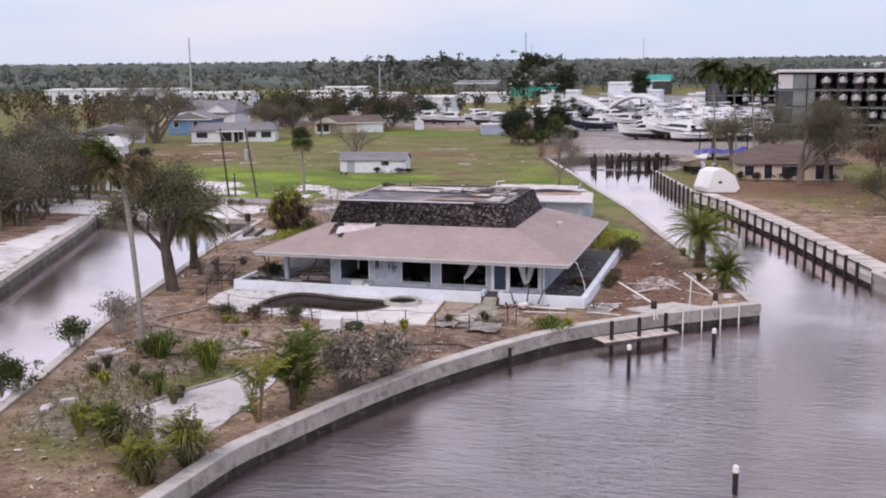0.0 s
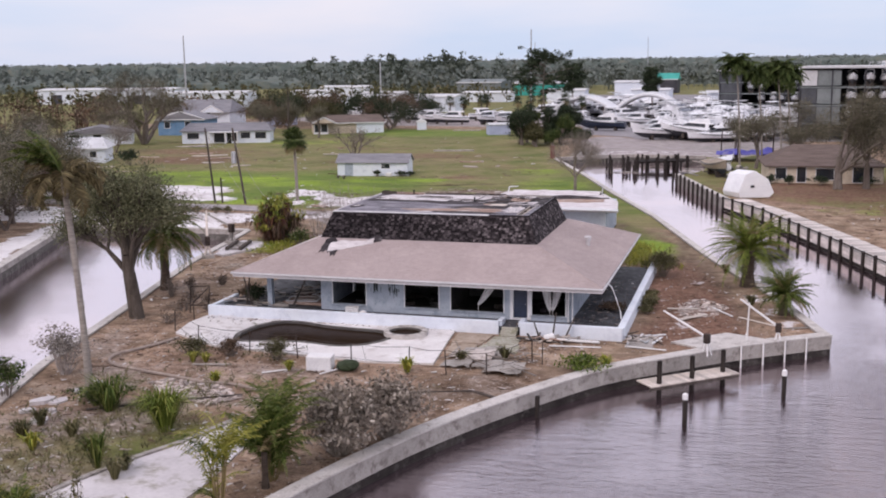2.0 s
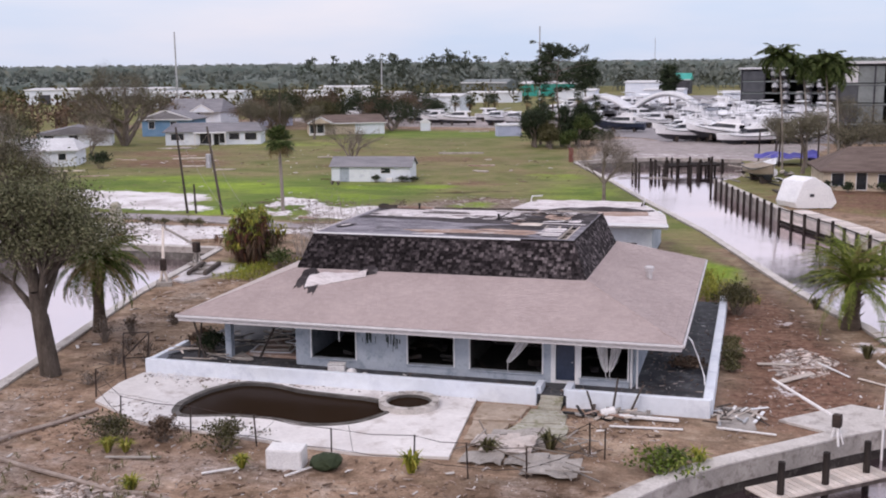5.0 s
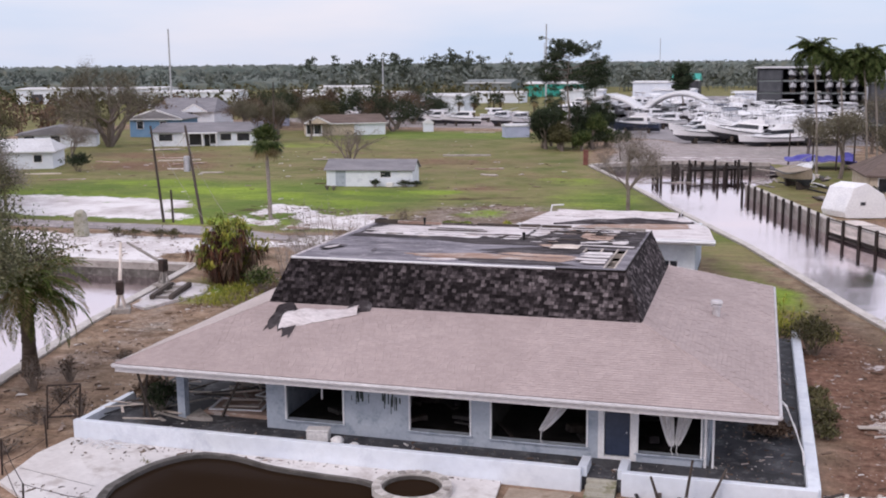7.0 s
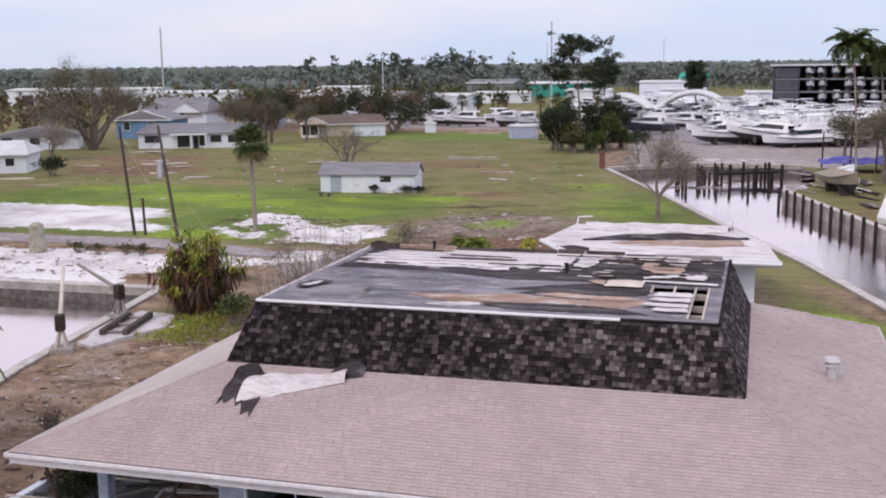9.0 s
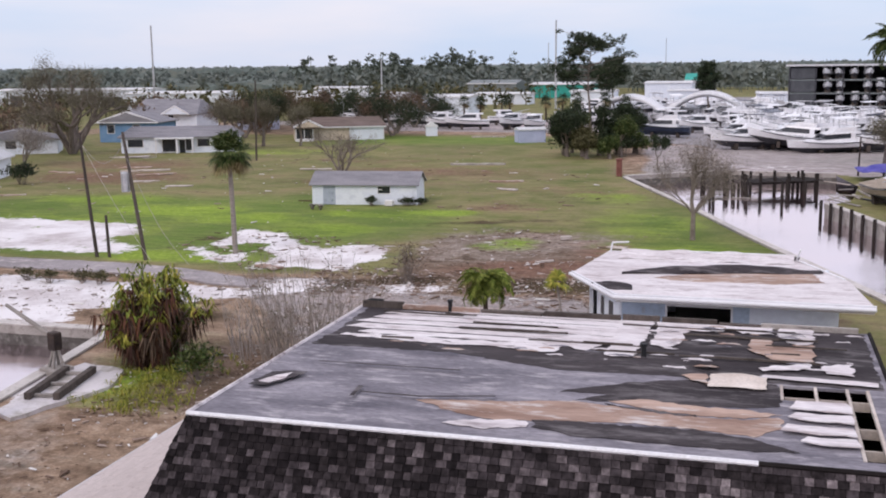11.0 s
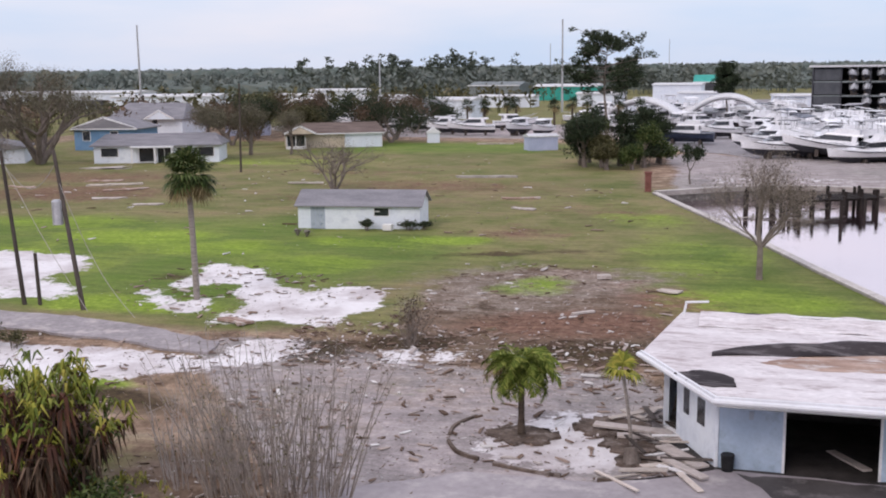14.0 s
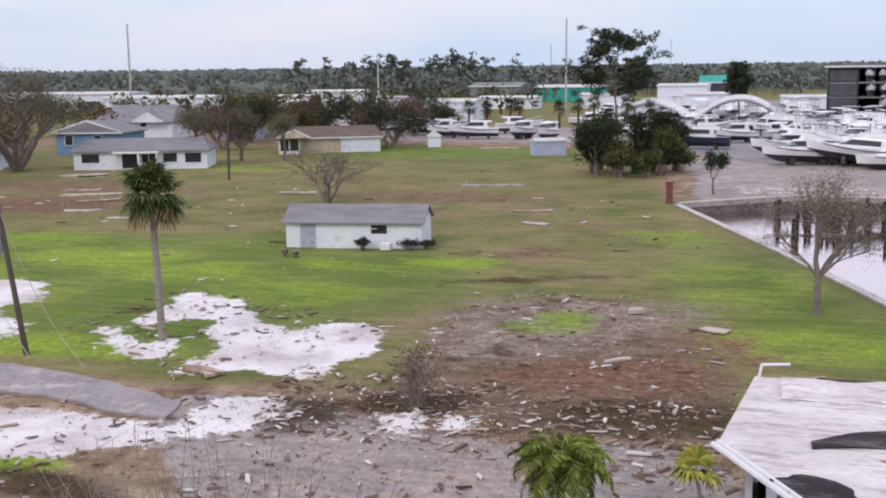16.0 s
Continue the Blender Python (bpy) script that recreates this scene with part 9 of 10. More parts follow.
# dry-stack boat racks
def boat_rack(at, rz, w, d, floors, label, H=12.4, bay="clad_dark", bay_w=5.8):
    t = thing("boat_rack", (at[0], at[1], 0), label, "boat rack", "boat racks", rz=rz)
    fh = H / floors
    for k in range(int(w // 6) + 1):
        for y in (0, d):
            bm = B()
            box(bm, 6 * k - 0.15, 6 * k + 0.15, y - 0.15, y + 0.15, 0, H)
            part("column", bm, "rack_steel", t)
    for f in range(1, floors):
        bm = B()
        box(bm, 0, w, -0.15, d, f * fh - 0.3, f * fh)
        part("beam", bm, "green_steel", t)
    bm = B()
    box(bm, -0.8, w + 0.8, -0.8, d + 0.8, H, H + 0.4)
    part("roof", bm, "roof_metal", t)
    for f in range(1, floors):
        bm = B()
        box(bm, 0.3, bay_w, -0.05, 0.05, f * fh + 0.2, (f + 1) * fh - 0.4)
        part("cladding", bm, bay if f == floors - 1 else "clad_dark", t, "cladding panel at the end bay")
        if bay != "clad_dark":
            bm = B()
            box(bm, bay_w + 0.1, bay_w + 4.4, -0.05, 0.05, f * fh + 0.2, (f + 1) * fh - 0.4)
            part("cladding", bm, "green_steel", t, "plain grey cladding panel")
    bm = B()
    box(bm, -0.06, 0.06, 0.2, d - 0.4, fh, H)
    part("end_wall", bm, bay, t)
    bm = B()
    box(bm, 0, w, d - 0.3, d, 0, H)
    part("back_wall", bm, "rack_steel", t)
    return t


boat_rack((22.4, 258), -6, 60, 14, 4, "dark steel boat rack stacked with white boats")
boat_rack((40.8, 161), -3, 42, 14, 4, "dark steel boat rack with pale end cladding and white roof", 14.1, "roof_metal", 3.2)

# tensioned white canopies
def canopy(at, rz, span, depth, h, label):
    v, f = sheet(lambda u, w: (span * u, depth * w, 1.2 + (h - 1.2) * math.sin(math.pi * (0.06 + 0.88 * u)) ** 0.8 - 0.5 * math.sin(math.pi * w)), 20, 6, 0.75)
    t = thing("arched_canopy", (at[0], at[1], 0), label, "canopy", "canopies", rz=rz)
    pypart("roof", v, f, "white_paint", t, smooth=True)
    for x in (0.3, span - 0.3):
        for y in (0.3, depth - 0.3):
            bm = B()
            rod(bm, (x, y, 0), (x, y, 2.4), 0.25, 0.2, 8)
            part("leg", bm, "white_paint", t)
    return t


canopy((-21.6, 231.0), 0, 17.2, 14, 6.4, "white arched canopy over stored boats")
canopy((-4.4, 231.0), 0, 18.0, 14, 7.2, "white arched canopy over stored boats")

# ---- boats ----


def loft(rows, close=True):
    verts, faces = [], []
    n = len(rows[0])
    for r in rows:
        verts += [tuple(p) for p in r]
    for i in range(len(rows) - 1):
        for j in range(n - 1):
            a = i * n + j
            faces.append((a, a + 1, a + n + 1, a + n))
    return verts, faces


def ring_block(bm, a, c, z0, z1):
    """A tapered block between two four-cornered rings given as (x0, x1, half width at stern, half width at bow)."""
    lo = [bm.verts.new(p) for p in ((a[0], -a[2], z0), (a[1], -a[3], z0), (a[1], a[3], z0), (a[0], a[2], z0))]
    hi = [bm.verts.new(p) for p in ((c[0], -c[2], z1), (c[1], -c[3], z1), (c[1], c[3], z1), (c[0], c[2], z1))]
    bm.faces.new(lo[::-1])
    bm.faces.new(hi)
    for i in range(4):
        k = (i + 1) % 4
        bm.faces.new((lo[i], lo[k], hi[k], hi[i]))


def yacht(ln, beam, tiers, seed, hull="gelcoat", name="yacht", label="white motor yacht on blocks", top="tan_canvas", trim=True):
    """A motor boat along +x: dark bottom, flared sides, raked cabin with window bands, flybridge, rail."""
    rnd = random.Random(seed)
    t = thing(name, (0, 0, -50), label, "boat", "marina boats")
    low, high = [], []
    for i in range(13):
        u = i / 12
        k = 1 - max(0, (u - 0.40) / 0.60) ** 2.0
        b_ = beam / 2 * (0.93 + 0.07 * min(1, u * 4)) * max(k, 0.02)
        sh = 1.25 + 0.15 * (1 - u) ** 2 + 0.95 * u ** 2.2
        ch = 0.55 + 0.45 * u ** 2
        kz = -0.15 + 1.2 * max(0, (u - 0.68) / 0.32) ** 2
        x = ln * u
        bc = b_ * (0.86 - 0.25 * u)
        low.append([(x - 0.05 * ln * u * 0, -bc, ch), (x, 0, kz), (x, bc, ch)])
        high.append([(x, -bc, ch), (x + 0.02 * ln * u, -b_, sh), (x + 0.02 * ln * u, b_, sh), (x, bc, ch)])
    v, f = loft(low)
    f.append((2, 1, 0))
    pypart("bottom", v, f, "rack_steel" if hull == "gelcoat" else "navy", t)
    v, f = loft(high)
    f.append((3, 2, 1, 0))
    pypart("hull_side", v, f, hull, t)
    z, x0, x1, w = 1.35, ln * 0.20, ln * 0.74, beam * 0.40
    if tiers:
        bm = B()
        ring_block(bm, (x0, ln * 0.80, w, w * 0.45), (x0, ln * 0.74, w * 0.97, w * 0.5), z - 0.1, z + 0.55)
        part("trunk_cabin", bm, "gelcoat", t)
        bm = B()
        ring_block(bm, (x0 + 0.1, ln * 0.68, w * 0.94, w * 0.62), (x0 + 0.1, ln * 0.55, w * 0.86, w * 0.66), z + 0.55, z + 1.25)
        part("window_band", bm, "boat_glass", t)
        bm = B()
        ring_block(bm, (x0 - 0.6, ln * 0.57, w * 0.95, w * 0.72), (x0 - 0.6, ln * 0.54, w * 0.9, w * 0.68), z + 1.25, z + 1.5)
        part("cabin_top", bm, "gelcoat", t)
        for s in (-1, 1):
            bm = B()
            box(bm, x0 + 0.2, x0 + 0.9, s * w * 0.90 - 0.05, s * w * 0.90 + 0.05, z + 0.55, z + 1.25)
            part("pillar", bm, "gelcoat", t)
        z += 1.5
    if tiers > 1:
        bm = B()
        ring_block(bm, (x0, ln * 0.48, w * 0.85, w * 0.6), (x0, ln * 0.43, w * 0.85, w * 0.6), z, z + 0.65)
        part("flybridge", bm, "gelcoat", t)
        for px, py in ((x0 + 0.3, w * 0.7), (ln * 0.40, w * 0.55)):
            for s in (-1, 1):
                bm = B()
                rod(bm, (px, s * py, z + 0.6), (px + 0.1, s * py, z + 1.9), 0.05, 0.05, 5)
                part("canopy_post", bm, "metal", t)
        bm = B()
        box(bm, x0 - 0.2, ln * 0.44, -w * 0.8, w * 0.8, z + 1.9, z + 2.0, bevel=0.04)
        part("canopy_top", bm, top if seed == 7 else "gelcoat", t)
        z += 2.0
    if tiers > 2 and trim:
        bm = B()
        rod(bm, (x0 + 1.0, 0, z), (x0 + 0.4, 0, z + 1.8), 0.1, 0.05, 6)
        box(bm, x0 + 0.3, x0 + 0.7, -0.9, 0.9, z + 0.9, z + 1.0)
        part("radar_mast", bm, "gelcoat", t)
    bm = B()
    box(bm, ln * 0.04, ln * 0.19, -beam * 0.36, beam * 0.36, 1.1, 1.32)
    part("cockpit", bm, "rack_steel", t, "dark open cockpit")
    bm = B()
    strip_ = [(ln * u, -beam / 2 * w, z0) for u, w, z0 in ((0.02, 0.95, 1.27), (0.4, 1.01, 1.26), (0.62, 0.88, 1.42), (0.8, 0.57, 1.7), (0.97, 0.12, 2.05))]
    pipe(bm, strip_ + [(x, -y, z0) for x, y, z0 in strip_[::-1]], 0.06, 4)
    part("rub_rail", bm, "boat_glass", t, "dark rubbing strake")
    bm = B()
    pipe(bm, [(ln * 0.60, -beam * 0.42, 2.1), (ln * 0.80, -beam * 0.30, 2.45), (ln * 1.0, 0, 2.95), (ln * 0.80, beam * 0.30, 2.45), (ln * 0.60, beam * 0.42, 2.1)], 0.035, 4)
    part("rail", bm, "metal", t)
    for u, s in ((0.60, 0.42), (0.70, 0.37), (0.80, 0.3)) if trim else ():
        for g in (-1, 1):
            bm = B()
            rod(bm, (ln * u, g * beam * s, 1.5), (ln * u, g * beam * s, 2.1 + 0.35 * (u - 0.6) / 0.2), 0.03, 0.03, 4)
            part("stanchion", bm, "metal", t)
    for x in (ln * 0.2, ln * 0.62):
        bm = B()
        box(bm, x - 0.25, x + 0.25, -beam * 0.28, beam * 0.28, -0.55, 0.4)
        part("block", bm, "dark_wood", t)
    return t


KINDS = [yacht(10.5, 3.6, 2, 1, trim=False), yacht(12.5, 4.0, 3, 2, trim=False), yacht(8.0, 2.9, 1, 3, trim=False), yacht(11, 3.6, 2, 4, "navy", label="dark blue motor yacht on blocks", trim=False), yacht(6.4, 2.3, 1, 5, name="motorboat", label="small white motorboat on blocks", trim=False), yacht(9.4, 3.2, 1, 6, trim=False), yacht(10, 3.5, 2, 7, top="navy", trim=False), yacht(6.0, 2.2, 0, 9, name="motorboat", label="small open white motorboat", trim=False)]
rnd = random.Random(15)
SPOTS = []
for row, (y, xa, xb) in enumerate(((156, 22, 44), (163, 13, 46), (170, 17, 48), (178, 15, 50), (186, 14, 50), (194, 12, 50), (203, 10, 52), (214, 12, 54), (226, 14, 54), (237, -18, 16), (243, -20, 22), (252, -24, 24), (272, -26, 22), (296, -32, 24))):
    x = xa
    while x < xb:
        if not (x > 37 and y < 182):
            SPOTS.append((x, y + rnd.uniform(-2.8, 2.8), row))
        x += rnd.uniform(4.6, 7.0)
for i, (x, y, row) in enumerate(SPOTS):
    base = KINDS[rnd.choice((0, 1, 5, 6, 2, 1)) if row not in (9, 10) else rnd.choice((2, 4, 5))]
    yaw = rnd.choice((165, 180, 195, 205, 345, 10)) + rnd.uniform(-10, 10) if row < 3 else rnd.choice((160, 190, 205, 225, 250, 270, 290, 30, 340, 120)) + rnd.uniform(-16, 16)
    copy_thing(base, pose(x, y, 0.58, rnd.uniform(-9, 9), rnd.uniform(-4, 4), yaw))
copy_thing(KINDS[3], pose(4.0, 187, 0.60, 0, 0, 176))
copy_thing(KINDS[2], pose(8.0, 203, 0.60, 0, 0, 200))
for k, (x, y, r) in enumerate(((-54, 214, 15), (-47, 211, 200), (-39, 209, 195), (-33, 212, 250), (-60, 219, 10), (-28, 208, 262), (-13, 206, 60), (-8, 212, 200), (-4, 222, 30), (-16, 222, 190), (-50, 222, 170), (-43, 224, 20), (-68, 224, 30), (-76, 230, 160))):
    copy_thing(KINDS[(2, 4, 5)[k % 3]], pose(x, y, 0.60, 0, 0, r))
for lv in range(4):
    for k in range(18):
        if (k * 3 + lv * 5) % 11 == 0 or k < 2:
            continue
        copy_thing(KINDS[4 if (k + lv) % 3 else 7], pose(25.2 + 3.0 * k + rnd.uniform(-0.3, 0.3), 261.6 - 0.31 * k + rnd.uniform(0, 1.4), 0.55 + 3.1 * lv, 0, 0, 264 + rnd.uniform(-6, 6)))
for lv in range(1, 4):
    for k in range(11):
        copy_thing(KINDS[4 if (k + lv) % 3 else 7], pose(50.6 + 3.0 * k + rnd.uniform(-0.3, 0.3), 164.0 - 0.16 * k + rnd.uniform(0, 1.4), 0.55 + 3.52 * lv, 0, 0, 267 + rnd.uniform(-6, 6)))
for b_ in KINDS:
    for o in (b_, *b_.children_recursive):
        bpy.data.objects.remove(o)

# ---- opposite bank: bulkhead pilings, capsized boat, brown house ----
rnd = random.Random(31)
L = FAR_BANK[3:8]
for (ax, ay), (cx, cy) in zip(L[:-1], L[1:]):
    ln = math.hypot(cx - ax, cy - ay)
    k = int(ln / 2.4)
    for i in range(k):
        x, y = ax + (cx - ax) * i / k, ay + (cy - ay) * i / k
        nx, ny = (cy - ay) / ln, -(cx - ax) / ln
        piling((x + nx * 0.45, y + ny * 0.45), rnd.uniform(0.62, 0.86), 0.15, "dark timber piling along the far bulkhead")
walkway = thing("boardwalk", (0, 0, 0), "pale plank walkway along the far bulkhead", "boardwalk")
for (ax, ay), (cx, cy) in zip(L[1:-1], L[2:]):
    ln = math.hypot(cx - ax, cy - ay)
    k = int(ln / 0.75)
    an = math.degrees(math.atan2(cy - ay, cx - ax))
    for i in range(k):
        u = (i + 0.5) / k
        bm = B()
        box(bm, -0.34, 0.34, 0.20, 2.3, 0.31, 0.36)
        ob = part("board", bm, "bleached", walkway)
        ob.matrix_basis = pose(ax + (cx - ax) * u, ay + (cy - ay) * u, rnd.uniform(-0.02, 0.03), 0, 0, an + rnd.uniform(-1.5, 1.5))
for (ax, ay), (cx, cy) in zip(L[1:-1], L[2:]):
    k = int(math.hypot(cx - ax, cy - ay) / 3.8)
    for i in range(k):
        u0, u1 = i / k, (i + 1) / k
        d = Vector((cx - ax, cy - ay)).normalized()
        for z, hh, m_, out in ((-0.92, 0.30, "tarred", 0.24), (-0.60, 0.24, "bleached", 0.24), (-0.34, 0.28, "bleached", 0.25), (-0.04, 0.32, "bleached", 0.25), (0.46, 0.12, "dark_wood", 0.24)):
            bm = B()
            p, q = Vector((ax, ay)).lerp(Vector((cx, cy)), u0), Vector((ax, ay)).lerp(Vector((cx, cy)), u1)
            s = Vector((d.y, -d.x))
            prism(bm, [(p.x + s.x * out, p.y + s.y * out), (q.x + s.x * out, q.y + s.y * out), (q.x + s.x * (out + 0.07), q.y + s.y * (out + 0.07)), (p.x + s.x * (out + 0.07), p.y + s.y * (out + 0.07))], z, z + hh)
            tagged(part("wale_board", bm, m_), "%s board on the bulkhead face" % {"tarred": "black tarred", "bleached": "sunlit pale wooden", "dark_wood": "dark wooden rail"}[m_], "board", "bulkhead boards")
# broken pier at the canal head
pier = thing("pier", (0, 0, 0), "dark broken timber pier at the canal head", "pier", "ruined pier")
for k in range(16):
    bm = B()
    box(bm, -0.2, 0.2, -2.0, 2.0, 0.0, 0.08)
    ob = part("deck_board", bm, "tarred", pier)
    ob.matrix_basis = pose(15.0 + 0.46 * k, 110.6 + 0.25 * k, 0.28 + rnd.uniform(-0.03, 0.03), 0, 0, 28 + rnd.uniform(-3, 3))
for y in (109.2, 112.2):
    bm = B()
    box(bm, 0, 8.4, -0.12, 0.12, 0.0, 0.26)
    ob = part("stringer", bm, "tarred", pier)
    ob.matrix_basis = pose(14.6, y, 0.01, 0, 0, 28)
for k in range(12):
    u = (k % 6) / 5
    piling((14.8 + 7.6 * u, 108.9 + 4.0 * u + (3.0 if k > 5 else 0)), rnd.uniform(0.7, 1.4), 0.17, "dark timber piling of a broken pier", group="ruined pier")
for k in range(26):
    x, y = rnd.uniform(9.5, 21.5), rnd.uniform(103, 119)
    piling((x, y), rnd.uniform(0.2, 1.2), 0.16, "broken dark piling of a ruined pier", group="ruined pier")
for k in range(12):
    plank("plank", (rnd.uniform(10, 20), rnd.uniform(104, 118), rnd.uniform(-0.98, -0.92)), rnd.uniform(2, 5), 0.2, 0.08, rnd.uniform(0, 180), rnd.uniform(-4, 4), rnd.choice(("dark_wood", "grey_wood")), "loose board on the ruined pier")
for k in range(8):
    plank("plank", (rnd.uniform(22.5, 27), rnd.uniform(88, 112), rnd.uniform(0.02, 0.16)), rnd.uniform(2, 6), 0.25, 0.1, rnd.uniform(70, 130), rnd.uniform(-8, 8), rnd.choice(("pale_wood", "grey_wood")), "twisted boards of a wrecked walkway")
hull_ = thing("capsized_boat", (32.6, 69.0, -0.10), "white flat-bottomed hull lying on its side on the bank", "boat", rz=14)
bm = B()
prof = [(-1.3, 0.1), (-1.5, 0.7), (-0.75, 2.9), (0.35, 3.35), (2.0, 2.3), (2.7, 0.7), (2.2, 0.1)]
lo = [bm.verts.new((x, 0, z)) for x, z in prof]
hi = [bm.verts.new((x * 0.96 - 1.3, 3.0, z * 0.97)) for x, z in prof]
bm.faces.new(lo)
bm.faces.new(hi[::-1])
for i in range(len(prof)):
    j = (i + 1) % len(prof)
    bm.faces.new((lo[i], hi[i], hi[j], lo[j]))
bmesh.ops.recalc_face_normals(bm, faces=bm.faces[:])
bmesh.ops.bevel(bm, geom=bm.edges[:], offset=0.05, segments=1, affect='EDGES')
part("hull", bm, "gelcoat", hull_)
bm = B()
box(bm, -0.1, 0.35, -0.05, 0.02, 1.3, 1.6)
part("hatch", bm, "rack_steel", hull_)
sm = yacht(5.0, 1.9, 0, 7, name="wrecked_boat", label="white open boat wrecked against the bank")
sm.matrix_basis = pose(27.6, 98.0, 0.6, 8, 6, 70)
sm2 = yacht(8.0, 2.6, 0, 8, hull="tan_canvas", name="wrecked_boat", label="grey-brown open hull stranded along the bank", trim=False)
sm2.matrix_basis = pose(26.6, 96.4, 0.75, 10, 2, -70)
bm = B()
rod(bm, (27.6, 96.2, 0.9), (29.4, 94.4, 1.1), 0.55, 0.5, 10)
tagged(part("white_drum", bm, "gelcoat"), "white drum lying beside a stranded hull", "drum")
v, f = sheet(lambda u, w: (26.8 + 9.0 * u, 114.5 + 6 * w, 1.25 + 0.5 * math.sin(5 * u) * math.sin(4 * w) + 0.5 * noise.noise((u * 5, w * 5, 1))), 18, 12, 0.05)
tagged(pypart("blue_tarp", v, f, "tarp_blue"), "crumpled blue tarp heaped on the bank", "tarp")
for x, y, h in ((30.2, 114.0, 6.2), (33.2, 114.6, 5.6), (27.4, 122.0, 4.6), (35.6, 118.0, 6.0)):
    bm = B()
    rod(bm, (x, y, 0), (x + 0.1, y, h), 0.12, 0.09, 7)
    tagged(part("boat_lift_pole", bm, "dark_metal"), "thin dark pole standing over blue tarps", "pole", "lift poles")
rnd = random.Random(35)
for k in range(22):
    plank("plank", (rnd.uniform(26.5, 32), rnd.uniform(80, 112), 0.03), rnd.uniform(1.5, 4.5), rnd.uniform(0.2, 0.6), 0.12, rnd.uniform(70, 140), rnd.uniform(-3, 3), rnd.choice(("pale_wood", "grey_wood", "dark_wood", "pvc", "black")), "broken dock timber heaped on the far bank")
far_house((34.7, 85.4), 5, (14.4, 10.5), "cream", "roof_brown", "low cream house with a broad brown hip roof", ((0.9, 0.6, 1.3, 1.4), (3.6, 0.15, 1.1, 1.95), (6.0, 0.5, 2.2, 1.4), (10.6, 0.15, 2.4, 1.95)), (), 2.4, True, 4.0, 2.3)
for k, (x, y, w_) in enumerate(((37.2, 83.6, 1.7), (41.2, 83.9, 2.3), (35.0, 84.2, 1.3), (46.6, 84.2, 2.2))):
    shrub("round_shrub", (x, y, 0), w_, 1.3, 640 + k, "dark rounded shrub against a cream house", "leaf_dark", 700, 0.12, 14)

# ---- woods ----


def crown_geo(verts, faces, p, r, h, rnd, n, size):
    for _ in range(n):
        d = Vector((rnd.gauss(0, 1), rnd.gauss(0, 1), rnd.gauss(0, 1))).normalized() * rnd.random() ** 0.4
        leaf_quads(verts, faces, Vector(p) + Vector((d.x * r, d.y * r, d.z * h)), size, rnd)


# the tall pine and the dark trees at the field's edge
def pine(at, h, seed, label, leaf="leaf_dark", r=0.28, spread=4.5):
    rnd = random.Random(seed)
    t = thing("pine_tree", at, label, "tree")
    verts, faces, lv, lf = [], [], [], []
    pts = [Vector((0.25 * math.sin(i), 0, h * i / 8)) for i in range(9)]
    for i in range(8):
        limb(verts, faces, pts[i], pts[i + 1], r * (1 - i / 9), r * (1 - (i + 1) / 9), 7)
    for k in range(52):
        z = h * rnd.uniform(0.50, 0.99)
        a = rnd.uniform(0, 6.283)
        L = spread * rnd.uniform(0.45, 1.0) * (1.15 - abs(z / h - 0.74) * 1.6)
        b0 = Vector((0, 0, z))
        e = b0 + Vector((math.cos(a) * L, math.sin(a) * L, L * rnd.uniform(0.0, 0.45)))
        limb(verts, faces, b0, e, 0.07, 0.025, 4)
        for _ in range(5):
            q = b0.lerp(e, rnd.uniform(0.4, 1.05)) + Vector((rnd.gauss(0, 0.4), rnd.gauss(0, 0.4), rnd.gauss(0, 0.3)))
            crown_geo(lv, lf, q, 0.9, 0.5, rnd, 32, 0.24)
    pypart("trunk", verts, faces, "bark", t)
    pypart("crown", lv, lf, leaf, t)
    return t


pine((-12.4, 173.4, 0), 17.4, 61, "tall wind-thinned pine standing alone", spread=7.2)
pine((-17.0, 240.0, 0), 14.5, 62, "thin pine behind the marina fence", spread=4.0)
pine((4.0, 250.0, 0), 14.0, 63, "thin pine behind the boats", spread=3.0)
for k, (x, y, h, m) in enumerate(((-12.0, 147, 7.6, "leaf_dark"), (-11.0, 143.5, 6.6, "leaf_dark"), (-11.4, 150, 7.2, "leaf_green"), (-8.6, 143.5, 4.0, "leaf_olive"), (-6.6, 146, 7.0, "leaf_dark"), (-4.6, 149, 7.4, "leaf_dark"), (-3.2, 144.0, 5.6, "leaf_green"), (-2.0, 151.0, 6.6, "leaf_dark"), (-7.6, 140.2, 3.2, "leaf_olive"), (-4.4, 140.6, 3.0, "leaf_green"))):
    tree("evergreen_tree", (x, y, 0), h, 160 + k, "dense dark evergreen at the field edge", m, 4200, 0.16, 4, 0.40, 0.20, 0.14, fork=0.14, fuzz=0.45, kids=3)
for k, (x, y, w_, h, m) in enumerate(((-11.6, 145, 4.2, 4.6, "leaf_dark"), (-8.6, 144.5, 4.0, 3.4, "leaf_olive"), (-5.8, 146, 4.4, 4.8, "leaf_dark"), (-3.0, 146, 4.0, 4.0, "leaf_dark"), (-1.2, 149, 3.6, 3.4, "leaf_green"))):
    shrub("undergrowth_bush", (x, y, 0), w_, h, 820 + k, "dense dark bush under evergreens at the field edge", m, 2600, 0.2, 30, "twig", 0.9)
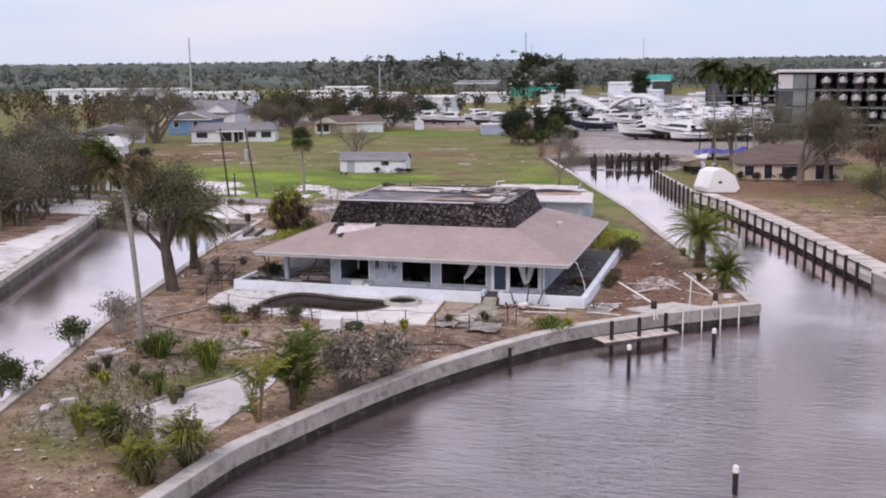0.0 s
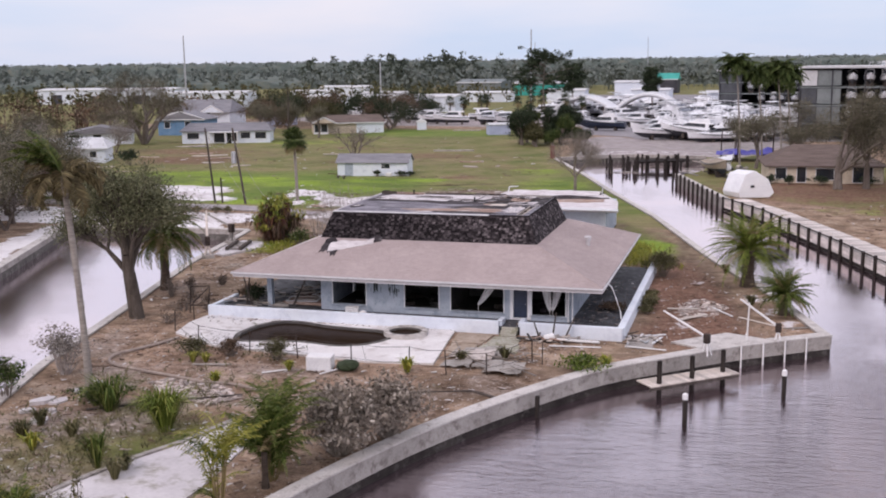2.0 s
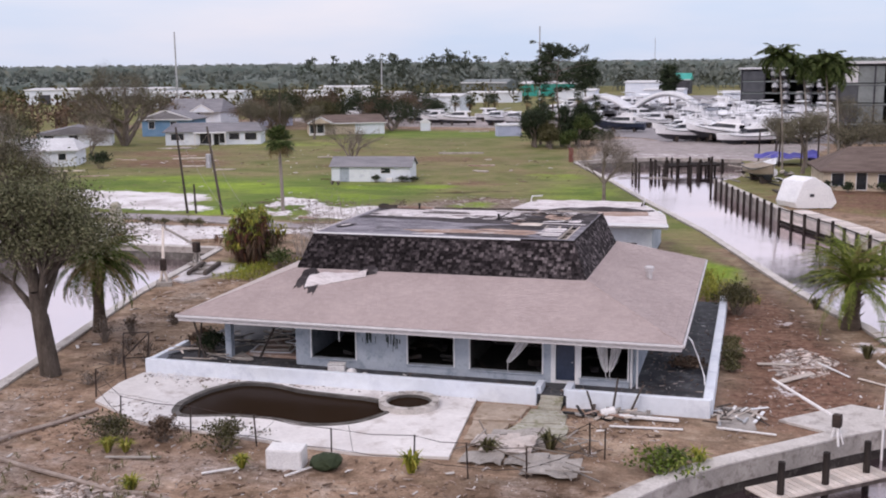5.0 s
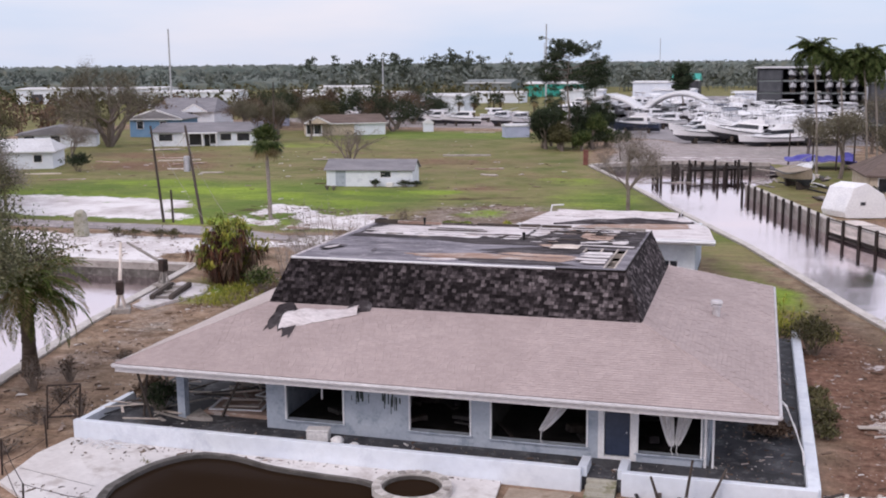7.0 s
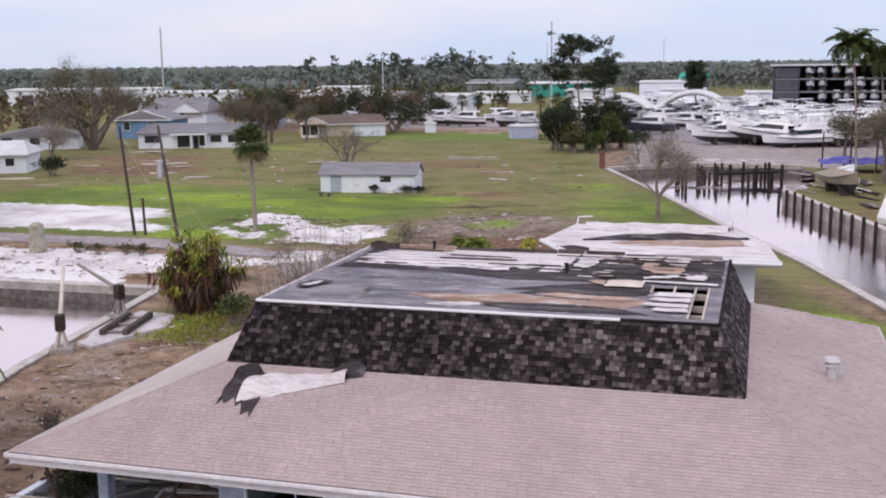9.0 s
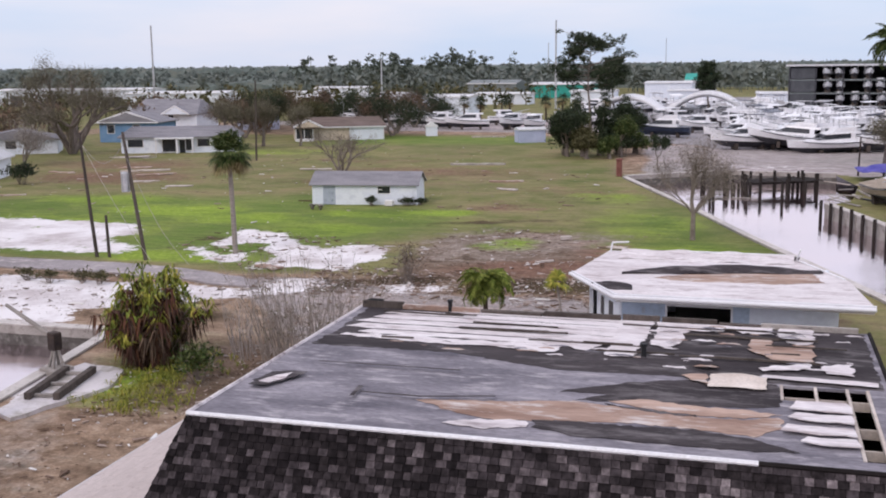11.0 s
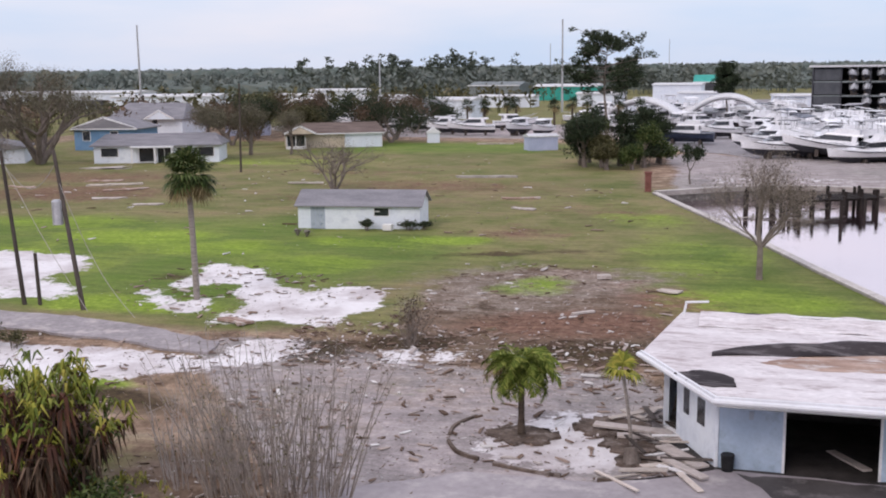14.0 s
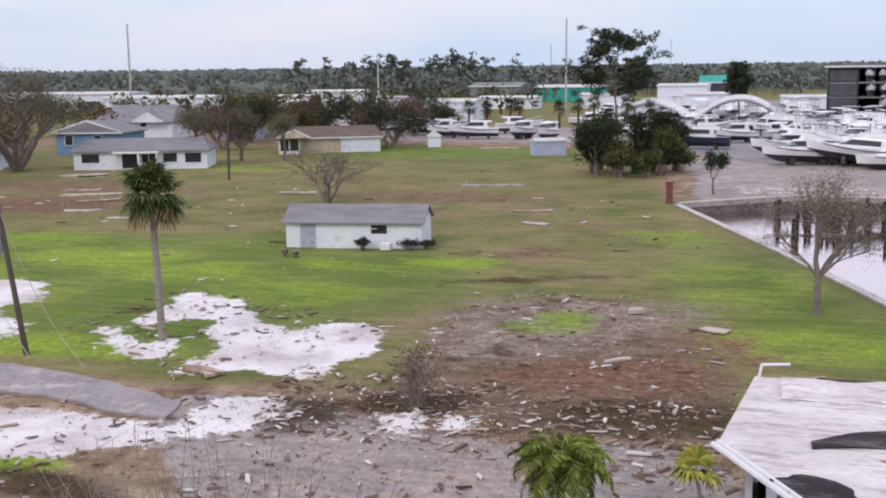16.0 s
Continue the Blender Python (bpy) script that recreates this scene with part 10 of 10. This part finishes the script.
for k, (x, y, h) in enumerate(((30.6, 110.5, 15.4), (33.9, 113.0, 14.0), (36.8, 113.4, 14.4), (38.2, 114.6, 13.4))):
    feather_palm("royal_palm", (x, y, 0), h, 170 + k, "tall palm with a windblown head", 54, 3.5, 0.13, "palm_bark", "leaf_green", lean=(-1.0, 0), droop=2.0, pitch=(-0.5, 1.25), ll=0.95, lw=0.09, dry=0.0)
tree("big_bare_tree", (-89.8, 135.6, 0), 15.8, 181, "big dark leafless tree beside white bungalows", "leaf_twig", 30000, 0.10, 5, 0.46, 0.12, 0.5, fork=0.2, stems=5, fuzz=0.6)
tree("big_bare_tree", (43.0, 79.8, 0), 12.6, 182, "big grey leafless tree in front of a brown house", "leaf_twig", 22000, 0.08, 5, 0.50, 0.12, 0.44, "bark", fork=0.24, fuzz=0.7, kids=4)
tree("big_bare_tree", (46.4, 80.6, 0), 11.4, 183, "big grey leafless tree in front of a brown house", "leaf_twig", 16000, 0.08, 5, 0.50, 0.12, 0.36, "bark", fork=0.24, fuzz=0.7, kids=4)
tree("bare_tree", (52.0, 70.0, 0), 9.0, 184, "grey leafless tree beyond the canal", "leaf_twig", 8000, 0.08, 4, 0.5, 0.12, 0.24, "bark", fork=0.26, fuzz=0.6)
tree("bare_tree", (52.5, 60.0, 0), 8.0, 185, "brown leafless tree beyond the canal", "leaf_dead", 6000, 0.09, 4, 0.5, 0.12, 0.24, "bark", fork=0.26, fuzz=0.6)
shrub("dark_shrub", (-67.5, 94.2, 0), 3.6, 2.6, 190, "rounded dark shrub on the lawn", "leaf_dark", 1500, 0.16, 26)
bm = B()
box(bm, -0.32, 0.32, -0.32, 0.32, 0, 1.95, bevel=0.03)
box(bm, -0.4, 0.4, -0.4, 0.4, 1.95, 2.12, bevel=0.03)
t_ = part("brick_post", bm, "brick_red")
t_.matrix_basis = pose(0.0, 116.4, 0)
tagged(t_, "red-brown brick post at the canal head", "post")
bm = B()
rod(bm, (0, 0, 0), (0, 0, 1.7), 0.7, 0.55, 10)
bmesh.ops.create_icosphere(bm, subdivisions=2, radius=0.56, matrix=pose(0, 0, 1.7))
for q in bm.verts:
    q.co *= 1 + 0.10 * noise.noise(q.co * 4)
t_ = part("stone_marker", bm, "path_green")
t_.matrix_basis = pose(-32.2, 44.0, 0)
tagged(t_, "rounded mossy stone marker by the lane", "marker")
for k, (x, y) in enumerate(((-29, 44.4), (-27, 44.0), (-25, 44.6), (-23.5, 44.2))):
    shrub("weedy_shrub", (x, y, 0), 1.6, 0.9, 195 + k, "low weeds by the lane", "leaf_olive", 420, 0.08, 14)
# left bank thicket and neighbours' trees: some grown here, the rest set out as copies
rnd = random.Random(41)
VAR = []
for k, m in enumerate(("leaf_twig", "leaf_olive", "leaf_dead", "leaf_twig", "leaf_grey", "leaf_dark", "leaf_twig")):
    VAR.append(tree("bank_tree", (0, 0, -60), rnd.uniform(7.5, 11.5), 200 + k, "storm-stripped tree in the thicket on the far bank", m, 7000, 0.13, 4, 0.55, 0.10, 0.22, fork=0.24, fuzz=0.75, group="bank thicket", kids=4, stems=1 + k % 3))
LAND = [(-44, 6), (-38, 14), (-40.5, 30), (-45, 38), (-47, 54), (-60, 66), (-64, 74), (-70, 84), (-110, 84), (-110, 6)]
placed = []
while len(placed) < 92:
    x, y = rnd.uniform(-110, -33), rnd.uniform(6, 84)
    near = len(placed) < 64
    if not inside((x, y), LAND) or (near and x < -62) or any(math.hypot(x - a, y - c) < 2.5 for a, c in placed):
        continue
    placed.append((x, y))
    o = copy_thing(VAR[rnd.randrange(7)], pose(x, y, 0, 0, 0, rnd.uniform(0, 360)))
    o.scale = (rnd.uniform(0.55, 0.9),) * 3
for x, y in ((-98, 108), (-104, 118), (-84, 116), (-110, 128), (-108, 100), (-118, 140), (-100, 150), (-112, 156), (-70, 150), (-66, 156), (-60, 158)):
    o = copy_thing(VAR[rnd.randrange(7)], pose(x, y, 0, 0, 0, rnd.uniform(0, 360)))
    o.scale = (rnd.uniform(0.6, 0.9),) * 3
for x, y in ((55, 78), (56, 60), (52, 52), (60, 84), (33, 104), (39, 103), (46, 104), (58, 100), (64, 70), (30, 118), (40, 122), (50, 124), (60, 116), (54, 140), (40, 142), (64, 130)):
    o = copy_thing(VAR[rnd.choice((2, 0, 3, 6, 1))], pose(x, y, 0, 0, 0, rnd.uniform(0, 360)))
    o.scale = (rnd.uniform(0.65, 0.95),) * 3
for b_ in VAR:
    for o in (b_, *b_.children_recursive):
        bpy.data.objects.remove(o)
for k in range(16):
    x, y = -110 + 60 * rnd.random(), 175 + 50 * rnd.random()
    m = rnd.choice(("leaf_olive", "leaf_dark", "leaf_dead"))
    tree("street_tree", (x, y, 0), rnd.uniform(5, 9), 260 + k, "tree among the distant houses", m, 6000, 0.17, 4, 0.5, 0.10, 0.2, fork=0.15, fuzz=0.9, group="street trees", stems=2)
for k in range(17):
    x, y = -96 + 5.2 * k + rnd.uniform(-1.2, 1.2), 236 + rnd.uniform(-8, 10)
    fan_palm("sabal_palm", (x, y, 0), rnd.uniform(4.0, 6.0), 290 + k, "dark round-headed palm lining the marina fence", 22, 1.5, 0.22, "leaf_dark", 0.2, "palm_dark", crown=0.9)


def woodland(name, spots, label, mat, seed, n, size):
    """Far woods in one mesh: every tree a trunk and a ragged crown of clumps."""
    rnd = random.Random(seed)
    verts, faces = [], []
    for x, y, h in spots:
        limb(verts, faces, (x, y, 0), (x, y, h * 0.7), 0.22, 0.12, 3)
        crown_geo(verts, faces, (x, y, h * 0.55), h * 0.34, h * 0.44, rnd, n, size * h)
    return tagged(pypart(name, verts, faces, mat), label, "woods", kind="stuff")


rnd = random.Random(55)
spots = [(-60 + 190 * (rnd.random() - 0.62) * 1.2, 440 + 160 * rnd.random(), rnd.uniform(9, 15)) for _ in range(420)]
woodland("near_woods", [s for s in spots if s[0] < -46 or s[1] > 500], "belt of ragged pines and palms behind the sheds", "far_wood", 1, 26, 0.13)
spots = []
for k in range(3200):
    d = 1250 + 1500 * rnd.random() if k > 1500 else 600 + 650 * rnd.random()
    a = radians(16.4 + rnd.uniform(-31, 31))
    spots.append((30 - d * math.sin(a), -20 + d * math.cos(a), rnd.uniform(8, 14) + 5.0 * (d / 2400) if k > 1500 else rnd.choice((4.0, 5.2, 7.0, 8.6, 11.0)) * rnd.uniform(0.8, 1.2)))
woodland("far_woods", spots, "flat woodland reaching to the horizon, haze in its colour", "far_wood", 2, 40, 0.15)


def wood_canopy(name, d0, d1, rows, h, seed, label):
    """The closed crowns of a far wood: one humped sheet over a fan of land."""
    verts, faces = [], []
    cols = 520
    for i in range(rows + 1):
        d = d0 + (d1 - d0) * (i / rows) ** 1.4
        for j in range(cols + 1):
            a = radians(16.4 - 33 + 66 * j / cols)
            x, y = 30 - d * math.sin(a), -20 + d * math.cos(a)
            z = h * (0.72 + 0.50 * noise.noise((x * 0.07, y * 0.07, seed)) + 0.14 * noise.noise((x * 0.012, y * 0.012, seed + 4)))
            verts.append((x, y, max(0.3, z) if 0 < i < rows else -0.5))
    for i in range(rows):
        for j in range(cols):
            k = i * (cols + 1) + j
            faces.append((k, k + 1, k + cols + 2, k + cols + 1))
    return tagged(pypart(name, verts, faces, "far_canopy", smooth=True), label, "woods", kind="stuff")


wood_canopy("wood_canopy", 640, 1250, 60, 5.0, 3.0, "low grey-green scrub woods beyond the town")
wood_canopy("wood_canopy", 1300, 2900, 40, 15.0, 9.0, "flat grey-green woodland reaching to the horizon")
# a belt of tall bare-stemmed pines standing over the sheds
verts, faces = [], []
rnd2 = random.Random(66)
for k in range(64):
    d, a = 500 + 70 * rnd2.random(), radians(rnd2.choice((rnd2.uniform(14.0, 21.5), rnd2.uniform(14.0, 21.5), rnd2.uniform(10, 26))))
    x, y, h = 14 - d * math.sin(a), -3 + d * math.cos(a), rnd2.uniform(13, 21)
    limb(verts, faces, (x, y, 0), (x, y, h * 0.92), 0.3, 0.12, 4)
    for q in range(7):
        u, b_ = rnd2.uniform(0.5, 1.0), rnd2.uniform(0, 6.283)
        r_ = h * 0.15 * rnd2.random()
        crown_geo(verts, faces, (x + math.cos(b_) * r_, y + math.sin(b_) * r_, h * u), h * 0.10, h * 0.05, rnd2, 12, 0.05 * h)
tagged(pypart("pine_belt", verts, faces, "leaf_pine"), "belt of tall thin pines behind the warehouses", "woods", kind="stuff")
spots = []
for _ in range(500):
    x, y = rnd.uniform(-330, -60), rnd.uniform(225, 430)
    spots.append((x, y, rnd.uniform(3.5, 8)))
woodland("scrub_woods", spots, "olive scrub between distant houses and sheds", "leaf_olive", 3, 18, 0.14)
spots = []
while len(spots) < 260:
    x, y = rnd.uniform(-110, -33), rnd.uniform(-14, 84)
    if inside((x, y), LAND):
        spots.append((x, y, rnd.uniform(2.0, 4.5)))
woodland("thicket_scrub", spots, "dense olive undergrowth among stripped trees", "leaf_mid", 6, 60, 0.06)
spots = [(rnd.uniform(-200, -105), rnd.uniform(60, 225), rnd.uniform(4, 9)) for _ in range(170)]
woodland("scrub_woods", spots, "brown and olive scrub beyond the canal", "leaf_dead", 4, 40, 0.07)
spots = [(rnd.uniform(70, 200), rnd.uniform(60, 240), rnd.uniform(4, 10)) for _ in range(160)] + [(rnd.uniform(52, 75), rnd.uniform(84, 150), rnd.uniform(4, 8)) for _ in range(30)]
woodland("scrub_woods", spots, "brown scrub beyond the canal", "leaf_dead", 5, 40, 0.07)

# tall masts on the horizon
for (x, y, h) in ((-151.0, 262.0, 25.6), (-44.6, 316.8, 26.8), (-106.0, 330.0, 16.0), (-120.0, 700.0, 28.0), (120.0, 330.0, 30.0), (-60.0, 900.0, 34.0)):
    bm = B()
    rod(bm, (x, y, 0), (x, y, h), 0.34, 0.22, 8)
    tagged(part("steel_mast", bm, "metal"), "tall slim grey mast against the sky", "mast", "masts")

# ---- litter ----
PATH_AREA = PATH_R + PATH_L[::-1]


def litter(areas, count, seed, lo=0.05, hi=0.35, base=0.0):
    rnd = random.Random(seed)
    verts, faces = [], []
    tot = 0
    while tot < count:
        q, w = areas[rnd.randrange(len(areas))]
        xs, ys = [p[0] for p in q], [p[1] for p in q]
        x, y = rnd.uniform(min(xs), max(xs)), rnd.uniform(min(ys), max(ys))
        if not inside((x, y), q) or rnd.random() > w:
            continue
        tot += 1
        if inside((x, y), PATH_AREA) and rnd.random() < 0.9:
            continue
        s = 0.8 * (lo + (hi - lo) * rnd.random() ** 6)
        a = rnd.uniform(0, 6.283)
        dx, dy = math.cos(a) * s * rnd.uniform(1, 2.6), math.sin(a) * s * rnd.uniform(1, 2.6)
        ex, ey = -math.sin(a) * s * 0.5, math.cos(a) * s * 0.5
        z0, z1 = 0.015, 0.035 + s * rnd.uniform(0.05, 0.4)
        i = len(verts)
        z0, z1 = z0 + base, z1 + base
        w4 = [rnd.uniform(0.35, 1.15) for _ in range(4)]
        for (sx, sy), w_ in zip(((-1, -1), (1, -1), (1, 1), (-1, 1)), w4):
            verts.append((x + (dx * sx + ex * sy) * w_, y + (dy * sx + ey * sy) * w_, z0))
        t1, t2 = rnd.uniform(0.4, 1), rnd.uniform(0.4, 1)
        for (sx, sy), w_, zz in zip(((-1, -1), (1, -1), (1, 1), (-1, 1)), w4, ((z1 - base) * t1 + base, z1, (z1 - base) * t2 + base, (z1 - base) * 0.7 + base)):
            verts.append((x + (dx * sx * 0.9 + ex * sy) * w_, y + (dy * sx * 0.9 + ey * sy) * w_, max(zz, 0.03 + base)))
        faces += [(i + 4, i + 5, i + 6, i + 7), (i, i + 1, i + 5, i + 4), (i + 1, i + 2, i + 6, i + 5), (i + 2, i + 3, i + 7, i + 6), (i + 3, i, i + 4, i + 7)]
    return verts, faces


YARD = [(-8.0, 0.0), (-4.5, -13.0), (0.5, -27.0), (5.0, -40.0), (13.0, -40.0), (15.5, -28.0), (19.0, -18.0), (24.0, -9.0), (17.0, -9.2), (2.0, -8.2), (-2.0, -5.0)]
v, f = litter([(YARD, 0.7), (YARD, 1.0), ([(26.2, -3.5), (26.0, 30.0), (31.0, 18.0), (36.0, 3.0), (32.0, 0.0)], 0.22), ([(-9.0, 20.0), (-13.0, 32.0), (-2.0, 34.0), (-0.5, 22.5)], 0.25), ([(17.0, -9.0), (24.0, -6.0), (25.0, -1.0), (16.5, -1.5)], 0.12)], 12500, 1, 0.02, 0.16)
tagged(pypart("yard_litter", v, f, "debris"), "chips of wood, leaves and plaster scattered over the yard", "litter", kind="stuff")
v, f = litter([([(2.4, -14.6), (3.6, -13.6), (6.4, -14.0), (8.4, -16.0), (7.6, -17.4), (5.4, -17.0), (3.6, -15.8)], 1.0), ([(28.6, 6.4), (30.8, 7.0), (31.6, 10.0), (29.8, 12.4), (28.2, 10.0)], 0.5)], 1700, 19, 0.05, 0.26)
tagged(pypart("leaf_litter", v, f, "pale_chips"), "pale dry leaves and chips strewn over the soil", "litter", kind="stuff")
v, f = litter([([(-11.5, 17.0), (-8.0, 2.0), (-2.2, -1.0), (-2.0, 19.0), (-8.0, 21.0)], 1.0)], 650, 9, 0.03, 0.24)
tagged(pypart("yard_litter", v, f, "debris"), "broken wood and leaves strewn beside the house", "litter", kind="stuff")
v, f = litter([(MULCH[0], 0.5), (APRON, 0.9), ([(-10.0, 45.0), (8.0, 44.0), (8.0, 52.0), (-12.0, 54.0)], 0.9), ([(-16, 50), (-9, 62), (-26, 69), (-27, 56)], 0.4), ([(-40, 36), (-14, 36), (-12, 47), (-40, 47)], 0.4)], 7400, 2, 0.02, 0.26)
tagged(pypart("field_litter", v, f, "debris"), "chips of wood, leaves and plaster scattered over soil and lane", "litter", kind="stuff")
v, f = litter([([(-60, 70), (12, 70), (0, 112), (-30, 160), (-80, 130)], 1.0), ([(36, 60), (48, 20), (60, 20), (60, 70)], 0.6)], 1500, 3, 0.04, 0.40)
tagged(pypart("field_litter", v, f, "debris"), "storm litter strewn thinly over the field", "litter", kind="stuff")
v, f = litter([([(-1.4, -0.7), (15.2, -0.7), (15.2, -1.0), (-1.4, -1.2)], 1.0), ([(-1.4, -0.7), (3.0, -0.7), (2.0, -2.4), (-1.6, -2.4)], 0.3), ([(-1.0, -5.0), (2.2, -5.0), (2.4, -7.2), (-0.8, -5.6)], 0.5)], 190, 7, 0.03, 0.13, 0.105)
tagged(pypart("deck_litter", v, f, "leaf_dead"), "dead leaves and twigs blown against the low wall", "litter", kind="stuff")
v, f = litter([([(0.2, -0.3), (25.0, -0.3), (25.0, 1.3), (0.2, 1.3)], 1.0), ([(22.4, 1.5), (25.2, 1.5), (25.2, 16.0), (22.4, 16.0)], 1.0)], 700, 8, 0.02, 0.12, 0.435)
tagged(pypart("terrace_litter", v, f, "debris"), "chips and leaves scattered over the wet terrace", "litter", kind="stuff")
rnd = random.Random(91)
for k in range(16):
    x, y = rnd.uniform(25.9, 28.2), rnd.uniform(-1.6, 1.4)
    plank("plank", (x, y, 0.02 + 0.005 * k), rnd.uniform(0.5, 1.8), rnd.uniform(0.05, 0.16), 0.04, rnd.uniform(0, 180), 0, rnd.choice(("black", "white_paint", "pale_wood", "dark_wood")), "scrap board in a heap by the wall")
for k in range(14):
    bm = B()
    a = rnd.uniform(-0.6, 0.6)
    x, y, L_ = rnd.uniform(-1.4, 0.6), rnd.uniform(-1.5, -0.8), rnd.uniform(0.4, 1.0)
    pipe(bm, [(x, y, 0.14), (x + 0.4 * L_ * math.cos(a), y + 0.4 * L_ * math.sin(a), 0.14 + rnd.uniform(0.05, 0.25)), (x + L_ * math.cos(a + 0.5), y + L_ * math.sin(a + 0.5), 0.15)], 0.025, 5)
    tagged(part("bleached_branch", bm, "white_paint"), "bleached white branch on the pool deck", "branch", "bleached branches")
for k, (p, ln, w, h, rz) in enumerate((((-20.6, 128.0, 0.0), 9.0, 0.8, 0.35, 12), ((-40, 118, 0), 5, 0.8, 0.2, 10), ((-12, 108, 0), 5, 0.6, 0.2, 20), ((-66, 116, 0), 5, 1.4, 0.15, 15), ((-58, 108, 0), 6, 1.0, 0.15, 40), ((-72, 108, 0), 5, 1.5, 0.15, 0), ((-48, 96, 0), 4, 1.2, 0.12, 10), ((-33.0, 184.0, 0), 7.5, 0.9, 0.3, 12), ((-10, 100, 0), 3, 0.8, 0.15, -20), ((-62, 112, 0), 8, 0.8, 0.25, 30), ((-55, 100, 0), 4, 1.2, 0.12, 20), ((-76, 132, 0), 7, 3.4, 0.08, 18), ((-62, 84, 0), 6, 0.6, 0.15, 26), ((-70, 90, 0), 6, 0.7, 0.15, 20), ((-15.4, 51.6, 0.02), 2.2, 0.8, 0.2, -20), ((2.2, 58, 0), 1.6, 0.2, 0.15, 40), ((6.4, 64.8, 0), 1.7, 0.9, 0.12, -30), ((10.6, 57.0, 0), 1.2, 0.6, 0.1, 5), ((2, 68, 0.0), 1.0, 0.5, 0.35, 30))):
    bm = B()
    ln, w = ln * 0.8, w * 0.9
    prism(bm, rag([(-ln / 2, -w / 2), (ln / 2, -w / 2), (ln / 2, w / 2), (-ln / 2, w / 2)], 0.6, 0.4 * w, k), 0.0, h * 0.7)
    ob = part("debris_panel", bm, rnd.choice(("pale_wood", "gravel", "pale_wood", "grey_wood", "plywood")))
    ob.matrix_basis = pose(*p, 0, 0, rz)
    tagged(ob, "pale broken panel washed onto the grass", "panel")
for x, y in ((-24.6, 80.6), (-23.6, 80.2)):
    clump("white_lily_tuft", (x, y, 0), 0.9, 0.55, int(x * 7), "pale dry tuft on the lawn", "leaf_grey", 30, 0.07)

# ---- shingles that can be told apart, one object each ----
for tabs, mat, parent in FIELDS:
    for k, tab in enumerate(tabs):
        o = (tab[0] + tab[1] + tab[2] + tab[3]) / 4
        loc = tuple(p - o for p in tab[:4]) + tab[4:]
        v, f = tab_geometry([loc])
        ob = pypart("shingle", v, f, mat, parent)
        ob.location = o
